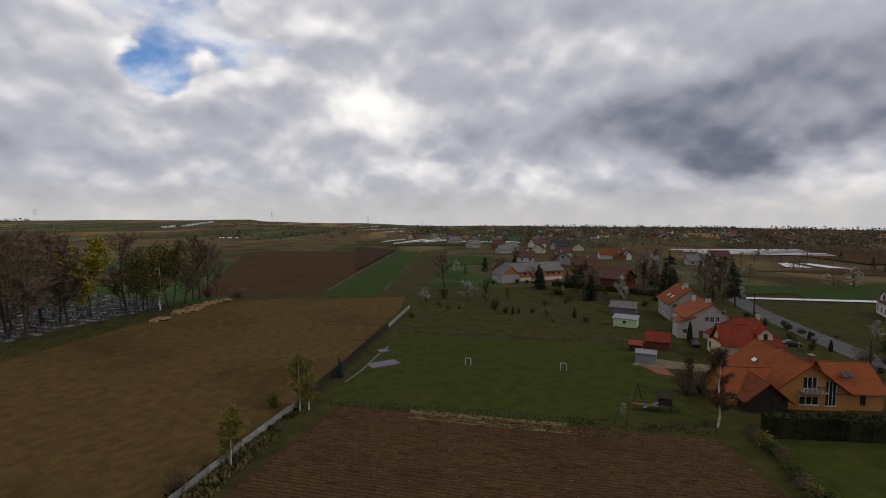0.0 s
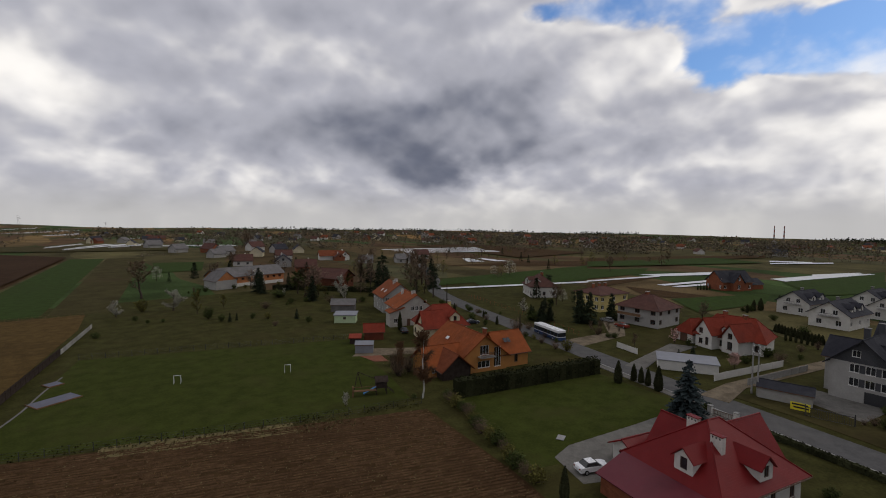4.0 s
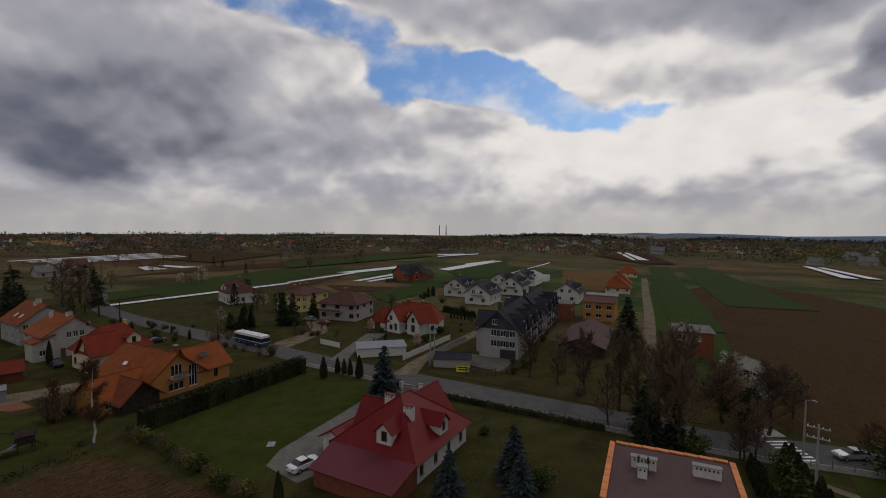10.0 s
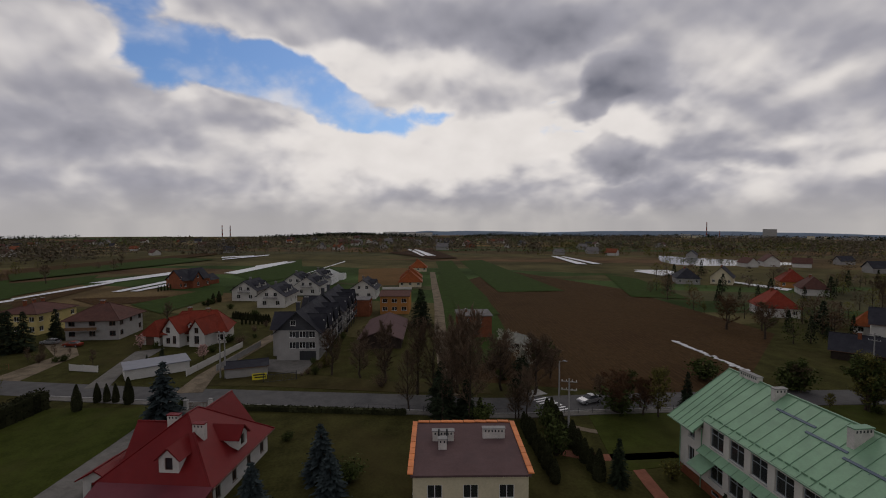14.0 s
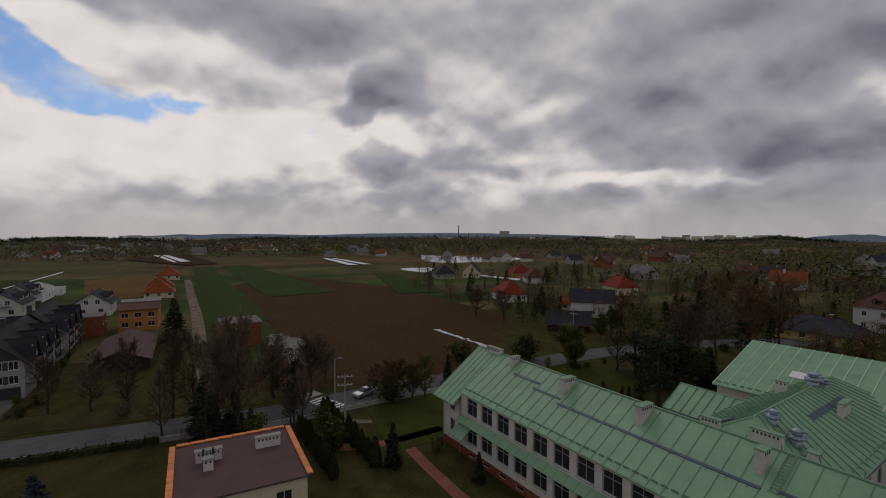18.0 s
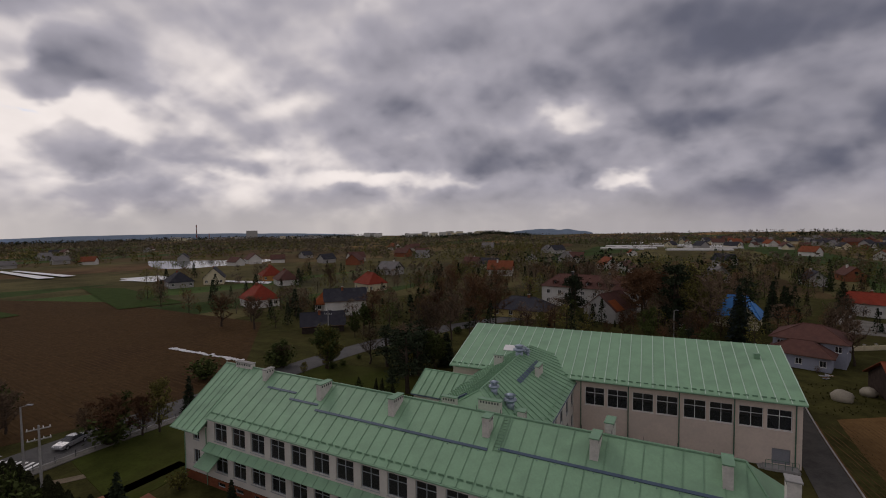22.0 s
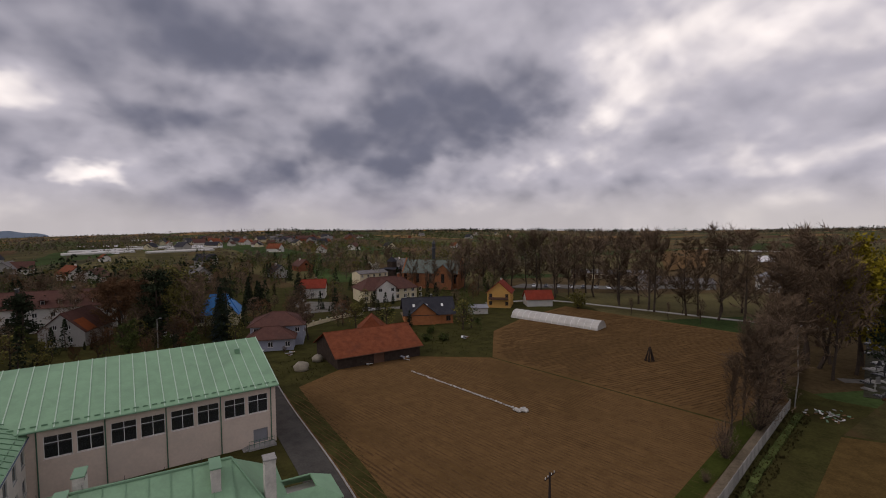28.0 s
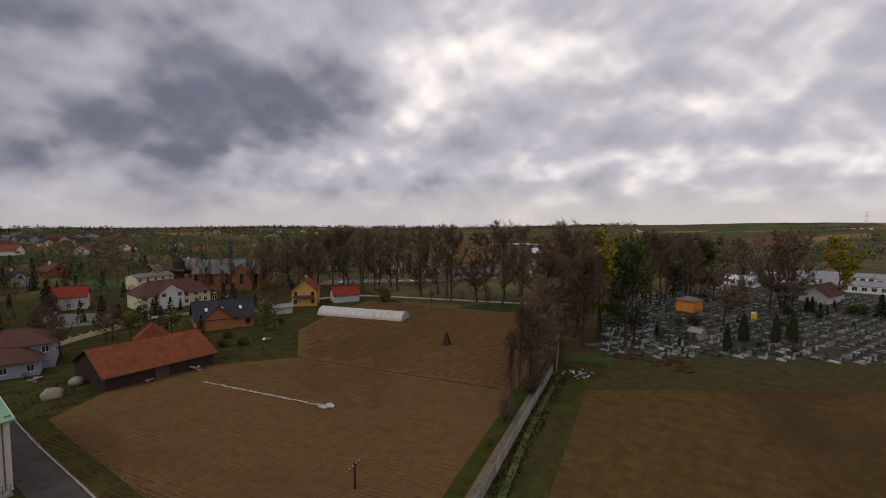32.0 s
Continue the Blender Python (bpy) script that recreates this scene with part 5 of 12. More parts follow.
    b.add("west_annex_roof", Shape().slab([(-33.6, 0.4, 6.2), (-38.9, -0.6, 6.2), (-36.6, -1.6, 7.4), (-33.6, -1.6, 7.4)], 0.14), SHEET_GREEN)
    b.add("west_annex_roof", Shape().slab([(-38.9, -5.2, 6.2), (-33.6, -5.6, 6.2), (-33.6, -4.2, 7.4), (-36.6, -4.2, 7.4)], 0.14), SHEET_GREEN)
    b.add("west_annex", Shape().box(-38.5, -5.0, 0, west + 0.52, -0.9, 6.1), SCHOOL_WALL)

    # linking wing between the school and the hall, with a hipped roof
    w = Building("school_link_wing", 10.7, -63.9, -96.0, "hipped green-roofed wing between school and sports hall", "school")
    w.block(0, 0, 34.0, 14.4, 8.1, 12.0, SCHOOL_WALL, SHEET_GREEN, "hip", 0.4, wins={"f": row(34, 9, 1.6, 1.8, 4.9, 1.2) + row(34, 9, 1.6, 1.8, 1.6, 1.2)}, frame=FRAME_GREY, hip=0.42)
    k = 17.0 - 7.2 * 0.84
    for q in (-1, 1):
        seams(w, "seam", (q * -17.3, q * -7.5, 8.0), (q * 17.3, q * -7.5, 8.0), (q * k, 0, 12.06), (q * -k, 0, 12.06), 24, SEAM_GREEN, 0.05, 0.1)
    for i in range(26):
        x = -16.5 + i * 1.32
        w.add("snow_guard", Shape().box(x - 0.3, -6.95, 8.4, x + 0.3, -6.9, 8.58), SEAM_GREEN)
    for x, y, r, h, base in ((5.7, 0.2, 0.72, 1.5, 12.0), (6.9, -0.7, 0.36, 0.9, 11.8), (7.4, -0.2, 0.3, 0.8, 12.0), (-9.5, -1.2, 0.52, 1.4, 11.5), (-10.2, -3.4, 0.62, 1.5, 10.4)):
        v = Shape()
        v.lathe([(r * 0.8, base - 0.6), (r * 0.8, base + h * 0.35), (r * 1.25, base + h * 0.4), (r * 1.25, base + h * 0.55), (r * 0.75, base + h * 0.62), (r * 0.75, base + h * 0.8), (r * 1.1, base + h * 0.84), (r * 0.1, base + h)], x, y, 14)
        w.add("roof_ventilator", v, ZINC, "zinc turbine ventilator", True)
        w.add("ventilator_base", Shape().box(x - r - 0.25, y - r - 0.25, base - 0.9, x + r + 0.25, y + r + 0.25, base - 0.45), SEAM_GREEN)
    fall = 4.0 / 7.3
    edge = lambda x, y: (x, y, 12.12 - fall * abs(y))  # noqa: E731
    w.add("flashing", Shape().slab([edge(-3.0, -2.6), edge(7.0, -2.6), edge(7.0, -2.0), edge(-3.0, -2.0)], 0.2), FLASHING, "blue-grey walkway strip")
    w.add("flashing", Shape().slab([edge(-10.6, 1.8), edge(-10.6, 5.4), edge(-11.2, 5.4), edge(-11.2, 1.8)][::-1], 0.2), FLASHING)
    for x, y, l, d in ((3.1, -3.4, 2.6, 0.5), (-13.5, 2.8, 0.5, 1.8), (-13.1, -2.0, 0.6, 2.6), (5.6, 3.4, 0.5, 1.4)):
        w.chimney(x, y, 12.45 - fall * min(abs(y), 3.0) * 0.55, 9.0, l, d, SCHOOL_WALL, SEAM_GREEN)
    e = Building("school_side_wing", 20.0, -67.2, -8.5, "low green-roofed side wing of the school", "school")
    e.block(0, 0, 9, 8.0, 6.6, 8.9, SCHOOL_WALL, SHEET_GREEN, "gable", 0.3)
    seams(e, "seam", (4.8, 4.3, 6.5), (-4.8, 4.3, 6.5), (-4.8, 0, 8.96), (4.8, 0, 8.96), 8, SEAM_GREEN, 0.05, 0.1)

    # sports hall
    h = Building("sports_hall", -2.6, -85.0, -3.7, "large sports hall with pale render and green sheet roof", "sports hall")
    HL, HW, he, hr = 23.6, 13.6, 8.7, 12.7
    place = lambda u, v, i: Vector((HL - u, HW - i, v))  # noqa: E731
    wins = []
    for i in range(4):
        for j in range(2):
            u = 46.1 - 6.47 * (3 - i) - 3.1 * (1 - j)
            wins.append((u - 2.7, 4.8, u, 7.45))
    s = Shape()
    door = (44.0, 0.4, 46.0, 2.4)
    wall_with_openings(s, [(0, 0), (2 * HL, 0), (2 * HL, he), (0, he)], wins + [door], place, 0.3)
    h.add("north_wall", s, SALMON)
    for hole in wins:
        win = window(h.ob, place, *hole, PVC, (1, 1), deep=0.2)
    h.add("door", Shape().face(*[place(u, v, 0.15) for u, v in ((door[0], door[1]), (door[2], door[1]), (door[2], door[3]), (door[0], door[3]))]), SHEET_GREY, "grey double door above an outside stair")
    s = Shape()
    s.face((HL, HW, 0), (HL, HW, he), (HL, 0, hr - 0.1), (HL, -HW, he), (HL, -HW, 0))
    s.face((-HL, HW, 0), (-HL, HW, he), (-HL, 0, hr - 0.1), (-HL, -HW, he), (-HL, -HW, 0))
    s.face((-HL, -HW, 0), (HL, -HW, 0), (HL, -HW, he), (-HL, -HW, he))
    h.add("wall", s, SALMON)
    X, Y = HL + 0.35, HW + 0.6
    for q in (1, -1):
        h.add("roof", Shape().slab([(q * X, q * Y, he - 0.1), (q * -X, q * Y, he - 0.1), (q * -X, 0, hr), (q * X, 0, hr)], 0.18), SHEET_GREEN)
    seams(h, "batten", (X, Y, he - 0.1), (-X, Y, he - 0.1), (-X, 0, hr), (X, 0, hr), 30, SEAM_PALE, 0.11, 0.07)
    h.add("lap_joint", Shape().slab([(X, 6.9, 10.68), (-X, 6.9, 10.68), (-X, 6.8, 10.71), (X, 6.8, 10.71)], 0.03), SEAM_GREEN)
    for i in range(5):
        x = 3.3 - i * 6.5 if i < 4 else -22.9
        h.add("downpipe", Shape().tube((x, HW + 0.1, 0.1), (x, HW + 0.1, he - 0.2), 0.07, None, 6), PIPE_GREEN)
    h.add("gutter", Shape().tube((-X, Y + 0.08, he - 0.2), (X, Y + 0.08, he - 0.2), 0.1, None, 6), SEAM_GREEN)
    for k in range(48):
        x = -X + 2 * X * (k + 0.5) / 48
        h.add("snow_guard", Shape().box(x - 0.3, Y - 0.7, he + 0.1, x + 0.3, Y - 0.64, he + 0.28), SEAM_GREEN)
    h.add("roof_window", Shape().slab([(16.6, 8.6, 10.35), (14.9, 8.6, 10.35), (14.9, 7.0, 10.83), (16.6, 7.0, 10.83)], 0.15), PVC, "white roof window")
    h.add("roof_hatch", Shape().box(-20.6, 3.6, 11.5, -19.9, 4.4, 12.2), SEAM_GREEN)
    h.add("platform", Shape().box(-23.2, HW + 0.01, 0.0, -19.4, HW + 1.5, 0.34), CONCRETE, "low concrete platform before the door")
    for i in range(2):
        h.add("step", Shape().box(-19.39 + i * 0.32, HW + 0.05, 0.0, -19.08 + i * 0.32, HW + 1.3, 0.22 - i * 0.11), CONCRETE)
    for i in range(6):
        h.add("rail_post", Shape().tube((-23.0 + i * 0.7, HW + 1.4, 0.34), (-23.0 + i * 0.7, HW + 1.4, 1.4), 0.03, None, 5), PIPE_GREEN)
    for z in (0.9, 1.4):
        h.add("handrail", Shape().tube((-23.0, HW + 1.4, z), (-19.5, HW + 1.4, z), 0.03, None, 5), PIPE_GREEN)


school()


# ---- houses by the road ----
def red_house():
    b = Building("red_roofed_house", 61.1, 15.7, -18.4, "white house under a deep red hipped sheet roof")
    b.block(0, 0, 14.2, 12.2, 3.5, 8.4, RENDER_WHITE, SHEET_RED, "hip", 0.7, wins={"f": row(14.2, 4, 1.0, 1.9, 0.7, 1.2), "r": row(12.2, 3, 1.2, 1.5, 1.0), "b": row(14.2, 3, 1.2, 1.5, 1.0)}, frame=FRAME_BROWN, hip=0.5)
    b.block(4.2, -0.4, 7.2, 6.2, 3.6, 7.8, RENDER_WHITE, SHEET_RED, "gable", 0.7, wins={"r": [(2.1, 4.2, 2.0, 1.5)]}, frame=FRAME_BROWN)
    b.block(-0.2, 3.5, 5.8, 4.8, 3.6, 6.9, RENDER_WHITE, SHEET_RED, "gable", 0.7, turn=90, wins={"r": [(1.8, 4.2, 1.4, 1.3)]}, frame=FRAME_BROWN)
    b.block(-3.4, 8.0, 4.6, 3.6, 2.6, 3.6, RENDER_WHITE, SHEET_RED, "gable", 0.5, doors={"l": [(1.0, 1.1, 2.0)]})
    b.dormer(-6.6, -1.2, -90, 2.3, 3.6, 4.0, 5.6, 6.7, RENDER_WHITE, SHEET_RED)
    b.dormer(0.3, -6.1, 0, 2.2, 3.4, 3.9, 5.4, 6.5, RENDER_WHITE, SHEET_RED)
    b.chimney(-2.6, -2.4, 7.9, 5.6, 0.65, 1.4, WHITE_PLASTER, SHEET_RED)
    b.chimney(-1.4, 1.5, 8.35, 6.0, 0.65, 1.4, WHITE_PLASTER, SHEET_RED)
    b.add("porch_roof", Shape().slab([(-13.5, -7.2, 2.45), (-7.7, -6.9, 3.25), (-7.7, 6.3, 3.25), (-13.5, 5.0, 2.45)], 0.14), SHEET_PLUM, "plum-red lean-to roof")
    b.add("lean_to", Shape().box(-12.9, -6.4, 0, -7.12, 4.7, 2.4), BRICK)
    b.add("downpipe", Shape().tube((-6.9, -6.3, 0.1), (-6.9, -6.3, 3.4), 0.06, None, 6), FRAME_BROWN)
    b.add("satellite_dish", Shape().lathe([(0.05, 0), (0.28, 0.06), (0.4, 0.14)], 7.4, -5.2, 12), METAL_WHITE)


def flat_house():
    b = Building("flat_roofed_house", 46.8, -15.3, -13.2, "cream two-storey house with a flat brown felt roof")
    b.block(0, 0, 12.0, 11.4, 6.75, 6.75, RENDER_CREAM, FELT, "flat", 0.25, wins={"l": row(11.4, 3, 1.5, 1.4, 4.4, 1.4) + row(11.4, 3, 1.5, 1.4, 1.4, 1.4), "b": row(12, 3, 1.5, 1.4, 4.4), "f": row(12, 3, 1.5, 1.4, 4.4)})
    # clay coping along three edges
    for i in range(9):
        x = -6.2 + i * 12.4 / 9
        for y in (-5.95, 5.95):
            b.add("coping_tile", Shape().slab([(x + 0.03, y - 0.28, 7.06), (x + 1.34, y - 0.28, 7.06), (x + 1.34, y + 0.28, 7.1), (x + 0.03, y + 0.28, 7.1)], 0.12), COPING)
    for i in range(8):
        y = -5.6 + i * 11.2 / 8
        b.add("coping_tile", Shape().slab([(5.95, y + 0.03, 7.06), (6.5, y + 0.03, 7.06), (6.5, y + 1.37, 7.1), (5.95, y + 1.37, 7.1)], 0.12), COPING)
    b.chimney(1.4, 2.6, 8.0, 6.9, 0.6, 2.4)
    b.chimney(-0.6, 2.7, 8.0, 6.9, 0.7, 0.9)
    b.chimney(2.0, -3.2, 8.0, 6.9, 0.6, 2.5)
    for y in (2.2, 3.1):
        b.add("flue_pipe", Shape().tube((0.4, y, 6.9), (0.4, y, 8.6), 0.1, None, 8), METAL_DARK)


def orange_house():
    b = Building("orange_house", 78.0, 69.5, -17.0, "orange rendered house with orange tile roofs and a balcony")
    # front gable block, the east wing and the garage wing
    b.block(-1.6, 0.3, 15.5, 11.4, 3.4, 7.8, RENDER_ORANGE, TILE_ORANGE, "gable", 0.7, turn=90, wins={"l": [(4.2, 0.9, 3.0, 1.4), (4.7, 3.6, 2.2, 2.0), (8.2, 0.8, 1.7, 4.2)], "r": row(11.4, 2, 1.2, 1.3, 1.0)}, bars=(2, 0))
    b.block(6.6, -2.6, 7.2, 8.6, 3.4, 6.9, RENDER_ORANGE, TILE_ORANGE, "gable", 0.6, wins={"f": [(3.6, 0.9, 0.9, 2.1)], "r": row(8.2, 2, 1.3, 1.4, 1.0)}, frame=FRAME_BROWN)
    b.block(-9.2, -2.5, 9.5, 7.5, 2.6, 5.4, RENDER_ORANGE, TILE_ORANGE, "gable", 0.6, wins={"f": row(9.5, 3, 1.2, 1.3, 0.9)})
    b.block(-9.0, -6.2, 6.0, 6.2, 2.4, 5.0, WOOD_DARK, TILE_RUST, "gable", 0.7, turn=90)
    b.add("balcony", Shape().box(-3.2, -9.0, 3.3, 0.5, -7.5, 3.45), CONCRETE)
    rail = Shape()
    for i in range(20):
        rail.box(-3.2 + i * 0.19, -9.0, 3.45, -3.15 + i * 0.19, -8.95, 4.4)
    rail.box(-3.25, -9.02, 4.38, 0.55, -8.9, 4.46)
    b.add("balcony_rail", rail, FRAME_BROWN)
    for x in (4.6, 5.5):
        b.add("roof_window", Shape().slab([(x, -5.9, 5.25), (x + 0.75, -5.9, 5.25), (x + 0.75, -5.0, 5.98), (x, -5.0, 5.98)], 0.1), GLASS)
    b.add("roof_window", Shape().slab([(-5.6, 2.6, 5.35), (-5.6, 1.5, 5.35), (-5.05, 1.5, 5.85), (-5.05, 2.6, 5.85)], 0.1), PVC)
    b.chimney(1.6, -2.5, 7.9, 5.5, 0.6, 0.9, BRICK)


def villa_two():
    b = Building("cream_house", 88.0, 90.5, -22.0, "cream house with steep red tile roof and green balcony door")
    b.block(0, 0, 11.5, 10.0, 4.6, 9.0, RENDER_CREAM, TILE_RED, "hip", 0.7, wins={"f": row(11.5, 3, 1.3, 1.4, 1.0), "l": row(10, 2, 1.3, 1.4, 1.0) + row(10, 2, 1.0, 1.2, 3.2)}, frame=FRAME_BROWN, hip=0.35)
    b.block(-3.5, -2.5, 5.2, 6.0, 4.6, 8.0, RENDER_CREAM, TILE_RED, "gable", 0.7, wins={"l": [(1.6, 1.0, 1.2, 1.3), (2.4, 4.4, 1.2, 1.6)]}, frame=FRAME_BROWN)
    b.dormer(2.6, -4.4, 0, 2.8, 3.4, 4.4, 6.4, 7.6, RENDER_CREAM, TILE_RED, frame=SEAM_GREEN)
    b.add("balcony", Shape().box(1.0, -6.2, 3.5, 4.2, -4.95, 3.65), CONCRETE)
    rail = Shape()
    for i in range(16):
        rail.box(1.0 + i * 0.2, -6.2, 3.65, 1.05 + i * 0.2, -6.15, 4.55)
    rail.box(1.0, -6.22, 4.5, 4.2, -6.12, 4.58)
    b.add("balcony_rail", rail, FRAME_BROWN)
    b.chimney(3.4, 1.6, 9.4, 6.5, 0.6, 1.2, RENDER_YELLOW)


STUCCO_PALE = surface("pale_stucco", (0.40, 0.375, 0.33), 0.9, spread=0.12, size=1.5, bump=0.3, stain=(0.30, 0.28, 0.25), stain_size=0.25)


def row_houses():
    b = Building("pink_grey_house", 94.5, 111.5, -22.0, "tall pale house with orange tile roofs", group="houses by the road")
    b.block(0, 0, 11.5, 11.0, 5.6, 9.2, STUCCO_PALE, TILE_ORANGE, "gable", 0.5, turn=90, wins={"l": [(4.6, 4.4, 1.0, 1.4), (5.9, 4.4, 1.0, 1.4), (7.2, 4.4, 1.0, 1.4), (8.6, 6.4, 0.9, 1.1)], "b": row(11.5, 3, 1.2, 1.3, 1.2) + row(11.5, 3, 1.2, 1.3, 3.9), "r": row(11, 2, 1.2, 1.3, 4.0)}, shift=-0.8)
    b.block(-5.6, -4.0, 4.6, 4.0, 4.4, 5.6, STUCCO_PALE, TILE_ORANGE, "shed", 0.4, turn=-90, wins={"r": [(1.2, 1.2, 1.2, 1.3)]})
    b.block(7.6, -1.0, 9.0, 4.4, 2.6, 3.6, STUCCO_PALE, FELT_GREY, "shed", 0.3, turn=90, doors={"l": [(0.9, 2.6, 2.1)]})
    b.chimney(0.8, -2.6, 9.9, 7.2, 1.2, 0.7, WHITE_PLASTER)
    b.chimney(-0.8, 3.4, 9.8, 7.2, 0.7, 0.7, WHITE_PLASTER)
    b.add("meter_door", Shape().box(-2.2, -5.82, 0.05, -1.2, -5.76, 2.1), FRAME_BROWN)
    b = Building("orange_roofed_house", 104.5, 131.0, -22.0, "grey house with bright orange tile roof", group="houses by the road")
    b.block(0, 0, 13.5, 11.5, 5.6, 9.8, RENDER_GREY, TILE_ORANGE, "gable", 0.6, turn=90, wins={"f": row(13.5, 3, 1.2, 1.3, 4.0), "b": row(13.5, 4, 1.2, 1.3, 1.2) + row(13.5, 4, 1.2, 1.3, 3.9), "l": row(11.5, 3, 1.2, 1.3, 4.0)})
    b.block(7.4, -1.0, 8.0, 4.4, 2.8, 4.0, RENDER_GREY, FELT_GREY, "shed", 0.3, turn=90)
    for y in (-3.2, 0.6):
        b.add("roof_window", Shape().slab([(-4.6, y + 0.7, 6.75), (-4.6, y, 6.75), (-3.6, y, 7.45), (-3.6, y + 0.7, 7.45)], 0.1), PVC)
    b.chimney(-0.5, -1.8, 10.3, 8, 1.1, 0.7)
    b.chimney(1.5, 3.0, 10.3, 8, 1.1, 0.7)
    # sheds behind
    b = Building("green_shed", 79.8, 123.8, -42.0, "pale green garden shed with a flat sheet roof", "shed")
    b.block(0, 0, 6.4, 4.2, 2.5, 2.9, surface("pale_green_render", (0.46, 0.56, 0.34), 0.9, spread=0.1, bump=0.2), SHEET_GREY, "shed", 0.3, wins={"f": [(2.7, 1.2, 0.8, 0.7)]}, frame=FRAME_BROWN)
    b = Building("red_shed", 74.2, 101.6, -35.0, "small reddish timber shed with a red roof", "shed")
    b.block(0, 0, 5.0, 4.6, 2.3, 3.9, surface("red_stained_timber", (0.16, 0.05, 0.03), 0.85, spread=0.2, bump=0.2), TILE_RED, "gable", 0.4)
    b = Building("metal_shed", 64.6, 92.2, -38.0, "grey sheet-metal shed beside the playing field", "shed")
    b.block(0, 0, 4.2, 3.4, 2.1, 2.6, SHEET_GREY, SHEET_GREY, "gable", 0.12)
    b = Building("low_lean_to", 67.5, 100.4, -38.0, "low open timber lean-to", "shed")
    b.block(0, 0, 2.6, 2.4, 1.6, 2.0, WOOD_DARK, TILE_RED, "shed", 0.3)
    b = Building("old_grey_shed", 89.0, 139.5, -40.0, "old grey timber shed", "shed")
    b.block(0, 0, 8.0, 5.0, 2.6, 4.2, surface("grey_boards", (0.15, 0.14, 0.13), 0.9, spread=0.25, bump=0.3), FELT_GREY, "gable", 0.3)
    # farm buildings
    b = Building("farm_barn", 92.0, 231.0, 8.0, "long dark brick farm building with a graphite roof", "barn")
    b.block(0, 0, 34, 12, 4.6, 8.2, BRICK_ORANGE, FELT_GREY, "gable", 0.6, wins={"f": row(34, 10, 1.4, 1.0, 2.6, 1.6)}, frame=FRAME_BROWN)
    b.block(-16.5, -7.5, 11, 9.5, 4.0, 8.0, RENDER_GREY, FELT_GREY, "gable", 0.4, turn=90)
    b.add("brick_gable", Shape().slab([(-21.0, -13.06, 4.1), (-12.0, -13.06, 4.1), (-16.5, -13.06, 7.7)], 0.06), BRICK_ORANGE, "orange brick gable")
    b.add("loading_wall", Shape().box(-10.5, -8.6, 0, 15.0, -8.3, 1.5), RENDER_WHITE, "low white yard wall")
    b = Building("dark_barn", 117.5, 195.0, 25.0, "dark brown timber house under a low brown roof", "barn")
    b.block(0, 0, 17, 12, 5.2, 8.6, surface("reddish_boards", (0.13, 0.05, 0.03), 0.9, spread=0.2, bump=0.3), TILE_BROWN, "gable", 1.0, turn=90, wins={"l": row(12, 2, 1.2, 1.2, 2)}, frame=FRAME_BROWN)


CLADDING = surface("slate_grey_boards", (0.050, 0.051, 0.056), 0.8, spread=0.2, size=0.8, bump=0.2, stain=(0.07, 0.07, 0.075), stain_size=0.3)


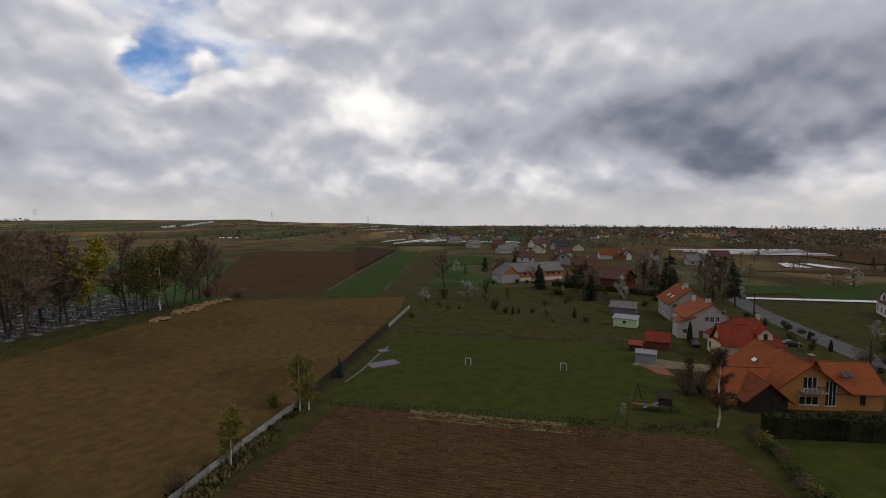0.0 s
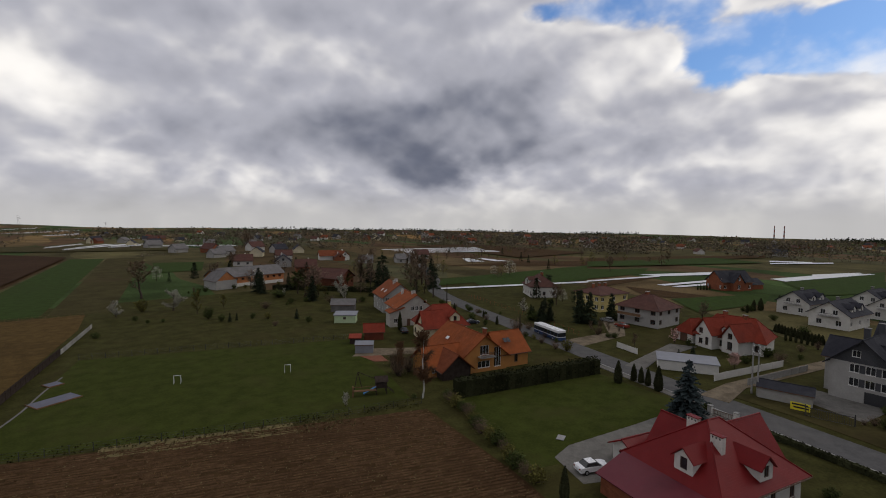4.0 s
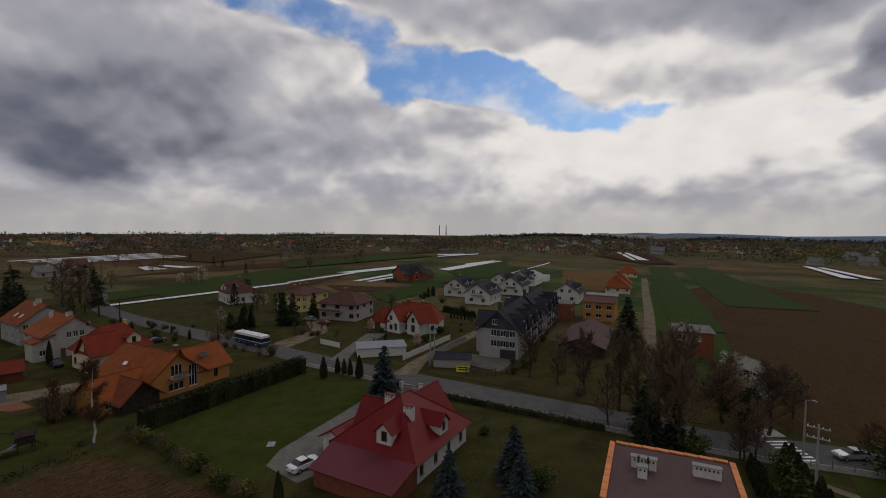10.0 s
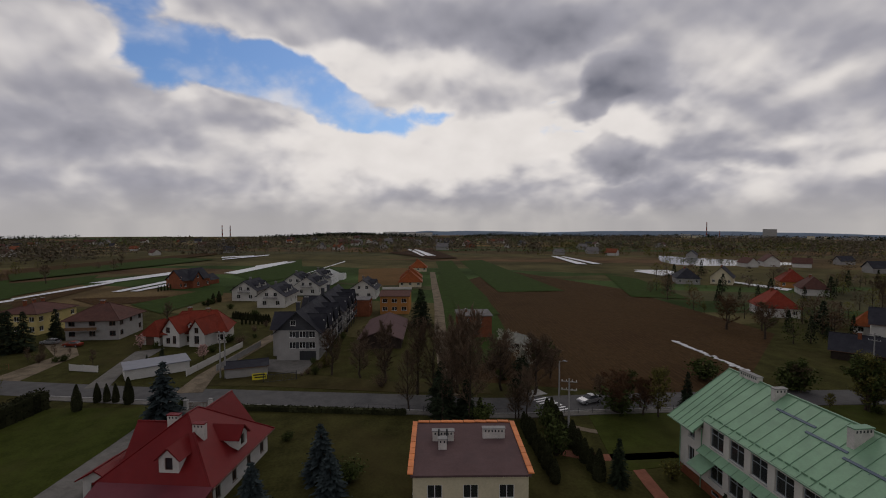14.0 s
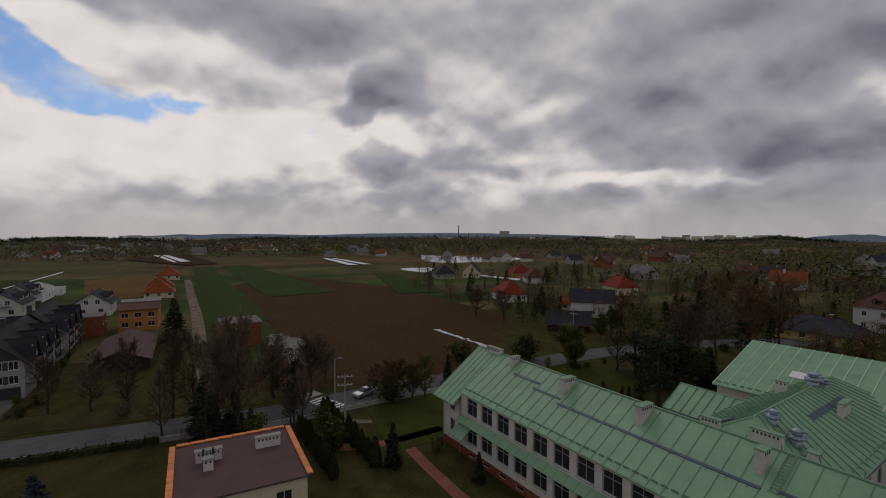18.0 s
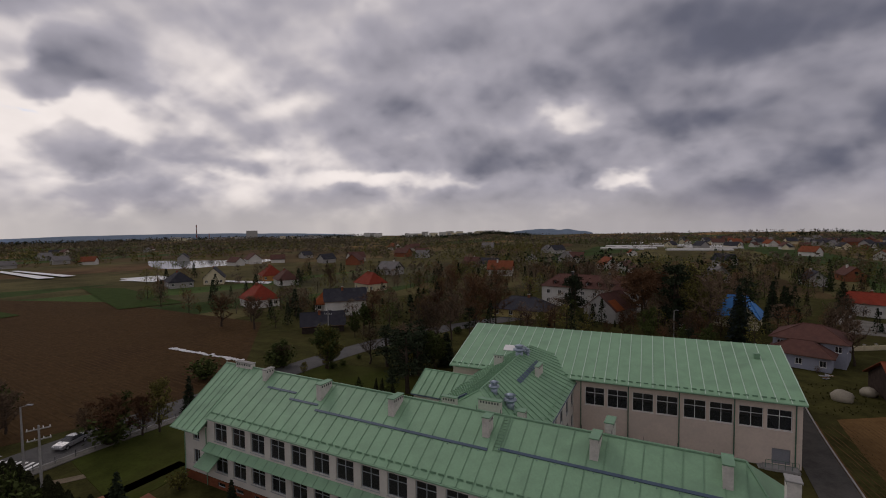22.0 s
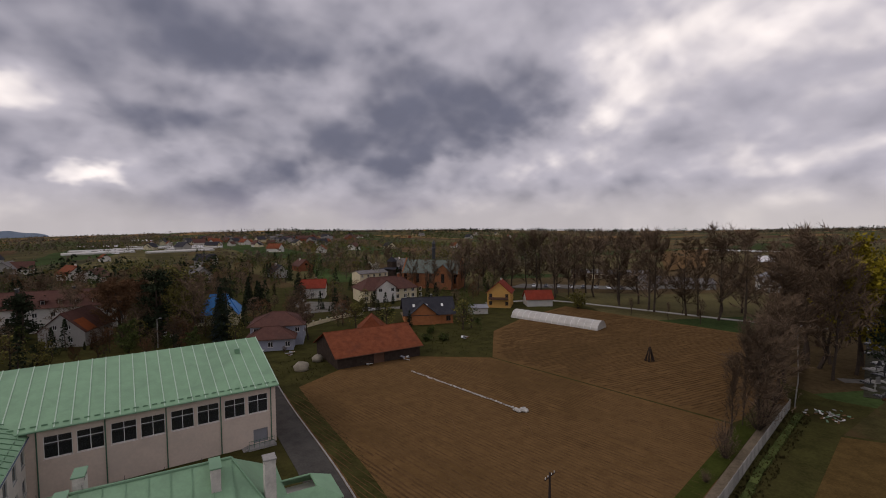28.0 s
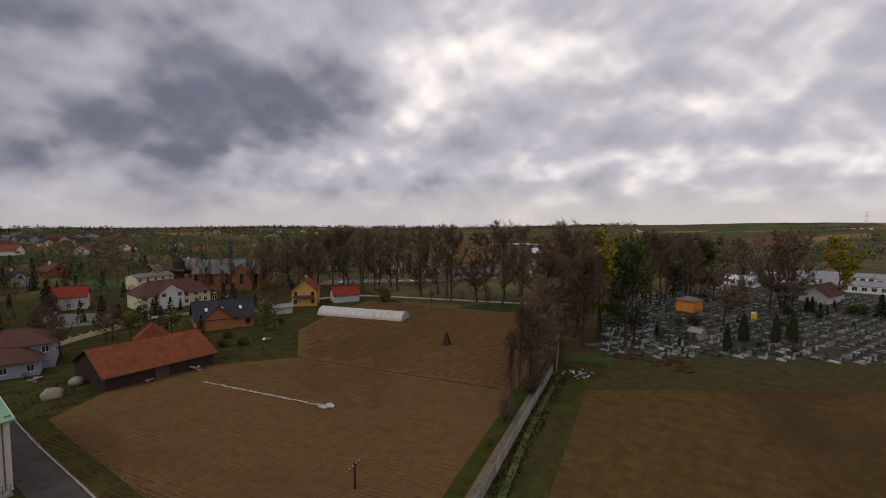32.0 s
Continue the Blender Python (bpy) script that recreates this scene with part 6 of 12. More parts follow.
def across_road():
    # big grey terraced apartment house and its row
    for x0, y0, first, words in ((122.4, 3.4, True, "three-storey grey apartment house with slate-clad gable and graphite roof"), (147.6, -2.4, False, "second grey apartment house in the terrace with graphite roof")):
        b = Building("grey_apartment_house", x0, y0, -12.0, words, "apartment house", "apartment terrace")
        long = 24 if first else 22
        b.block(0, 0, long, 9.6, 7.0, 11.4, RENDER_GREY, TILE_DARK, "gable", 0.9, wins={"l": [(2.9, 2.8, 1.4, 1.5), (5.2, 2.8, 1.4, 1.5), (7.4, 2.8, 1.4, 1.5), (2.9, 5.3, 1.4, 1.5), (5.2, 5.3, 1.4, 1.5), (7.4, 5.3, 1.4, 1.5), (3.2, 8.1, 1.2, 1.2)], "f": row(long, 7, 1.4, 2.0, 2.6) + row(long, 7, 1.4, 2.0, 5.0), "b": row(long, 6, 1.4, 1.4, 2.9)}, doors={"l": [(5.2, 3.8, 2.2)]})
        L = long / 2
        # dark boards over the gable and between the windows
        clad = Shape()
        place = lambda u, v, i: Vector((-L + i, 4.8 - u, v))  # noqa: E731
        wall_with_openings(clad, [(0.1, 7.05), (9.5, 7.05), (4.8, 11.2)], [(3.15, 8.05, 4.45, 9.35)], lambda u, v, i: place(u, v, i - 0.05), 0.06)
        b.add("gable_cladding", clad, CLADDING, "dark slate-grey boarded gable")
        for v in (2.85, 5.35):
            for u0, u1 in ((4.35, 5.15), (6.65, 7.35)):
                b.add("infill_panel", Shape().slab([place(u0, v, -0.03), place(u1, v, -0.03), place(u1, v + 1.4, -0.03), place(u0, v + 1.4, -0.03)], 0.05), CLADDING)
        for k in range(7):
            v = 7.3 + k * 0.55
            w = 4.6 * (11.2 - v) / 4.15
            b.add("board_joint", Shape().box(-L - 0.075, -w, v, -L - 0.052, w, v + 0.03), METAL_DARK)
        # cross gables with balconies along the garden side
        for x in ((-8.4, -0.6, 7.2) if first else (-7.0, 0.6, 7.4)):
            b.block(x, -3.4, 4.4, 4.2, 7.0, 10.2, RENDER_WHITE, TILE_DARK, "gable", 0.5, turn=90, z0=6.6, wins={"l": [(1.1, 7.3, 2.2, 1.7)]})
            for z in (4.9, 2.4):
                b.add("balcony", Shape().box(x - 2.4, -6.4, z, x + 2.4, -4.81, z + 0.16), CONCRETE)
                rail = Shape()
                for i in range(20):
                    rail.box(x - 2.38 + i * 0.25, -6.4, z + 0.16, x - 2.34 + i * 0.25, -6.36, z + 1.1)
                rail.box(x - 2.4, -6.42, z + 1.06, x + 2.4, -6.34, z + 1.14)
                b.add("balcony_rail", rail, METAL_DARK)
            for q in (-2.3, 2.2):
                b.add("balcony_post", Shape().box(x + q, -6.3, 0.0, x + q + 0.14, -6.16, 6.9), METAL_DARK)
        # lower cross roof on the far side
        b.block(-5.0, 4.0, 5.5, 6.5, 7.0, 10.0, RENDER_GREY, TILE_DARK, "gable", 0.6, turn=90)
        for x in (-5, 3):
            b.chimney(x, 1.6, 12.4, 9, 0.7, 0.9, CLADDING)
        for x in (-4.2, 1.4, 5.0):
            b.add("roof_window", Shape().slab([(x, -4.0, 8.95), (x + 0.8, -4.0, 8.95), (x + 0.8, -3.1, 9.6), (x, -3.1, 9.6)], 0.12), GLASS)
    b = Building("brick_corner_house", 164.0, -12.5, -12.0, "unfinished brick annex with white lower wall", "house")
    b.block(0, 0, 8, 7, 5.6, 6.0, BRICK, FELT_GREY, "flat", 0.1, wins={"f": row(8, 2, 1.5, 1.4, 3.2)})
    for i, (x, y, turn, ln) in enumerate(((193, 17.5, -14, 15), (222, 5.5, -14, 15), (211, 29.5, -18, 13), (204, -17.5, -14, 14), (250, 2.0, -14, 14), (236, 12.0, -14, 13))):
        b = Building("white_house", x, y, turn, "white house with graphite tile roof and dormers", group="white houses across the road")
        b.block(0, 0, ln, 10.5, 4.6, 8.2, RENDER_WHITE, TILE_DARK, "gable", 0.7, wins={"l": row(10.5, 2, 1.5, 1.6, 1.0, 2.0) + row(10.5, 2, 1.3, 1.5, 4.2, 3.0), "f": row(ln, 3, 1.4, 1.4, 1.2)})
        b.dormer(-2.5, -4.4, 0, 2.8, 3.2, 4.5, 6.2, 7.4, RENDER_WHITE, TILE_DARK)
        b.dormer(3.0, -4.4, 0, 2.8, 3.2, 4.5, 6.2, 7.4, RENDER_WHITE, TILE_DARK)
        b.chimney(1.0, 1.0, 8.9, 6.5, 0.6, 0.8, FELT_GREY)
        if i < 3:
            b.add("balcony", Shape().box(-ln / 2 - 1.1, -2.6, 3.6, -ln / 2 - 0.01, 2.6, 3.75), CONCRETE)
            b.add("balcony_rail", Shape().box(-ln / 2 - 1.1, -2.6, 4.55, -ln / 2 - 1.04, 2.6, 4.62).box(-ln / 2 - 1.1, -2.6, 4.0, -ln / 2 - 1.06, 2.6, 4.05), METAL_DARK)
    # red-tiled white house by the wall
    b = Building("red_tiled_house", 137.5, 32.5, -27.0, "white house with bright red tile roof and dormers")
    b.block(0, 0, 15, 10.5, 3.6, 8.0, RENDER_WHITE, TILE_RED, "hip", 0.6, turn=-63, wins={"f": row(15, 4, 1.3, 1.5, 0.9)}, frame=FRAME_BROWN, hip=0.3)
    b.block(-4.6, 2.0, 7, 5.0, 4.4, 7.6, RENDER_WHITE, TILE_RED, "gable", 0.6, wins={"l": [(1.0, 0.9, 1.2, 1.4), (1.0, 3.6, 1.2, 1.4), (3.0, 0.9, 1.0, 2.0)]}, frame=FRAME_BROWN)
    b.block(-4.6, 8.5, 6.5, 5.5, 3.0, 6.0, RENDER_WHITE, TILE_RED, "hip", 0.6, doors={"l": [(1.2, 2.6, 2.2)]}, hip=0.3)
    b.block(-3.8, -4.6, 6.0, 4.6, 4.2, 7.2, RENDER_WHITE, TILE_RED, "gable", 0.6, wins={"l": [(1.5, 0.9, 1.4, 2.0), (1.6, 3.6, 1.2, 1.4)]}, frame=FRAME_BROWN)
    b.dormer(-4.9, 5.6, -90, 2.2, 3.0, 3.9, 5.3, 6.3, RENDER_WHITE, TILE_RED)
    b.dormer(-4.9, -1.3, -90, 1.8, 2.8, 3.9, 5.1, 6.0, RENDER_WHITE, TILE_RED)
    b.chimney(0.5, 3.5, 8.7, 6, 0.7, 1.0, BRICK)
    b.chimney(0.8, -2.0, 8.6, 6, 0.7, 1.0, BRICK)
    b = Building("grey_house", 150.5, 60.0, -8.0, "grey house with brown pyramid tile roof and balconies")
    b.block(0, 0, 13.5, 12.5, 5.8, 9.2, RENDER_GREY, TILE_BROWN, "hip", 0.8, turn=90, wins={"b": row(13.5, 3, 1.6, 1.4, 1.1) + row(13.5, 3, 1.6, 1.4, 3.9), "l": row(12.5, 3, 1.5, 1.4, 3.9) + row(12.5, 2, 1.5, 1.4, 1.1)}, frame=FRAME_BROWN)
    b.add("balcony", Shape().box(-7.8, -2.0, 2.8, -6.26, 6.0, 2.95), CONCRETE)
    b.add("balcony_rail", Shape().box(-7.8, -2.0, 2.95, -7.74, 6.0, 3.8), WOOD)
    b.chimney(0, 0.5, 9.9, 8, 0.8, 1.1, BRICK)
    b = Building("yellow_house", 163.0, 82.5, -16.0, "square yellow house with a low brown roof")
    b.block(0, 0, 14, 12, 6.2, 8.2, RENDER_YELLOW, TILE_BROWN, "hip", 0.5, turn=0, wins={"l": row(12, 3, 1.5, 1.4, 3.8) + row(12, 3, 1.5, 1.4, 1.0), "f": row(14, 3, 1.4, 1.4, 3.8) + row(14, 3, 1.4, 1.4, 1.0)})
    for x in (-3, 0, 3):
        b.chimney(x, 1, 9.2, 7, 0.7, 0.7, BRICK)
    b = Building("white_villa", 172.0, 115.5, -20.0, "white villa with red-brown tile roof and dormers")
    b.block(0, 0, 14, 11, 4.8, 9.0, RENDER_WHITE, TILE_BROWN, "hip", 0.6, turn=70, wins={"b": row(14, 4, 1.2, 1.5, 1.0), "l": row(11, 3, 1.2, 1.5, 1.0)}, frame=FRAME_BROWN)
    b.dormer(-4.8, 2.5, -90, 2.8, 3.2, 4.8, 6.6, 7.8, RENDER_WHITE, TILE_BROWN)
    b.dormer(-3.6, -3.5, -60, 2.8, 3.2, 4.8, 6.6, 7.8, RENDER_WHITE, TILE_BROWN)
    b.chimney(1, 0, 9.9, 7, 0.8, 1.0, BRICK)
    b = Building("red_brick_house", 260.0, 66.0, -35.0, "red brick house with graphite roof beside white fields")
    b.block(0, 0, 16, 11, 4.5, 9.0, BRICK, TILE_DARK, "gable", 0.6, wins={"f": row(16, 4, 1.3, 1.5, 1.0), "l": row(11, 2, 1.3, 1.5, 1.0) + row(11, 2, 1.0, 1.3, 4.6)})
    b.block(-1, -4.5, 6, 5.5, 4.5, 8.2, BRICK, TILE_DARK, "gable", 0.5, turn=90, wins={"l": [(2.0, 1.0, 1.5, 2.0), (2.2, 5.0, 1.2, 1.4)]})
    b.block(12.5, 1.0, 9, 7, 2.6, 5.0, BRICK, TILE_DARK, "gable", 0.4, turn=8)
    # low white garage with a flat roof, by the road
    b = Building("flat_garage", 108.5, 35.0, -66.0, "low white garage with a pale flat sheet roof", "garage")
    b.block(0.6, 0, 11.6, 5.4, 2.2, 2.5, RENDER_WHITE, SHEET_GREY, "shed", 0.25)
    b.add("mural_panel", Shape().box(6.42, -2.3, 0.5, 6.46, 1.4, 1.9), surface("faded_mural_paint", (0.3, 0.45, 0.42), 0.8, spread=0.6, size=1.2, bump=0.05), "faded blue-green painted panel")
    b = Building("grey_garage", 102.8, 15.6, -84.0, "low grey garage with a dark sheet roof", "garage")
    b.block(0, 0, 8.0, 4.4, 2.2, 3.0, RENDER_GREY, TILE_DARK, "gable", 0.3)
    # orange flat-fronted house, old barn, brick house and shed by the dirt track
    b = Building("ochre_house", 168.0, -25.5, -14.0, "ochre house with a low dark roof", "house")
    b.block(0, 0, 10, 13.5, 6.4, 7.4, RENDER_ORANGE, TILE_BROWN, "gable", 0.5, turn=90, wins={"b": row(10, 3, 1.8, 1.4, 1.2) + row(10, 3, 1.8, 1.4, 4.0)}, )
    b.add("parapet", Shape().box(3.4, -5.4, 7.3, 3.9, 5.4, 8.1), RENDER_WHITE)
    b = Building("old_barn", 128.5, -16.5, -13.0, "low old barn with a dark brown roof", "barn")
    b.block(0, 0, 25, 10.5, 2.6, 4.6, WOOD_DARK, FELT, "gable", 0.5)
    b = Building("brick_house", 126.5, -41.5, -11.0, "square brown brick house with a flat roof")
    b.block(0, 0, 9.5, 9.2, 6.0, 6.2, BRICK, FELT_GREY, "flat", 0.35, wins={"l": [(0.8, 1.2, 2.4, 1.4), (0.8, 3.9, 2.4, 1.4), (5.6, 3.9, 0.8, 1.2)], "f": row(9.5, 2, 1.2, 1.4, 3.9)}, bars=(2, 0))
    b.chimney(-1, 0, 7.0, 6, 0.6, 0.6, BRICK)
    b.chimney(1, 2, 7.0, 6, 0.6, 0.6, BRICK)
    b = Building("leaning_shed", 107.5, -49.0, 20.0, "small shed under a pale fibre-cement roof", "shed")
    b.block(0, 0, 6.4, 5.0, 2.0, 3.4, WOOD_DARK, surface("mossy_pale_sheet", (0.20, 0.20, 0.17), 0.9, spread=0.25, bump=0.3), "gable", 0.4)
    for x, y, t in ((236, -43, -12), (256, -47, -12), (312, -62, -12)):
        b = Building("orange_tiled_house", x, y, t, "low house with a broad orange tile roof beside the track", group="houses by the track")
        b.block(0, 0, 12, 11, 3.0, 7.6, RENDER_CREAM, TILE_ORANGE, "hip", 0.6, wins={"l": row(11, 3, 1.3, 1.3, 1.0)}, hip=0.42)
        b.chimney(0, 1, 8.4, 6, 0.6, 0.8, BRICK)
    # building site with white block walls
    b = Building("unfinished_house", 262, -2.0, -14, "unfinished white block house without a roof", "building site")
    b.block(-4, 0, 18, 10, 5.0, 7.0, METAL_WHITE, TILE_DARK, "gable", 0, skip_roof=True, wins={"l": row(10, 2, 1.5, 1.5, 1), "f": row(18, 4, 1.5, 1.5, 1)})
    b.block(14, -2, 9, 9, 3.2, 3.2, METAL_WHITE, TILE_DARK, "flat", 0, skip_roof=True, wins={"f": row(9, 2, 1.5, 1.5, 1)})


def west_side():
    b = Building("tile_roofed_barn", -57.7, -101.7, 173.5, "long dark timber barn with a weathered clay tile roof", "barn")
    b.block(0, 0, 20.2, 15.6, 2.9, 6.6, WOOD_DARK, TILE_RUST, "gable", 0.7, doors={"f": [(8.5, 2.6, 2.4)]})
    b = Building("clay_roof_annex", -66.5, -115.5, 60.0, "small outbuilding with weathered clay tile roof", "barn")
    b.block(0, 0, 9, 7, 3.0, 6.4, WOOD_DARK, TILE_RUST, "hip", 0.5, hip=0.3)
    b = Building("new_brick_house", -91.5, -124.0, 152.0, "new orange brick house with a black tile roof")
    b.block(0, 0, 15, 10.5, 3.6, 7.6, BRICK_ORANGE, TILE_DARK, "gable", 0.8, wins={"f": row(15, 3, 1.4, 1.6, 0.9), "r": row(10.5, 2, 1.4, 1.4, 0.9) + row(10.5, 1, 1.6, 1.6, 4.0)}, frame=FRAME_BROWN)
    b.block(-2, -3, 6, 8, 3.6, 6.9, BRICK_ORANGE, TILE_DARK, "gable", 0.8, turn=90)
    for x in (-5.0, -1.0, 4.0):
        b.add("roof_window", Shape().slab([(x, -3.4, 5.25), (x + 0.7, -3.4, 5.25), (x + 0.7, -2.5, 5.95), (x, -2.5, 5.95)], 0.1), PVC)
    b.chimney(1.5, 1.2, 8.3, 6, 0.6, 0.9, METAL_DARK)
    b = Building("yellow_orange_house", -128.5, -128.3, 128.0, "yellow-orange house with a steep red tile roof and balconies")
    b.block(0, 0, 9.5, 8.6, 5.8, 9.6, surface("golden_yellow_render", (0.52, 0.30, 0.09), 0.9, spread=0.1, size=1.5, bump=0.2, stain=(0.42, 0.25, 0.09), stain_size=0.25), TILE_RED, "gable", 0.5, turn=90, wins={"l": row(8.6, 2, 1.1, 1.4, 3.8) + row(8.6, 2, 1.1, 1.4, 1.0), "f": row(9.5, 2, 1.2, 1.3, 1.0) + row(9.5, 2, 1.2, 1.3, 3.8), "r": row(8.6, 2, 1.1, 1.4, 3.8)}, frame=FRAME_BROWN)
    b.add("balcony", Shape().box(-3.6, -5.9, 3.1, 3.6, -4.76, 3.25), FRAME_BROWN)
    b.add("balcony_rail", Shape().box(-3.6, -5.9, 3.3, 3.6, -5.85, 4.1), FRAME_BROWN)
    b.chimney(0, 2, 10.2, 8, 0.6, 0.8)
    b = Building("small_white_house", -140.5, -120.5, 145.0, "small white house with a red roof beside the foil tunnel")
    b.block(0, 0, 9.5, 7.0, 3.0, 5.6, RENDER_WHITE, TILE_RED, "gable", 0.5, turn=0, wins={"r": [(2.6, 3.2, 0.9, 1.0), (1.4, 0.9, 1.0, 1.2)], "b": row(9.5, 2, 1.2, 0.9, 1.0)}, doors={"r": [(3.6, 1.2, 2.0)]})
    b = Building("white_shed", -112.5, -123.0, 150.0, "low white shed with a pale sheet roof", "shed")
    b.block(0, 0, 6.0, 4.0, 2.2, 3.0, RENDER_WHITE, SHEET_GREY, "gable", 0.3, doors={"b": [(1.0, 1.2, 1.9)]})
    b = Building("parish_villa", -103.0, -170.0, 170.0, "large cream villa with a brown hipped roof and a white gable", "villa")
    b.block(0, 0, 23, 13, 5.2, 9.2, RENDER_CREAM, TILE_BROWN, "hip", 0.6, wins={"f": row(26, 8, 1.3, 1.5, 1.0) + row(26, 8, 1.3, 1.5, 3.4)}, hip=0.35)
    b.block(-2, -3.5, 8, 8, 5.8, 8.6, RENDER_WHITE, TILE_BROWN, "gable", 0.4, turn=90, wins={"l": row(8, 2, 1.3, 1.5, 4.0)})
    b.chimney(6, 0, 10.3, 8, 0.8, 1.2, BRICK)
    # brick church with a slender ridge turret
    old_brick = surface("old_church_brick", (0.27, 0.115, 0.055), 0.9, spread=0.25, size=0.6, bump=0.5, stain=(0.17, 0.085, 0.05), stain_size=0.3, rows=("Z", 0.075, 0.8))
    copper = surface("weathered_copper_sheet", (0.105, 0.125, 0.105), 0.7, spread=0.25, size=1.2, bump=0.2, stain=(0.075, 0.07, 0.06), stain_size=0.3)
    b = Building("brick_church", -140, -186, 126.0, "old brick church with a weathered green roof and dark turret", "church")
    b.block(0, 0, 28, 12, 7.5, 13.0, old_brick, copper, "gable", 0.4, wins={"f": row(28, 5, 1.5, 4.2, 2.6), "b": row(28, 5, 1.5, 4.2, 2.6), "r": [(5.1, 4.0, 1.8, 4.5)]}, frame=FRAME_BROWN)
    b.block(7, 0, 17, 9, 7.5, 11.8, old_brick, copper, "gable", 0.3, turn=90, wins={"l": [(3.7, 3.0, 1.6, 4.2)], "r": [(3.7, 3.0, 1.6, 4.2)]}, frame=FRAME_BROWN)
    for i in range(6):
        for q in (-1, 1):
            b.add("buttress", Shape().box(-13.9 + i * 5.4, q * 6.5 - 0.55, 0, -13.0 + i * 5.4, q * 6.5 + 0.55, 5.6), old_brick)
    for q in (-14, 14):
        b.add("gable_coping", Shape().slab([(q - 0.3, -6.3, 7.3), (q + 0.3, -6.3, 7.3), (q + 0.3, 0, 14.0), (q - 0.3, 0, 14.0)], 0.35).slab([(q + 0.3, 6.3, 7.3), (q - 0.3, 6.3, 7.3), (q - 0.3, 0, 14.0), (q + 0.3, 0, 14.0)], 0.35), old_brick)
    b.add("turret", Shape().lathe([(0.9, 13.5), (0.9, 18.5), (1.3, 18.7), (0.75, 19.4), (0.75, 20.6), (1.1, 20.8), (0.1, 22.6)], 0, 0, 8), METAL_DARK)
    # pale blue house with brown hipped roofs
    b = Building("pale_blue_house", -45.5, -128.5, 155.0, "pale blue rendered house with stepped brown hipped roofs")
    b.block(0, 0, 13, 11, 5.6, 8.0, RENDER_LILAC, TILE_BROWN, "hip", 0.7, wins={"f": row(13, 3, 1.2, 1.3, 3.4), "l": row(11, 2, 1.2, 1.3, 3.4), "r": row(11, 2, 1.2, 1.3, 3.4)})
    b.block(-1, -6.5, 11, 8, 3.4, 5.4, RENDER_LILAC, TILE_BROWN, "hip", 0.7, wins={"f": row(11, 3, 1.2, 1.3, 1.0)})
    b = Building("blue_roofed_house", -38.5, -165.0, 160.0, "cream house with a bright blue metal roof")
    b.block(0, 0, 12, 10, 4.0, 9.0, RENDER_CREAM, SHEET_BLUE, "hip", 0.7, wins={"f": row(12, 3, 1.4, 1.5, 1.0), "r": row(10, 2, 1.4, 1.5, 1.0)}, hip=0.35)
    b.block(3, -3.5, 7, 6, 4.0, 7.6, RENDER_CREAM, SHEET_BLUE, "gable", 0.6, turn=90)
    # large white house with a mansard roof
    b = Building("white_manor", 4.0, -188.0, 166.0, "large white house with a red-brown roof and roof windows", "manor")
    b.block(0, 0, 36, 13, 7.6, 11.6, RENDER_WHITE, TILE_BROWN, "hip", 0.5, wins={"f": row(36, 8, 1.2, 1.4, 1.2, 2) + row(36, 8, 1.2, 1.4, 4.6, 2)}, hip=0.35)
    for i in range(7):
        b.dormer(-13 + i * 4.2, -5.6, 0, 1.7, 2.2, 7.9, 9.3, 9.7, TILE_BROWN, TILE_BROWN, (0.35, 8.2, 1.0, 1.1), PVC)
    for x in (-8, 6):
        b.chimney(x, 0, 12.6, 10, 0.9, 0.9, METAL_DARK)
    b = Building("old_gabled_house", -2.2, -163.5, 152.0, "old grey gabled house with an orange and brown tile roof")
    b.block(0, 0, 14, 11.0, 4.2, 8.8, RENDER_GREY, TILE_BROWN, "gable", 0.4, turn=90, wins={"l": row(11, 2, 1.1, 1.4, 1.2, 3.0) + row(11, 2, 1.0, 1.2, 4.6, 3.4)})
    b.add("orange_tiles", Shape().slab([(5.9, -6.5, 4.05), (5.9, -2.0, 4.05), (2.6, -2.0, 6.95), (2.6, -6.5, 6.95)], 0.05), TILE_ORANGE)
    b = Building("yellow_bungalow", 26.0, -162.0, 172.0, "yellow bungalow with a dark hipped roof")
    b.block(0, 0, 18, 12, 3.2, 6.4, RENDER_YELLOW, TILE_DARK, "hip", 0.8, wins={"f": row(18, 4, 1.4, 1.5, 0.9)}, hip=0.4)
    b.chimney(2, 0, 7.2, 5, 0.7, 1.0, BRICK)
    # round the church and along the lane
    b = Building("yellow_parish_house", -122.5, -218.0, 0.0, "long pale yellow two-storey house with a low grey roof")
    b.block(0, 0, 16, 9, 5.6, 6.8, RENDER_CREAM, FELT_GREY, "gable", 0.3, wins={"b": row(16, 5, 1.1, 1.4, 1.0) + row(16, 5, 1.1, 1.4, 3.7)})
    b = Building("timber_belfry", -138.0, -221.5, 20.0, "squat dark timber belfry with boarded walls", "belfry")
    b.block(0, 0, 7.5, 7.5, 6.5, 7.4, WOOD_DARK, TILE_DARK, "hip", 0.9)
    b.add("lantern", Shape().box(-1.8, -1.8, 6.8, 1.8, 1.8, 10.2), WOOD_DARK)
    b.add("cap", Shape().lathe([(3.0, 10.2), (2.2, 10.9), (0.1, 13.0)], 0, 0, 4), TILE_DARK)
    b = Building("red_roofed_cottage", -82.0, -193.5, 150.0, "white cottage with a bright red tile roof and a veranda")
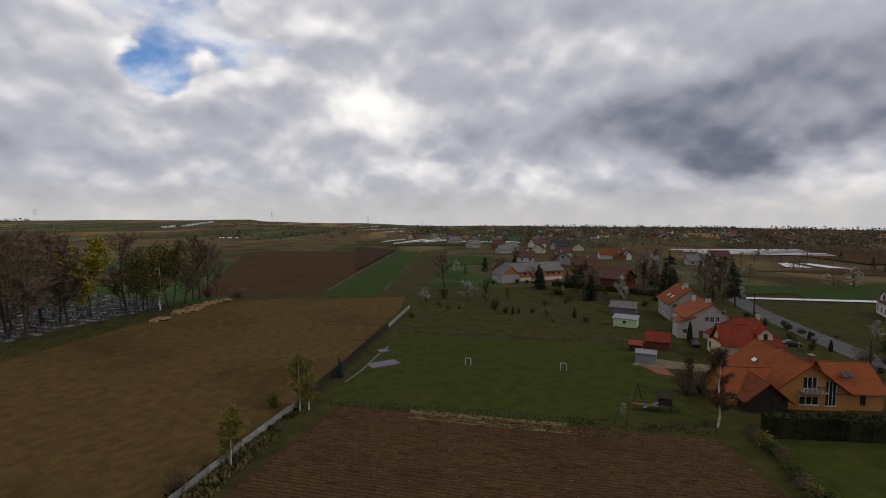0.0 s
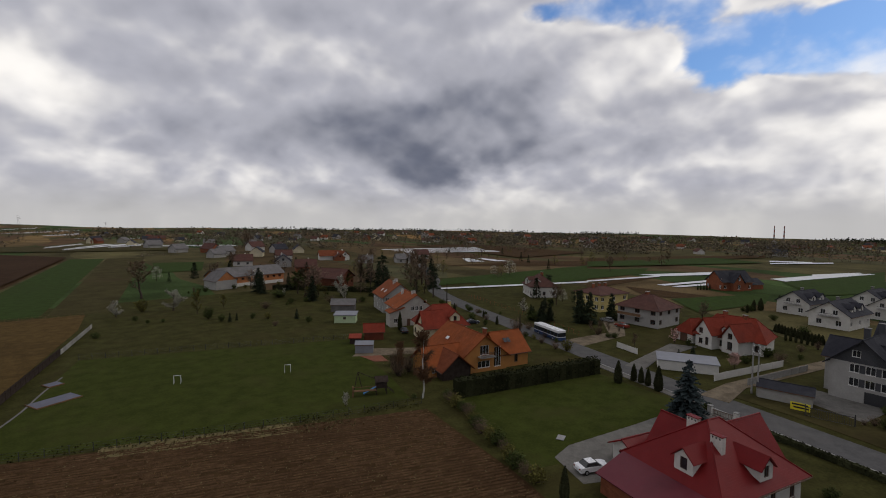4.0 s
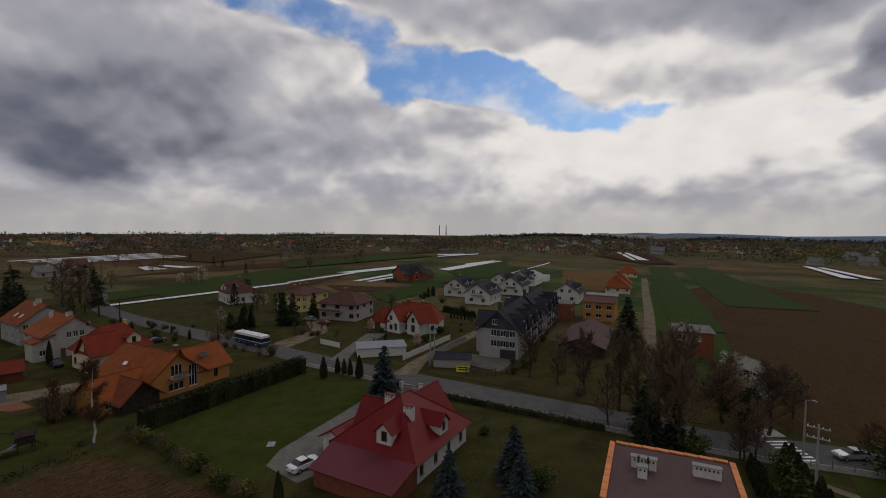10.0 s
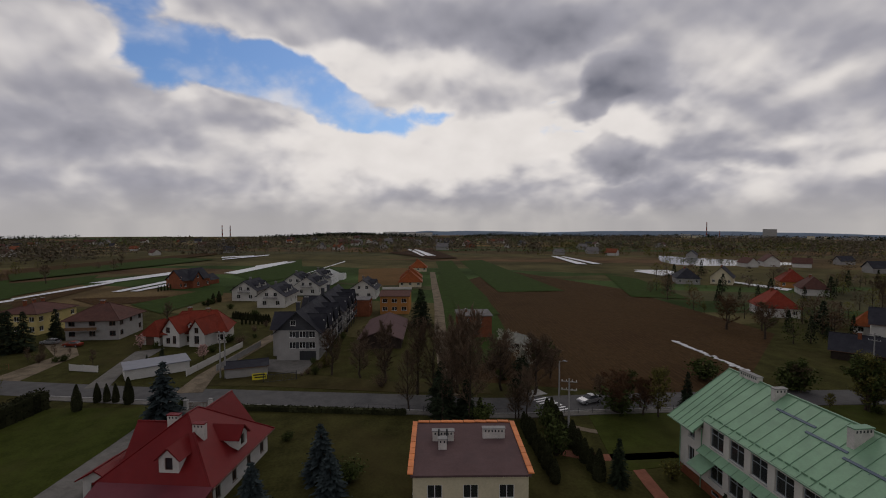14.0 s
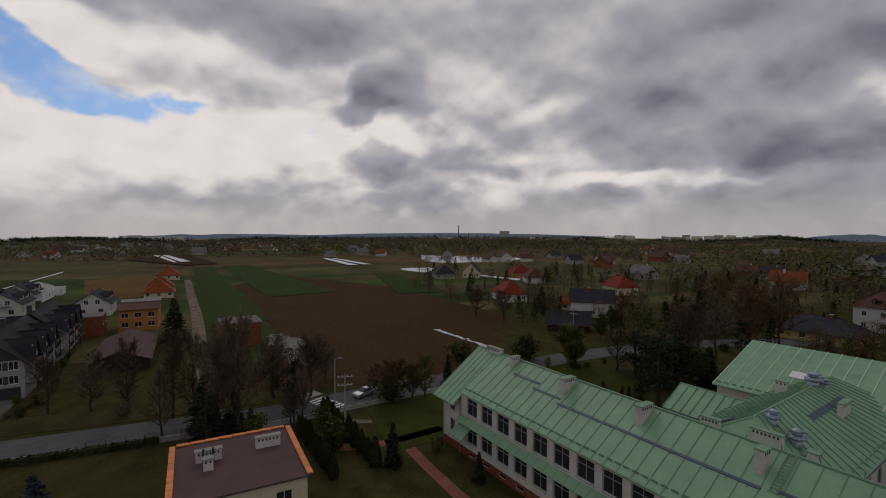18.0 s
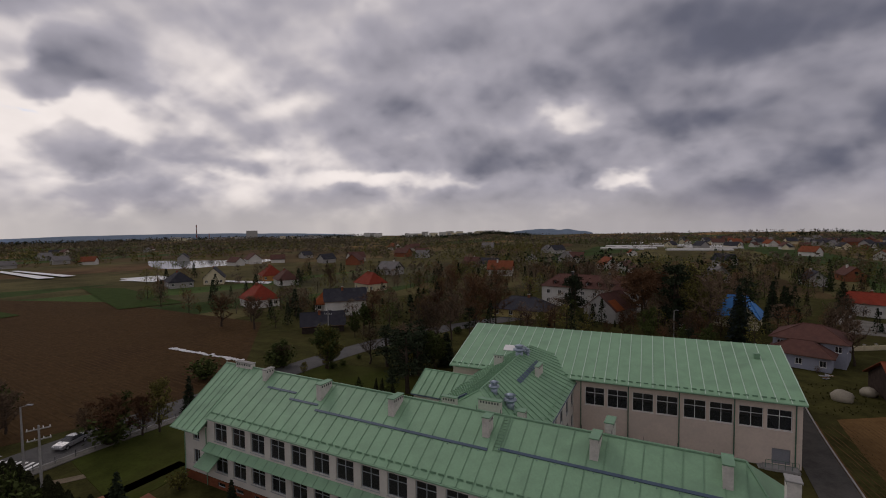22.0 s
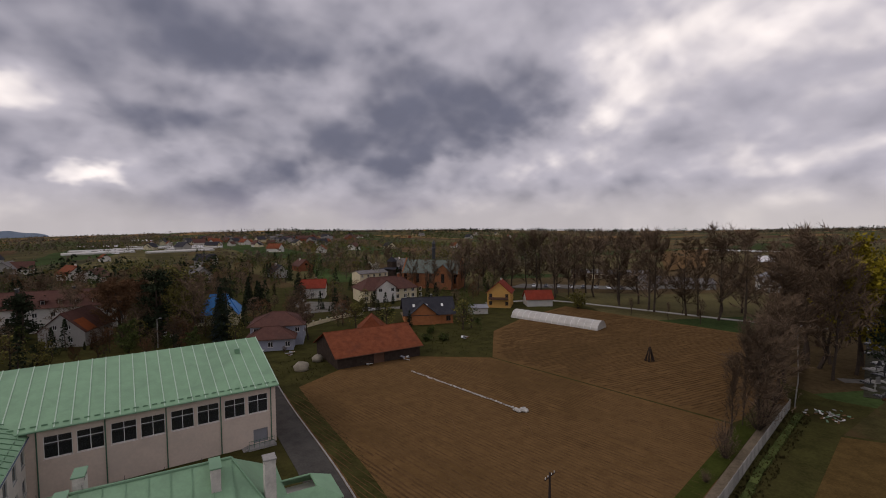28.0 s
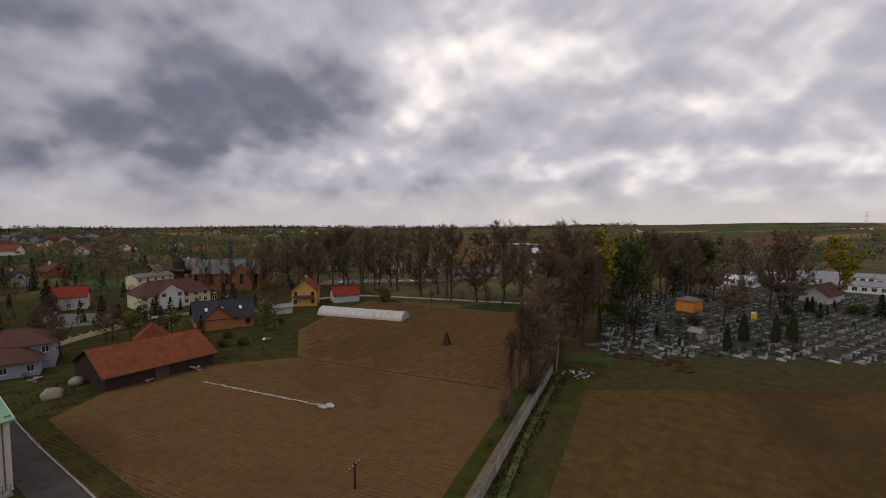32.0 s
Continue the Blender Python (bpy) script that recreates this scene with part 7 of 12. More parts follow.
    b.block(0, 0, 10, 8, 4.6, 7.6, RENDER_WHITE, TILE_RED, "gable", 0.5, wins={"b": row(10, 3, 1.1, 1.3, 1.0), "f": row(10, 3, 1.1, 1.3, 1.0), "l": row(8, 2, 1.1, 1.3, 2.6), "r": row(8, 2, 1.1, 1.3, 2.6)})
    b.chimney(1, 0.5, 8.3, 6, 0.6, 0.8, BRICK)
    b = Building("garages", -231.0, -149.0, 117.0, "long row of pale garages with brown doors and a flat roof", "garages")
    b.block(0, 0, 40, 7, 3.0, 3.8, RENDER_CREAM, FELT_GREY, "gable", 0.3, doors={"f": [(1.2 + i * 3.85, 2.6, 2.2) for i in range(10)], "b": [(1.2 + i * 3.85, 2.6, 2.2) for i in range(10)]})
    b = Building("long_grey_shed", -224.5, -109.0, 135.0, "long low grey shed with a fibre-cement roof", "shed")
    b.block(0, 0, 31, 8, 2.6, 4.4, RENDER_GREY, FELT_GREY, "gable", 0.4, wins={"f": row(31, 8, 1.2, 0.8, 1.2), "b": row(31, 8, 1.2, 0.8, 1.2)})
    b = Building("glazed_white_house", -249.0, -79.0, 95.0, "white house with a glazed upper storey and a grey roof")
    b.block(0, 0, 10, 9, 6.2, 8.6, RENDER_WHITE, SHEET_GREY, "hip", 0.5, wins={"f": row(10, 3, 2.0, 2.0, 3.6) + row(10, 2, 1.4, 1.4, 0.9), "b": row(10, 3, 2.0, 2.0, 3.6) + row(10, 2, 1.4, 1.4, 0.9)})
    # far side of the black field
    for name, x, y, t, ln, wd, ev, rd, wall, roof, words in (
        ("modern_white_house", 87, -147, 35, 14, 9, 5.6, 9.0, RENDER_WHITE, TILE_DARK, "white modern house with a dark mono-pitched roof"),
        ("orange_roofed_cottage", 97, -152, 35, 10, 8, 3.2, 6.5, RENDER_WHITE, TILE_ORANGE, "cottage with an orange tile roof"),
        ("old_timber_barn", 79, -121, 35, 12, 7, 2.6, 5.6, WOOD_DARK, TILE_DARK, "old dark timber barn with a sagging roof"),
        ("red_roofed_villa", 129, -152, -30, 13, 11, 3.6, 8.5, RENDER_WHITE, TILE_RED, "white villa with a bright red roof among trees"),
        ("dark_roofed_villa", 212, -188, -30, 14, 11, 3.5, 8.0, RENDER_GREY, TILE_DARK, "grey villa with a dark blue roof"),
        ("dark_gabled_house", 205, -205, -50, 12, 10, 4.0, 9.0, RENDER_CREAM, TILE_DARK, "cream gabled house with a dark roof"),
        ("orange_villa", 186, -228, -40, 13, 11, 3.5, 8.5, RENDER_ORANGE, TILE_RED, "orange villa with a red tile roof"),
        ("white_villa_far", 163, -212, -40, 14, 10, 3.5, 8.0, RENDER_WHITE, TILE_BROWN, "white villa with a red-brown roof"),
        ("yellow_villa", 108, -205, -30, 13, 10, 4.0, 8.5, RENDER_CREAM, TILE_RED, "cream villa with a red-brown roof"),
    ):
        b = Building(name, x, y, t, words)
        b.block(0, 0, ln, wd, ev, rd, wall, roof, "gable" if "gabled" in name or "modern" in name or "barn" in name else "hip", 0.6, wins={} if "barn" in name else {"b": row(ln, 3, 1.3, 1.4, 1.0), "l": row(wd, 2, 1.3, 1.4, 1.0), "r": row(wd, 2, 1.3, 1.4, 1.0), "f": row(ln, 3, 1.3, 1.4, 1.0)}, hip=0.35)
        b.chimney(1, 0.5, rd + 0.7, rd - 2, 0.7, 0.9, BRICK)


red_house()
flat_house()
orange_house()
villa_two()
row_houses()
across_road()
west_side()


# ---- fields farther off ----
plot("crop_fleece", [(414.0, 370.0), (409.5, 360.4), (297.5, 391.6), (299.0, 399.0)], FLEECE, "strip of white crop fleece laid over a field", 0.850, "field", 45)
plot("crop_fleece", [(402.8, 353.4), (399.7, 346.7), (300.9, 378.6), (302.0, 383.9)], FLEECE, "strip of white crop fleece laid over a field", 0.850, "field", 45)
plot("crop_fleece", [(393.2, 339.9), (390.2, 333.3), (294.5, 368.7), (295.5, 373.9)], FLEECE, "strip of white crop fleece laid over a field", 0.850, "field", 45)
plot("crop_fleece", [(390.8, 323.8), (387.7, 317.1), (297.3, 355.3), (298.4, 360.6)], FLEECE, "strip of white crop fleece laid over a field", 0.850, "field", 45)
plot("crop_fleece", [(381.4, 310.5), (378.4, 303.8), (291.2, 345.7), (292.2, 350.8)], FLEECE, "strip of white crop fleece laid over a field", 0.850, "field", 45)
plot("crop_fleece", [(287.0, 270.0), (293.9, 267.7), (280.2, 239.1), (268.0, 246.0)], FLEECE, "strip of white crop fleece laid over a field", 0.354, "field", 45)
plot("crop_fleece", [(298.0, 265.3), (304.3, 263.2), (299.0, 230.4), (288.5, 236.3)], FLEECE, "strip of white crop fleece laid over a field", 0.354, "field", 45)
plot("crop_fleece", [(150, 154), (153, 157), (231, 125), (226, 122)], FLEECE, "strip of white crop fleece laid over a field", 0.358, "field", 45)
plot("crop_fleece", [(229, 124), (233, 127), (291, 111), (284, 108)], FLEECE, "strip of white crop fleece laid over a field", 0.362, "field", 45)
plot("crop_fleece", [(286, 121), (341, 96), (342, 81), (287, 109)], FLEECE, "strip of white crop fleece laid over a field", 0.366, "field", 45)
plot("crop_fleece", [(292.0, 83.0), (281.4, 80.4), (245.0, 90.7), (246.0, 95.0)], FLEECE, "strip of white crop fleece laid over a field", 0.370, "field", 45)
plot("crop_fleece", [(273.9, 78.9), (264.8, 76.6), (244.6, 83.8), (245.9, 87.5)], FLEECE, "strip of white crop fleece laid over a field", 0.370, "field", 45)
plot("crop_fleece", [(325, 62), (403, 37), (407, 24), (317, 53)], FLEECE, "strip of white crop fleece laid over a field", 0.374, "field", 45)
plot("crop_fleece", [(442, 85), (451, 87), (504, 53), (490, 52)], FLEECE, "strip of white crop fleece laid over a field", 0.878, "field", 45)
plot("crop_fleece", [(582, -101), (581, -106), (447, -95), (447, -92)], FLEECE, "strip of white crop fleece laid over a field", 0.882, "field", 45)
plot("crop_fleece", [(581, -108), (568, -112), (449, -106), (450, -98)], FLEECE, "strip of white crop fleece laid over a field", 0.886, "field", 45)
plot("crop_fleece", [(346.0, 46.0), (357.2, 47.6), (413.6, 25.0), (410.0, 22.0)], FLEECE, "strip of white crop fleece laid over a field", 0.390, "field", 45)
plot("crop_fleece", [(365.8, 48.1), (375.5, 49.6), (416.8, 30.5), (413.3, 28.0)], FLEECE, "strip of white crop fleece laid over a field", 0.390, "field", 45)
plot("crop_fleece", [(293, 15), (299, 14), (409, -18), (398, -17)], FLEECE, "strip of white crop fleece laid over a field", 0.394, "field", 45)
plot("crop_fleece", [(416.0, -212.0), (412.0, -215.6), (321.4, -195.3), (325.0, -188.0)], FLEECE, "strip of white crop fleece laid over a field", 0.898, "field", 45)
plot("crop_fleece", [(407.0, -217.4), (403.5, -220.7), (320.5, -207.0), (323.7, -200.8)], FLEECE, "strip of white crop fleece laid over a field", 0.898, "field", 45)
plot("crop_fleece", [(270, -198), (274, -211), (250, -217), (243, -198)], FLEECE, "strip of white crop fleece laid over a field", 0.402, "field", 45)
plot("crop_fleece", [(205, -210), (210, -215), (176, -217), (172, -209)], FLEECE, "strip of white crop fleece laid over a field", 0.406, "field", 45)
plot("crop_fleece", [(465, 90), (480, 93), (494, 66), (482, 64)], FLEECE, "strip of white crop fleece laid over a field", 0.910, "field", 45)
plot("crop_fleece", [(44.0, 591.0), (44.7, 598.9), (84.0, 668.9), (83.0, 660.0)], FLEECE, "strip of white crop fleece laid over a field", 0.914, "field", 45)
plot("crop_fleece", [(46.2, 605.9), (46.8, 612.9), (83.4, 678.7), (82.6, 670.9)], FLEECE, "strip of white crop fleece laid over a field", 0.914, "field", 45)
plot("crop_fleece", [(53.0, 548.0), (53.7, 553.6), (122.8, 649.6), (135.0, 645.0)], FLEECE, "strip of white crop fleece laid over a field", 0.918, "field", 45)
plot("crop_fleece", [(55.8, 559.9), (56.0, 564.8), (101.7, 651.8), (111.9, 647.7)], FLEECE, "strip of white crop fleece laid over a field", 0.918, "field", 45)
plot("crop_fleece", [(91.0, 568.0), (92.3, 574.4), (128.0, 605.2), (125.0, 597.0)], FLEECE, "strip of white crop fleece laid over a field", 0.922, "field", 45)
plot("crop_fleece", [(94.4, 580.2), (95.4, 585.1), (130.5, 616.0), (128.3, 609.8)], FLEECE, "strip of white crop fleece laid over a field", 0.922, "field", 45)
plot("crop_fleece", [(97.5, 591.0), (98.6, 596.0), (136.4, 629.8), (134.2, 623.6)], FLEECE, "strip of white crop fleece laid over a field", 0.922, "field", 45)
plot("crop_fleece", [(97.9, 599.3), (98.9, 604.2), (138.7, 640.2), (136.5, 634.1)], FLEECE, "strip of white crop fleece laid over a field", 0.922, "field", 45)
plot("crop_fleece", [(130.0, 575.0), (132.0, 583.9), (207.3, 541.6), (204.0, 533.0)], FLEECE, "strip of white crop fleece laid over a field", 0.926, "field", 45)
plot("crop_fleece", [(135.4, 588.4), (137.1, 596.2), (208.3, 556.8), (205.5, 549.2)], FLEECE, "strip of white crop fleece laid over a field", 0.926, "field", 45)
plot("crop_fleece", [(131.0, 1935.0), (130.5, 1922.6), (33.7, 1501.0), (34.0, 1512.0)], FLEECE, "strip of white crop fleece laid over a field", 1.630, "field", 45)
plot("crop_fleece", [(127.3, 1900.7), (127.0, 1892.1), (38.3, 1506.0), (38.5, 1513.7)], FLEECE, "strip of white crop fleece laid over a field", 1.630, "field", 45)
plot("crop_fleece", [(123.9, 1870.2), (123.5, 1861.6), (34.2, 1473.2), (34.4, 1480.9)], FLEECE, "strip of white crop fleece laid over a field", 1.630, "field", 45)
plot("crop_fleece", [(127.1, 1869.0), (126.7, 1860.4), (38.7, 1477.9), (38.9, 1485.6)], FLEECE, "strip of white crop fleece laid over a field", 1.630, "field", 45)
plot("crop_fleece", [(123.6, 1838.7), (123.3, 1830.1), (34.6, 1445.3), (34.8, 1452.9)], FLEECE, "strip of white crop fleece laid over a field", 1.630, "field", 45)
plot("crop_fleece", [(211.0, 1726.0), (208.9, 1702.6), (24.9, 1114.4), (25.0, 1121.0)], FLEECE, "strip of white crop fleece laid over a field", 1.634, "field", 45)
plot("crop_fleece", [(202.1, 1667.4), (200.6, 1651.5), (34.0, 1133.3), (34.1, 1138.5)], FLEECE, "strip of white crop fleece laid over a field", 1.634, "field", 45)
plot("crop_fleece", [(193.9, 1617.4), (192.5, 1601.7), (26.8, 1101.3), (26.9, 1106.1)], FLEECE, "strip of white crop fleece laid over a field", 1.634, "field", 45)
plot("crop_fleece", [(198.3, 1605.4), (196.8, 1589.3), (35.5, 1117.3), (35.7, 1122.7)], FLEECE, "strip of white crop fleece laid over a field", 1.634, "field", 45)
plot("crop_fleece", [(190.3, 1556.4), (188.9, 1540.6), (28.5, 1086.9), (28.6, 1091.8)], FLEECE, "strip of white crop fleece laid over a field", 1.634, "field", 45)
plot("crop_fleece", [(158.0, 1291.0), (156.7, 1276.2), (77.0, 1046.8), (77.0, 1051.0)], FLEECE, "strip of white crop fleece laid over a field", 1.638, "field", 45)
plot("crop_fleece", [(153.4, 1257.9), (152.5, 1247.8), (81.0, 1051.4), (81.0, 1054.7)], FLEECE, "strip of white crop fleece laid over a field", 1.638, "field", 45)
plot("crop_fleece", [(149.3, 1230.3), (148.4, 1220.4), (78.0, 1036.5), (78.0, 1039.6)], FLEECE, "strip of white crop fleece laid over a field", 1.638, "field", 45)
plot("crop_fleece", [(150.6, 1216.7), (149.6, 1206.5), (81.7, 1039.2), (81.8, 1042.7)], FLEECE, "strip of white crop fleece laid over a field", 1.638, "field", 45)
plot("crop_fleece", [(146.6, 1189.7), (145.7, 1179.7), (78.8, 1025.4), (78.9, 1028.6)], FLEECE, "strip of white crop fleece laid over a field", 1.638, "field", 45)
plot("crop_fleece", [(141.0, 991.0), (139.9, 979.8), (98.0, 840.5), (96.0, 848.0)], FLEECE, "strip of white crop fleece laid over a field", 1.550, "field", 45)
plot("crop_fleece", [(138.0, 968.1), (137.2, 959.0), (102.9, 836.1), (101.4, 842.3)], FLEECE, "strip of white crop fleece laid over a field", 1.550, "field", 45)
plot("crop_fleece", [(135.5, 947.6), (134.7, 938.6), (104.4, 819.5), (102.8, 825.7)], FLEECE, "strip of white crop fleece laid over a field", 1.550, "field", 45)
plot("crop_fleece", [(226.0, 1034.0), (223.6, 1023.2), (159.3, 897.3), (160.0, 905.0)], FLEECE, "strip of white crop fleece laid over a field", 1.554, "field", 45)
plot("crop_fleece", [(219.9, 1010.9), (218.3, 1003.4), (161.5, 892.0), (162.0, 897.4)], FLEECE, "strip of white crop fleece laid over a field", 1.554, "field", 45)
plot("crop_fleece", [(214.7, 991.3), (213.1, 983.9), (158.1, 875.6), (158.6, 881.0)], FLEECE, "strip of white crop fleece laid over a field", 1.554, "field", 45)
plot("crop_fleece", [(213.7, 979.9), (212.0, 972.4), (160.0, 869.7), (160.5, 875.2)], FLEECE, "strip of white crop fleece laid over a field", 1.554, "field", 45)
plot("crop_fleece", [(208.6, 960.5), (207.0, 953.1), (156.7, 853.7), (157.2, 859.1)], FLEECE, "strip of white crop fleece laid over a field", 1.554, "field", 45)
plot("crop_fleece", [(274.0, 877.0), (270.6, 865.9), (209.8, 807.7), (211.0, 814.0)], FLEECE, "strip of white crop fleece laid over a field", 1.558, "field", 45)
plot("crop_fleece", [(266.1, 855.3), (263.8, 847.7), (211.0, 800.7), (211.9, 805.3)], FLEECE, "strip of white crop fleece laid over a field", 1.558, "field", 45)
plot("crop_fleece", [(259.5, 837.4), (257.1, 829.9), (206.9, 789.0), (207.8, 793.5)], FLEECE, "strip of white crop fleece laid over a field", 1.558, "field", 45)
plot("crop_fleece", [(256.6, 822.7), (254.3, 815.0), (207.7, 781.2), (208.6, 785.8)], FLEECE, "strip of white crop fleece laid over a field", 1.558, "field", 45)
plot("crop_fleece", [(250.1, 805.1), (247.8, 797.5), (203.8, 770.0), (204.7, 774.5)], FLEECE, "strip of white crop fleece laid over a field", 1.558, "field", 45)
plot("crop_fleece", [(-457.0, 1318.0), (-457.5, 1333.8), (-397.2, 1178.8), (-399.0, 1174.0)], FLEECE, "strip of white crop fleece laid over a field", 1.562, "field", 45)
plot("crop_fleece", [(-456.2, 1342.2), (-456.5, 1353.0), (-397.6, 1194.8), (-398.8, 1191.1)], FLEECE, "strip of white crop fleece laid over a field", 1.562, "field", 45)
plot("crop_fleece", [(-455.1, 1360.7), (-455.3, 1371.3), (-392.4, 1195.6), (-393.7, 1192.2)], FLEECE, "strip of white crop fleece laid over a field", 1.562, "field", 45)
plot("crop_fleece", [(-458.6, 1392.0), (-458.9, 1403.0), (-393.3, 1213.6), (-394.5, 1209.8)], FLEECE, "strip of white crop fleece laid over a field", 1.562, "field", 45)
plot("crop_fleece", [(-457.3, 1409.8), (-457.6, 1420.5), (-387.9, 1213.3), (-389.1, 1209.8)], FLEECE, "strip of white crop fleece laid over a field", 1.562, "field", 45)
plot("crop_fleece", [(-508.0, 2014.0), (-500.1, 1987.2), (-408.2, 1308.0), (-413.0, 1317.0)], FLEECE, "strip of white crop fleece laid over a field", 1.566, "field", 45)
plot("crop_fleece", [(-491.1, 1946.7), (-485.6, 1928.3), (-405.5, 1328.0), (-408.9, 1334.9)], FLEECE, "strip of white crop fleece laid over a field", 1.566, "field", 45)
plot("crop_fleece", [(-476.9, 1889.0), (-471.5, 1871.0), (-394.9, 1288.9), (-398.2, 1295.3)], FLEECE, "strip of white crop fleece laid over a field", 1.566, "field", 45)
plot("crop_fleece", [(-468.5, 1875.5), (-463.0, 1857.0), (-391.6, 1305.7), (-395.1, 1312.7)], FLEECE, "strip of white crop fleece laid over a field", 1.566, "field", 45)
plot("crop_fleece", [(-454.5, 1819.0), (-449.0, 1800.8), (-381.3, 1268.3), (-384.7, 1274.9)], FLEECE, "strip of white crop fleece laid over a field", 1.566, "field", 45)
plot("crop_fleece", [(-189.0, 774.0), (-181.3, 772.9), (-171.4, 738.7), (-178.0, 740.0)], FLEECE, "strip of white crop fleece laid over a field", 0.870, "field", 45)
plot("crop_fleece", [(-175.7, 771.2), (-169.4, 770.3), (-161.8, 738.5), (-167.3, 739.5)], FLEECE, "strip of white crop fleece laid over a field", 0.870, "field", 45)
plot("crop_fleece", [(-163.8, 768.5), (-157.6, 767.6), (-151.5, 735.1), (-156.9, 736.2)], FLEECE, "strip of white crop fleece laid over a field", 0.870, "field", 45)
plot("crop_fleece", [(-1335.0, 221.0), (-1322.6, 228.8), (-1184.7, 213.3), (-1192.0, 207.0)], FLEECE, "strip of white crop fleece laid over a field", 1.574, "field", 45)
plot("crop_fleece", [(-1308.7, 234.7), (-1300.2, 240.1), (-1180.4, 223.8), (-1185.7, 219.4)], FLEECE, "strip of white crop fleece laid over a field", 1.574, "field", 45)
plot("crop_fleece", [(-1286.6, 245.9), (-1278.1, 251.3), (-1164.3, 232.8), (-1169.4, 228.4)], FLEECE, "strip of white crop fleece laid over a field", 1.574, "field", 45)
plot("crop_fleece", [(-1273.2, 258.5), (-1264.6, 263.9), (-1159.1, 243.6), (-1164.4, 239.1)], FLEECE, "strip of white crop fleece laid over a field", 1.574, "field", 45)
plot("crop_fleece", [(-1251.4, 269.6), (-1242.9, 275.0), (-1143.5, 252.4), (-1148.6, 247.9)], FLEECE, "strip of white crop fleece laid over a field", 1.574, "field", 45)
plot("crop_fleece", [(-1390.0, -183.0), (-1360.8, -176.4), (-1122.3, -140.2), (-1134.0, -143.0)], FLEECE, "strip of white crop fleece laid over a field", 1.578, "field", 45)
plot("crop_fleece", [(-1330.7, -170.1), (-1310.7, -165.5), (-1115.4, -137.6), (-1124.2, -139.7)], FLEECE, "strip of white crop fleece laid over a field", 1.578, "field", 45)
plot("crop_fleece", [(-1281.7, -159.5), (-1262.0, -155.0), (-1089.0, -132.1), (-1097.4, -134.1)], FLEECE, "strip of white crop fleece laid over a field", 1.578, "field", 45)
plot("crop_fleece", [(-1246.2, -150.7), (-1226.0, -146.1), (-1079.1, -128.8), (-1088.1, -130.9)], FLEECE, "strip of white crop fleece laid over a field", 1.578, "field", 45)
plot("crop_fleece", [(-1198.3, -140.3), (-1178.4, -135.9), (-1054.5, -123.8), (-1063.0, -125.8)], FLEECE, "strip of white crop fleece laid over a field", 1.578, "field", 45)
plot("crop_fleece", [(-449, -156), (-462, -147), (-402, -124), (-390, -132)], FLEECE, "strip of white crop fleece laid over a field", 0.882, "field", 45)
plot("crop_fleece", [(-536.0, -156.0), (-528.4, -153.7), (-512.4, -223.1), (-521.0, -229.0)], FLEECE, "strip of white crop fleece laid over a field", 0.886, "field", 45)
plot("crop_fleece", [(-523.1, -154.1), (-516.4, -152.0), (-500.3, -210.8), (-507.8, -215.8)], FLEECE, "strip of white crop fleece laid over a field", 0.886, "field", 45)
plot("crop_fleece", [(-1.0, -824.0), (-10.2, -826.8), (-13.3, -750.7), (-6.0, -754.0)], FLEECE, "strip of white crop fleece laid over a field", 1.590, "field", 45)
plot("crop_fleece", [(-17.3, -826.7), (-24.2, -828.7), (-24.3, -750.1), (-18.7, -752.4)], FLEECE, "strip of white crop fleece laid over a field", 1.590, "field", 45)
plot("crop_fleece", [(-31.2, -828.1), (-38.1, -830.0), (-35.3, -741.9), (-29.8, -744.4)], FLEECE, "strip of white crop fleece laid over a field", 1.590, "field", 45)
plot("crop_fleece", [(-45.2, -836.0), (-52.2, -838.1), (-46.6, -742.4), (-41.0, -744.6)], FLEECE, "strip of white crop fleece laid over a field", 1.590, "field", 45)
plot("crop_fleece", [(-6.0, -648.0), (-14.1, -644.5), (-14.0, -584.0), (-7.0, -591.0)], FLEECE, "strip of white crop fleece laid over a field", 0.894, "field", 45)
plot("crop_fleece", [(-19.8, -640.3), (-26.4, -637.3), (-24.8, -576.7), (-19.0, -582.3)], FLEECE, "strip of white crop fleece laid over a field", 0.894, "field", 45)
plot("crop_fleece", [(-32.0, -632.9), (-38.6, -629.8), (-35.4, -563.5), (-29.6, -569.3)], FLEECE, "strip of white crop fleece laid over a field", 0.894, "field", 45)
plot("crop_fleece", [(-120.0, -901.0), (-127.0, -893.6), (-115.8, -805.7), (-110.0, -814.0)], FLEECE, "strip of white crop fleece laid over a field", 1.598, "field", 45)
plot("crop_fleece", [(-132.4, -885.1), (-137.2, -879.9), (-125.3, -797.7), (-121.2, -803.4)], FLEECE, "strip of white crop fleece laid over a field", 1.598, "field", 45)
plot("crop_fleece", [(-142.5, -871.3), (-147.4, -866.1), (-133.6, -781.7), (-129.5, -787.4)], FLEECE, "strip of white crop fleece laid over a field", 1.598, "field", 45)
plot("crop_fleece", [(-153.7, -863.9), (-158.6, -858.7), (-143.3, -773.8), (-139.2, -779.6)], FLEECE, "strip of white crop fleece laid over a field", 1.598, "field", 45)
plot("crop_fleece", [(-163.8, -850.1), (-168.6, -844.9), (-151.5, -757.7), (-147.4, -763.5)], FLEECE, "strip of white crop fleece laid over a field", 1.598, "field", 45)
plot("crop_fleece", [(-141.0, -699.0), (-139.0, -688.9), (-53.6, -762.2), (-54.0, -771.0)], FLEECE, "strip of white crop fleece laid over a field", 0.902, "field", 45)
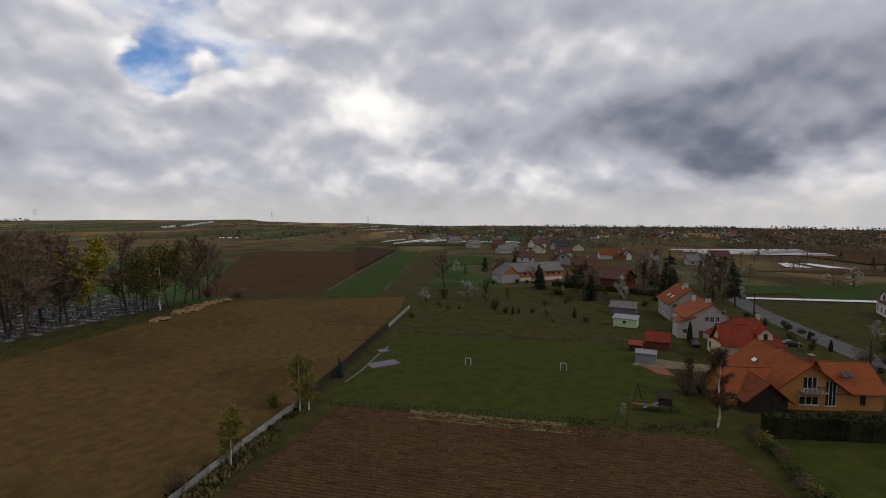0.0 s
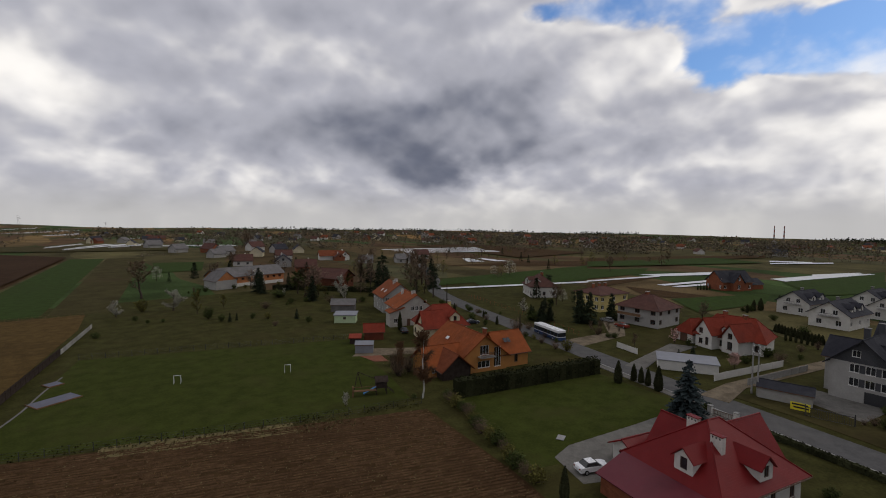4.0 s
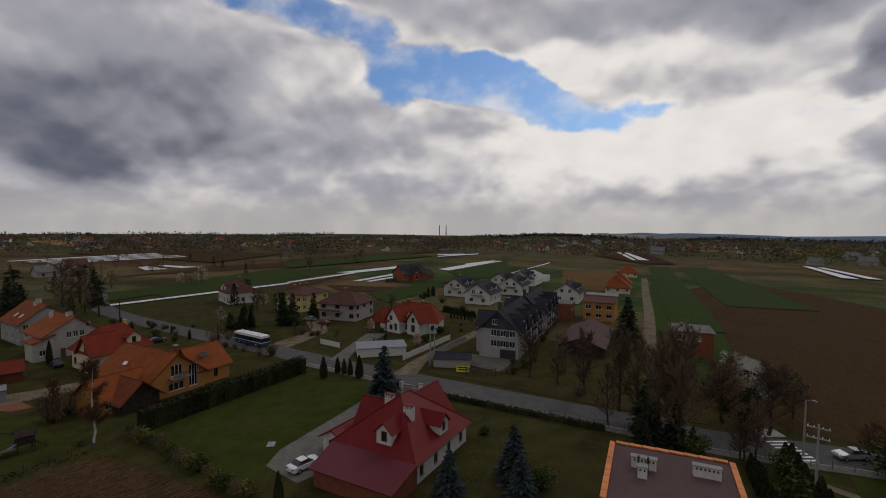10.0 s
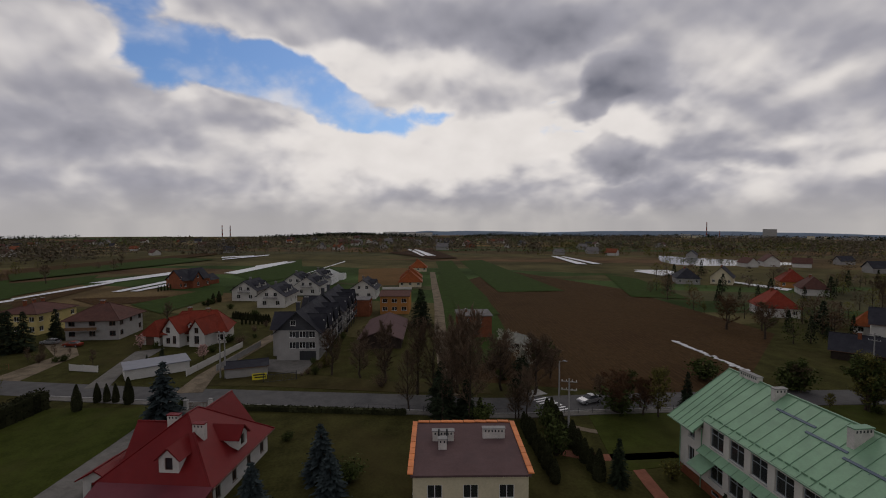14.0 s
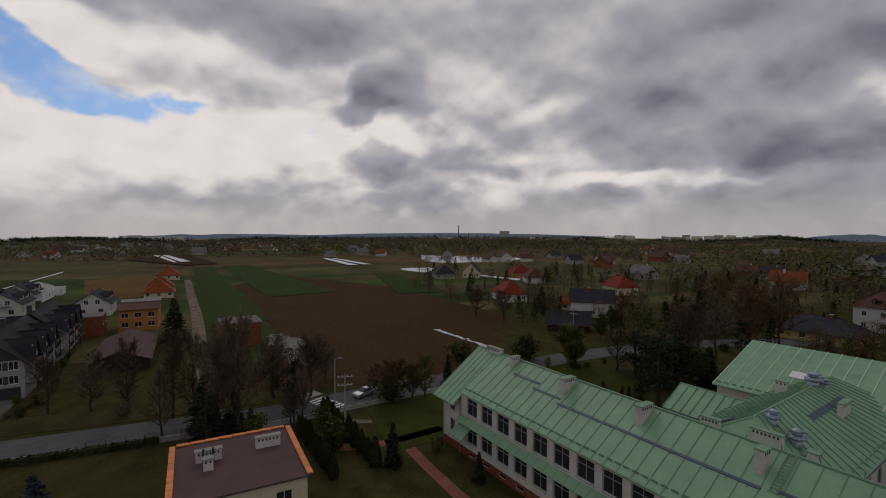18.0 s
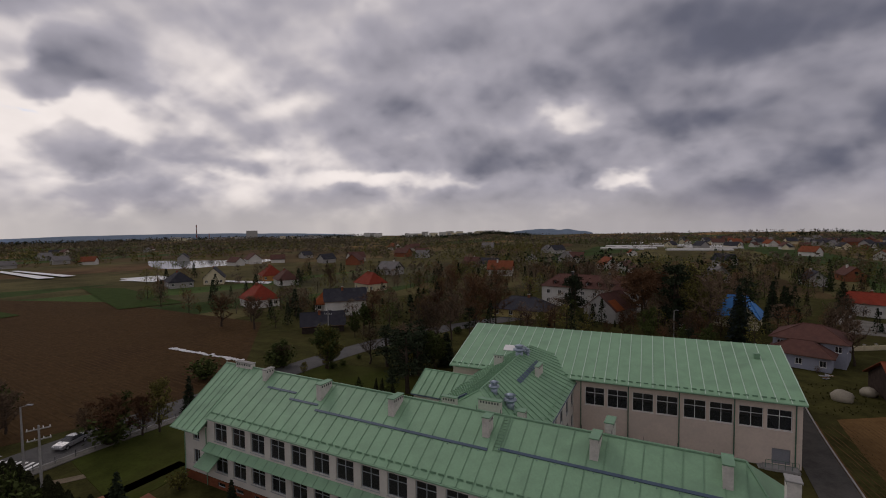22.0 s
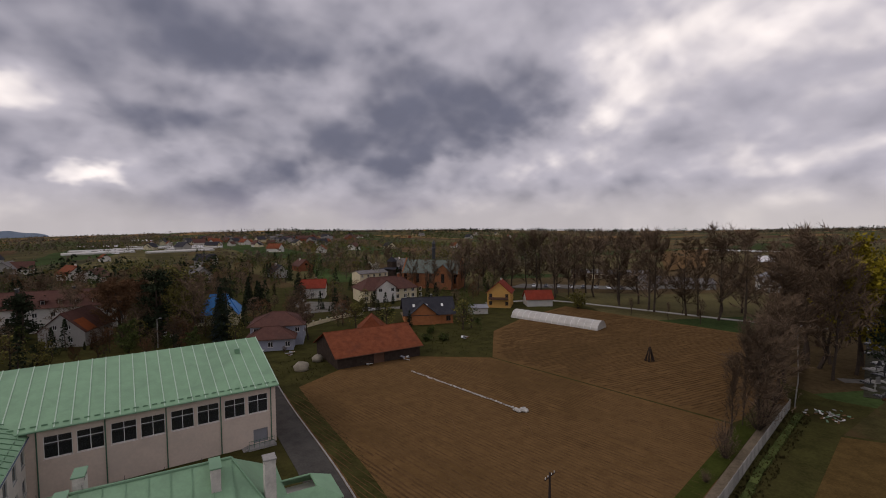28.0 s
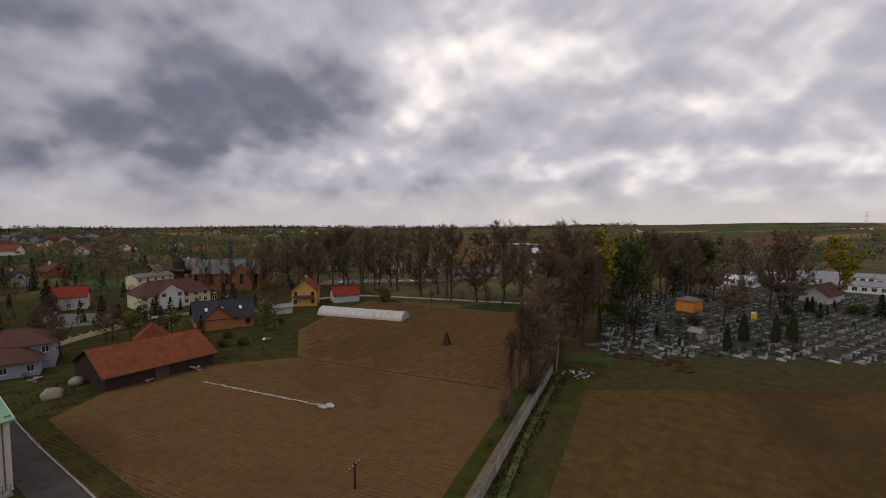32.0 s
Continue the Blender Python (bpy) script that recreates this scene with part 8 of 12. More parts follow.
plot("crop_fleece", [(-135.3, -683.9), (-133.7, -675.7), (-57.2, -745.0), (-57.6, -752.2)], FLEECE, "strip of white crop fleece laid over a field", 0.902, "field", 45)
plot("crop_fleece", [(-130.0, -670.8), (-128.5, -662.5), (-53.3, -734.5), (-53.6, -741.8)], FLEECE, "strip of white crop fleece laid over a field", 0.902, "field", 45)
plot("crop_fleece", [(-94.0, -717.0), (-100.9, -710.2), (-94.3, -649.4), (-88.0, -654.0)], FLEECE, "strip of white crop fleece laid over a field", 0.906, "field", 45)
plot("crop_fleece", [(-106.0, -703.5), (-111.2, -698.4), (-104.2, -645.3), (-99.4, -648.9)], FLEECE, "strip of white crop fleece laid over a field", 0.906, "field", 45)
plot("crop_fleece", [(-116.2, -691.7), (-121.4, -686.7), (-113.4, -636.1), (-108.6, -639.6)], FLEECE, "strip of white crop fleece laid over a field", 0.906, "field", 45)
plot("crop_fleece", [(-127.1, -683.9), (-132.3, -678.8), (-123.4, -631.7), (-118.6, -635.3)], FLEECE, "strip of white crop fleece laid over a field", 0.906, "field", 45)
plot("crop_fleece", [(-54.0, -1586.0), (-59.0, -1583.1), (-53.4, -1367.5), (-50.0, -1381.0)], FLEECE, "strip of white crop fleece laid over a field", 1.610, "field", 45)
plot("crop_fleece", [(-62.9, -1574.4), (-66.4, -1572.2), (-59.0, -1359.0), (-56.6, -1368.1)], FLEECE, "strip of white crop fleece laid over a field", 1.610, "field", 45)
plot("crop_fleece", [(-70.2, -1562.9), (-73.6, -1560.4), (-64.0, -1329.9), (-61.6, -1339.2)], FLEECE, "strip of white crop fleece laid over a field", 1.610, "field", 45)
plot("crop_fleece", [(-78.2, -1568.3), (-81.6, -1566.2), (-69.9, -1323.3), (-67.4, -1332.2)], FLEECE, "strip of white crop fleece laid over a field", 1.610, "field", 45)
plot("crop_fleece", [(-85.3, -1556.1), (-88.8, -1553.8), (-74.6, -1293.1), (-72.2, -1302.3)], FLEECE, "strip of white crop fleece laid over a field", 1.610, "field", 45)
plot("crop_fleece", [(-101.0, -1292.0), (-104.6, -1272.1), (-90.0, -1070.8), (-86.0, -1077.0)], FLEECE, "strip of white crop fleece laid over a field", 1.614, "field", 45)
plot("crop_fleece", [(-107.1, -1250.4), (-109.6, -1236.8), (-96.7, -1070.7), (-93.9, -1075.5)], FLEECE, "strip of white crop fleece laid over a field", 1.614, "field", 45)
plot("crop_fleece", [(-112.1, -1216.1), (-114.6, -1202.7), (-102.1, -1054.0), (-99.4, -1058.5)], FLEECE, "strip of white crop fleece laid over a field", 1.614, "field", 45)
plot("crop_fleece", [(-118.1, -1193.3), (-120.6, -1179.5), (-108.8, -1051.5), (-106.0, -1056.5)], FLEECE, "strip of white crop fleece laid over a field", 1.614, "field", 45)
plot("crop_fleece", [(-123.2, -1159.8), (-125.7, -1146.3), (-114.3, -1036.2), (-111.5, -1040.8)], FLEECE, "strip of white crop fleece laid over a field", 1.614, "field", 45)
plot("crop_fleece", [(265, -210), (265, -223), (248, -219), (251, -206)], FLEECE, "strip of white crop fleece laid over a field", 0.418, "field", 45)
plot("crop_fleece", [(271.0, -226.0), (262.4, -222.4), (274.1, -203.0), (279.0, -205.0)], FLEECE, "strip of white crop fleece laid over a field", 0.422, "field", 45)
plot("crop_fleece", [(257.4, -219.5), (249.9, -216.4), (265.7, -200.9), (270.2, -202.7)], FLEECE, "strip of white crop fleece laid over a field", 0.422, "field", 45)
plot("green_field", [(169, 144), (236, 128), (290, 158), (184, 167)], CROP, "distant green cereal field", 0.326, "field", 45)
plot("green_field", [(158, 164), (177, 181), (316, 172), (266, 145)], CROP, "distant green cereal field", 0.330, "field", 45)
plot("green_field", [(240, 131), (288, 157), (331, 134), (289, 122)], CROP, "distant green cereal field", 0.334, "field", 45)
plot("green_field", [(312, 54), (439, 19), (300, 12), (264, 33)], CROP, "distant green cereal field", 0.338, "field", 45)
plot("green_field", [(205, 73), (256, 48), (222, 43), (181, 55)], CROP, "distant green cereal field", 0.250, "field", 45)
plot("green_field", [(343, 187), (304, 165), (453, 91), (479, 135)], CROP, "distant green cereal field", 0.754, "field", 45)
plot("brown_field", [(391, 451), (483, 440), (445, 244), (333, 244)], SOIL, "distant brown ploughed field", 0.728, "field", 45)
plot("brown_field", [(232, 235), (302, 222), (357, 195), (316, 172)], SOIL, "distant brown ploughed field", 0.232, "field", 45)
plot("brown_field", [(222, 121), (274, 115), (284, 108), (205, 111)], SOIL, "distant brown ploughed field", 0.236, "field", 45)
plot("brown_field", [(228, 103), (226, 65), (214, 65), (204, 83)], SOIL, "distant brown ploughed field", 0.240, "field", 45)
plot("brown_field", [(379, 207), (569, 114), (522, 105), (332, 181)], SOIL, "distant brown ploughed field", 0.744, "field", 45)
plot("green_field", [(386, -112), (391, -134), (198, -109), (202, -78)], CROP, "distant green cereal field", 0.278, "field", 45)
plot("green_field", [(384, -91), (392, -107), (151, -59), (149, -44)], CROP, "distant green cereal field", 0.282, "field", 45)
plot("green_field", [(260, -170), (233, -174), (163, -148), (175, -128)], CROP, "distant green cereal field", 0.286, "field", 45)
plot("brown_field", [(512, -67), (585, -132), (412, -118), (410, -93)], SOIL_DARK, "distant dark ploughed field", 0.740, "field", 45)
plot("brown_field", [(10, 507), (46, 450), (5, 279), (7, 369)], SOIL_DARK, "distant dark ploughed field", 0.744, "field", 45)
plot("green_field", [(84, 370), (114, 360), (94, 301), (70, 303)], CROP, "distant green cereal field", 0.298, "field", 45)
plot("meadow", [(14, 649), (135, 609), (133, 499), (11, 541)], MEADOW, "distant dull meadow", 0.702, "field", 45)
plot("tan_field", [(-449, -238), (-540, -230), (-331, -142), (-285, -146)], SOIL_LIGHT, "distant tan field on the slope", 0.772, "field", 45)
plot("green_field", [(-711, -249), (-725, -213), (-573, -168), (-542, -189)], CROP, "distant green cereal field", 0.786, "field", 45)


def inside(poly, x, y):
    hit = False
    for (ax, ay), (bx, by) in zip(poly, poly[1:] + poly[:1]):
        if (ay > y) != (by > y) and x < (bx - ax) * (y - ay) / (by - ay) + ax:
            hit = not hit
    return hit


def furrows(poly, angle, pitch, high, mat, label, seed, step=1.4, lift=0.05):
    """Plough ridges over a field, broken and uneven."""
    rng = random.Random(seed)
    a = radians(angle)
    way, side = (math.cos(a), math.sin(a)), (-math.sin(a), math.cos(a))
    vs = [x * side[0] + y * side[1] for x, y in poly]
    us = [x * way[0] + y * way[1] for x, y in poly]
    s = Shape()
    v = min(vs)
    while v < max(vs):
        v += pitch * rng.uniform(0.85, 1.15)
        u = min(us)
        last = None
        while u < max(us):
            u += step * rng.uniform(0.7, 1.3)
            off = v + rng.gauss(0, pitch * 0.07)
            x, y = u * way[0] + off * side[0], u * way[1] + off * side[1]
            if not inside(poly, x, y) or rng.random() < 0.03:
                last = None
                continue
            h, w = high * rng.uniform(0.35, 1.2), pitch * rng.uniform(0.2, 0.38)
            k = len(s.v)
            s.v += [(x - side[0] * w, y - side[1] * w, lift - 0.01), (x, y, lift + h), (x + side[0] * w, y + side[1] * w, lift - 0.01)]
            if last is not None:
                s.f += [(last, k, k + 1, last + 1), (last + 1, k + 1, k + 2, last + 2)]
            last = k
    return setting("furrows", s, mat, label, "soil", "stuff")


furrows([(-1.5, 80.2), (51.8, 56.3), (46.3, 33.5), (38, 8.5), (-8, 26.5), (-18.5, 48), (-14, 56.6)], -24.5, 0.62, 0.17, SOIL_RIDGE, "rough plough ridges with clods and straw", 1, 0.9)
furrows([(-30, -86), (-57, -99), (-78, -80.5), (-82.5, -31.5), (-45, -19.5), (-21, -16), (-22, -40), (-26.5, -57)], 95, 0.7, 0.03, SOIL_CREST, "fine harrow ridges in brown soil", 2, 2.2)
furrows([(-80, -80.5), (-84.5, -31.5), (-100, -28.5), (-149, -50), (-145, -111), (-120, -107), (-98, -99)], 168, 0.8, 0.1, SOIL_PALE, "ploughed ridges in the back field", 3, 2.2)
furrows([(-22, 53), (-16, 71), (-8, 85), (17, 162), (22, 186), (-46.2, 193), (-75, 119), (-116, 29), (-91, -18), (-55, -14), (-40, -9)], 76, 0.9, 0.05, SOIL_MILD, "harrow ridges in the olive-brown field", 4, 2.6)
furrows([(90, -27), (100, -40), (120, -51), (190, -69), (230, -80), (200, -138), (105, -124), (73, -80), (72, -60)], -13, 1.0, 0.07, SOIL_MILD, "plough ridges in the broad field", 6, 3.0)


def litter(name, poly, count, size, mat, label, seed, flat=0.25):
    """Loose flakes on the soil: straw, clods or dead stalks."""
    rng = random.Random(seed)
    xs, ys = [p[0] for p in poly], [p[1] for p in poly]
    s = Shape()
    while len(s.f) < count:
        x, y = rng.uniform(min(xs), max(xs)), rng.uniform(min(ys), max(ys))
        if inside(poly, x, y):
            a = rng.uniform(0, 6.28)
            u, w = Vector((math.cos(a), math.sin(a), rng.gauss(0, flat))) * size * rng.uniform(0.5, 1.6), Vector((-math.sin(a), math.cos(a), rng.gauss(0, flat))) * size * rng.uniform(0.2, 0.6)
            c = Vector((x, y, 0.16 + rng.uniform(0, 0.08)))
            s.face(c - u, c + w, c + u, c - w)
    return setting(name, s, mat, label, "litter", "stuff")


def tussocks(poly, count, high, mat, label, seed):
    """Upright tufts of grass."""
    rng = random.Random(seed)
    xs, ys = [p[0] for p in poly], [p[1] for p in poly]
    s = Shape()
    while len(s.f) < count * 4:
        x, y = rng.uniform(min(xs), max(xs)), rng.uniform(min(ys), max(ys))
        if inside(poly, x, y):
            for _ in range(4):
                a, h = rng.uniform(0, 6.28), high * rng.uniform(0.5, 1.3)
                r = h * rng.uniform(0.2, 0.5)
                s.face((x - r * math.sin(a), y + r * math.cos(a), 0.03), (x + r * math.sin(a), y - r * math.cos(a), 0.03), (x + r * math.cos(a) + rng.gauss(0, 0.1), y + r * math.sin(a), h))
    return setting("tall_grass", s, mat, label, "grass", "stuff")


NEAR_PLOT = [(-1.5, 80.2), (51.8, 56.3), (46.3, 33.5), (38, 8.5), (-8, 26.5), (-18.5, 48), (-14, 56.6)]
litter("straw", NEAR_PLOT, 2600, 0.13, STRAW, "pale straw scattered over the ploughed soil", 31)
litter("clods", NEAR_PLOT, 5200, 0.15, SOIL_CREST, "dry clods on the ploughed soil", 32, 0.6)
tussocks([(9.1, 72.4), (40, 58.4), (41, 62.3), (10, 76.5)], 500, 0.3, STRAW, "dead pale grass along the field fence", 33)
tussocks([(-3, 81.0), (52, 57.5), (53, 60.5), (-2, 84.0)], 350, 0.25, GRASS, "rough grass along the field edge", 34)
tussocks([(-24, 50), (-10, 82), (-7, 81), (-18, 50)], 700, 0.4, GRASS, "rough grass along the concrete fence", 35)
tussocks([(-21, 52), (-13, 71), (-10, 70), (-18, 50)], 350, 0.6, STRAW, "dead grass along the concrete fence", 36)
tussocks([(-41, -17.5), (-98, -24), (-97.5, -27.2), (-41, -20.0)], 700, 0.35, MEADOW, "olive tufts along the concrete fence", 37)
tussocks([(-98, -20), (-116, -18), (-136, 34), (-120, 34), (-100, -10)], 500, 0.16, GRASS, "rough grass before the graves", 38)
tussocks([(-117, 30), (-75, 121), (-47, 196), (-60, 196), (-88, 125), (-130, 40)], 1500, 0.28, GRASS, "rough grass along the graveyard edge", 39)
tussocks([(-23.5, -22), (-29.6, -50), (-33.8, -84), (-36.5, -84), (-32.0, -50), (-26, -22)], 600, 0.14, GRASS, "fresh weeds along the school drive", 41)
tussocks([(-35, -90), (-58, -103), (-80, -83), (-100, -101), (-98, -107), (-60, -112), (-34, -108)], 450, 0.3, GRASS, "rough grass round the barn", 40)


# ---- fences, walls and poles ----
def panel_fence(name, points, high, mat, label, each=2.0, posts=True, rails=2):
    """A fence of upright posts and panels between them, each a part."""
    x0, y0 = points[0]
    ob = thing(name, x0, y0, 0, 0, label, "fence")
    for (ax, ay), (bx, by) in zip(points, points[1:]):
        run = math.hypot(bx - ax, by - ay)
        n = max(1, round(run / each))
        ux, uy = (bx - ax) / run, (by - ay) / run
        turn = math.atan2(uy, ux)
        for i in range(n + 1):
            p = part("post", Shape().box(-0.07, -0.07, 0, 0.07, 0.07, high + 0.08), mat, ob)
            p.matrix_basis = Matrix.Translation((ax - x0 + ux * run * i / n, ay - y0 + uy * run * i / n, 0)) @ Matrix.Rotation(turn, 4, "Z")
            if i < n:
                w = run / n
                s = Shape()
                for j in range(rails):
                    z = high * j / rails
                    s.box(0.075, -0.03, z + 0.02, w - 0.075, 0.03, z + high / rails - 0.015)
                q = part("panel", s, mat, ob)
                q.matrix_basis = p.matrix_basis.copy()
    return ob


def wire_fence(name, points, high, label, each=2.6, mat=None, wires=4):
    mat = mat or METAL_DARK
    x0, y0 = points[0]
    ob = thing(name, x0, y0, 0, 0, label, "fence")
    post = None
    for (ax, ay), (bx, by) in zip(points, points[1:]):
        run = math.hypot(bx - ax, by - ay)
        n = max(1, round(run / each))
        for i in range(n + 1):
            p = part("post", Shape().tube((0, 0, 0), (0, 0, high), 0.045, None, 6), mat, ob)
            p.location = (ax - x0 + (bx - ax) * i / n, ay - y0 + (by - ay) * i / n, 0)
        for k in range(wires):
            z = high * (0.15 + 0.8 * k / max(wires - 1, 1))
            part("wire", Shape().tube((ax - x0, ay - y0, z), (bx - x0, by - y0, z), 0.012, None, 4), mat, ob)
    return ob


CONCRETE_PALE = surface("pale_concrete_panel", (0.27, 0.26, 0.235), 0.9, spread=0.2, bump=0.4, stain=(0.13, 0.125, 0.10), stain_size=0.6, own=0.2)
panel_fence("concrete_fence", [(-40, -20.2), (-51.8, -21.5), (-74, -24.4), (-97.5, -27.3)], 1.7, CONCRETE_PALE, "pale concrete panel fence between the fields", 2.1, rails=3)
panel_fence("concrete_fence", [(-21, 52), (-13.9, 69.8), (-8.8, 80.9)], 1.1, CONCRETE_PALE, "pale concrete panel fence beside the ploughed plot", 2.1, rails=3)
panel_fence("concrete_fence", [(11.8, 136), (21.3, 163)], 1.2, CONCRETE_PALE, "pale concrete panel fence beside the orchard", 2.1, rails=3)
plot("green_verge", [(-41, -22.2), (-52, -23.6), (-99, -29.6), (-99.5, -32.2), (-52.5, -26), (-42, -24.4)], LAWN, "strip of fresh green grass beside the field", 0.075, "verge")
plot("fence_verge", [(-41, -20.6), (-52, -21.9), (-98, -27.7), (-98.5, -29.5), (-52.5, -23.5), (-42, -22.0)], DIRT, "pale dusty strip along the concrete fence", 0.08, "verge")
panel_fence("board_fence", [(-8.2, 82), (-1.5, 99), (11.5, 135)], 1.7, WOOD_DARK, "dark weathered board fence along the playing field", 2.2, rails=2)
wire_fence("wire_fence", [(14, 128), (42, 117), (69.5, 104.5)], 1.3, "thin wire fence behind the playing field")
wire_fence("wire_fence", [(-3, 81.3), (34, 65.6), (53, 58.6)], 1.3, "thin wire fence in front of the playing field")
wire_fence("north_fence", [(-46, 200), (-8, 190), (22, 184)], 1.2, "low wooden fence along the far field edge", 3.0, WOOD, 3)
panel_fence("garden_wall", [(104.2, 27.6), (126.4, 20.2)], 1.5, RENDER_WHITE, "white rendered garden wall", 4.0, rails=1)
panel_fence("garden_wall", [(114.6, 53.0), (111.8, 46.6)], 1.4, RENDER_WHITE, "short white garden wall by the road", 3.0, rails=1)
panel_fence("driveway_wall", [(106, 22.2), (126, 15.8)], 1.5, CONCRETE, "grey stone wall along the side lane", 3.0, rails=3)
wire_fence("road_fence", [(77.8, -5), (70, -27), (66.5, -43), (62.5, -66)], 1.1, "low metal fence beside the pavement", 2.4, METAL_DARK, 3)
wire_fence("brick_post_fence", [(146, 133), (140, 118), (133.5, 99.8)], 1.2, "fence of brick posts along the road verge", 2.6, BRICK, 2)
wire_fence("brick_post_fence", [(131, 96), (124, 79), (118.5, 66)], 1.3, "dark garden fence along the road", 2.4, BRICK, 2)
panel_fence("grave_fence", [(-99, -27), (-113, -30.5), (-178, -49)], 1.5, CONCRETE_PALE, "concrete fence along the graveyard", 2.6, rails=3)
for x, y in ((84.8, 22.7), (84.4, 18.8)):
    g = thing("gate_post", x, y, 0, -18, "white rendered gate post by the drive", "gate post", "gate posts")
    part("pillar", Shape().box(-0.3, -0.3, 0, 0.3, 0.3, 1.6), RENDER_WHITE, g)
    part("cap", Shape().box(-0.36, -0.36, 1.6, 0.36, 0.36, 1.72), CONCRETE, g)
gate = thing("drive_gate", 84.6, 20.75, 0, 84, "low brown metal gate between white posts", "gate")
for i in range(14):
    part("bar", Shape().box(-1.55 + i * 0.235, -0.02, 0.15, -1.51 + i * 0.235, 0.02, 1.1), FRAME_BROWN, gate)
part("frame", Shape().box(-1.6, -0.03, 1.08, 1.6, 0.03, 1.16).box(-1.6, -0.03, 0.1, 1.6, 0.03, 0.18), FRAME_BROWN, gate)
# sliding gate and banner of the apartment house
gate = thing("sliding_gate", 96.4, 8.6, 0, -87, "black metal sliding gate before the apartment house", "gate")
for i in range(22):
    part("bar", Shape().box(-3.0 + i * 0.285, -0.02, 0.1, -2.96 + i * 0.285, 0.02, 1.5), METAL_DARK, gate)
part("frame", Shape().box(-3.1, -0.04, 1.48, 3.1, 0.04, 1.58).box(-3.1, -0.04, 0.06, 3.1, 0.04, 0.16).box(-3.2, -0.07, 0, -3.06, 0.07, 2.0).box(3.06, -0.07, 0, 3.2, 0.07, 2.0), METAL_DARK, gate)
sign = thing("yellow_banner", 97.2, 12.4, 0, -87, "yellow banner with black print on the fence", "banner")
part("sheet", Shape().box(-1.55, -0.02, 0.4, 1.2, 0.02, 1.7), YELLOW_SIGN, sign)
for i, (a, b, z) in enumerate(((-1.3, 0.9, 1.25), (-1.1, 1.0, 0.75))):
    part("print_bar", Shape().box(a, -0.035, z, b, -0.024, z + 0.26).box(a, 0.024, z, b, 0.035, z + 0.26), BLACK_PAINT, sign)


def pole(x, y, high, label, kind="wood", turn=0.0):
    ob = thing("power_pole" if kind != "lamp" else "street_lamp", x, y, 0, turn, label, "pole")
    mat = WOOD_DARK if kind in ("wood", "a") else CONCRETE
    if kind == "a":
        part("mast", Shape().tube((-1.3, 0, 0), (0, 0, high), 0.14, 0.1, 8), mat, ob)
        part("mast", Shape().tube((1.3, 0, 0), (0.1, 0, high), 0.14, 0.1, 8), mat, ob)
        part("tie", Shape().tube((-0.6, 0, high * 0.55), (0.65, 0, high * 0.55), 0.07, None, 6), mat, ob)
    else:
        part("mast", Shape().tube((0, 0, 0), (0, 0, high), 0.17, 0.1, 8), mat, ob)
    if kind in ("wood", "concrete"):
        for z in (high - 0.5, high - 1.7)[: 2 if kind == "concrete" else 1]:
            part("cross_arm", Shape().box(-1.1, -0.06, z, 1.1, 0.06, z + 0.12), mat, ob)
            for k in (-1.0, -0.4, 0.4, 1.0):
                part("insulator", Shape().tube((k, 0, z + 0.1), (k, 0, z + 0.34), 0.05, 0.035, 6), METAL_WHITE, ob)
    if kind in ("lamp", "lamp_arm"):
        part("arm", Shape().tube((0, 0, high), (1.2, 0, high + 0.35), 0.045, None, 6), mat, ob)
        part("lantern", Shape().box(0.9, -0.14, high + 0.26, 1.6, 0.14, high + 0.4), SHEET_GREY, ob)
    return ob


pole(58.4, -34.2, 9.2, "concrete power pole with two cross arms", "concrete", 60)
pole(70.4, -39.0, 8.0, "slim street lamp beside the crossing", "lamp", 200)
pole(101.6, 20.6, 9.6, "twin concrete pole carrying a transformer box", "concrete", 20)
pole(101.2, 19.6, 9.6, "twin concrete pole beside the garage", "concrete", 20)
pole(122, 122, 8.6, "leaning wooden double power pole", "a", 40)
pole(104.5, 76, 6.5, "dark wooden double power pole", "a", 30)
pole(-18.5, -141, 7.5, "street lamp with a curved arm", "lamp", 120)
pole(74.5, -117, 7.5, "white concrete pole beside the old barn", "concrete", 20)
pole(40.0, -70.0, 4.0, "short lamp post in the school garden", "lamp", 20)
pole(-45.2, -35.3, 3.2, "broken wooden post in the field", "wood", 10)
box = thing("transformer_box", 101.9, 18.9, 0, -12, "pale transformer cabinet on short legs", "cabinet")
part("cabinet", Shape().box(-0.5, -0.4, 0.6, 0.5, 0.4, 1.9), METAL_WHITE, box)
part("legs_frame", Shape().box(-0.45, -0.35, 0, -0.35, 0.35, 0.6).box(0.35, -0.35, 0, 0.45, 0.35, 0.6), METAL_DARK, box)


# ---- cars ----
def wheel(parent, x, y, r=0.32):
    t = part("wheel", Shape().tube((x, y - 0.1, r), (x, y + 0.1, r), r, None, 14), RUBBER, parent)
    part("rim", Shape().tube((x, y - 0.11, r), (x, y + 0.11, r), r * 0.6, None, 10), CAR_SILVER, t)


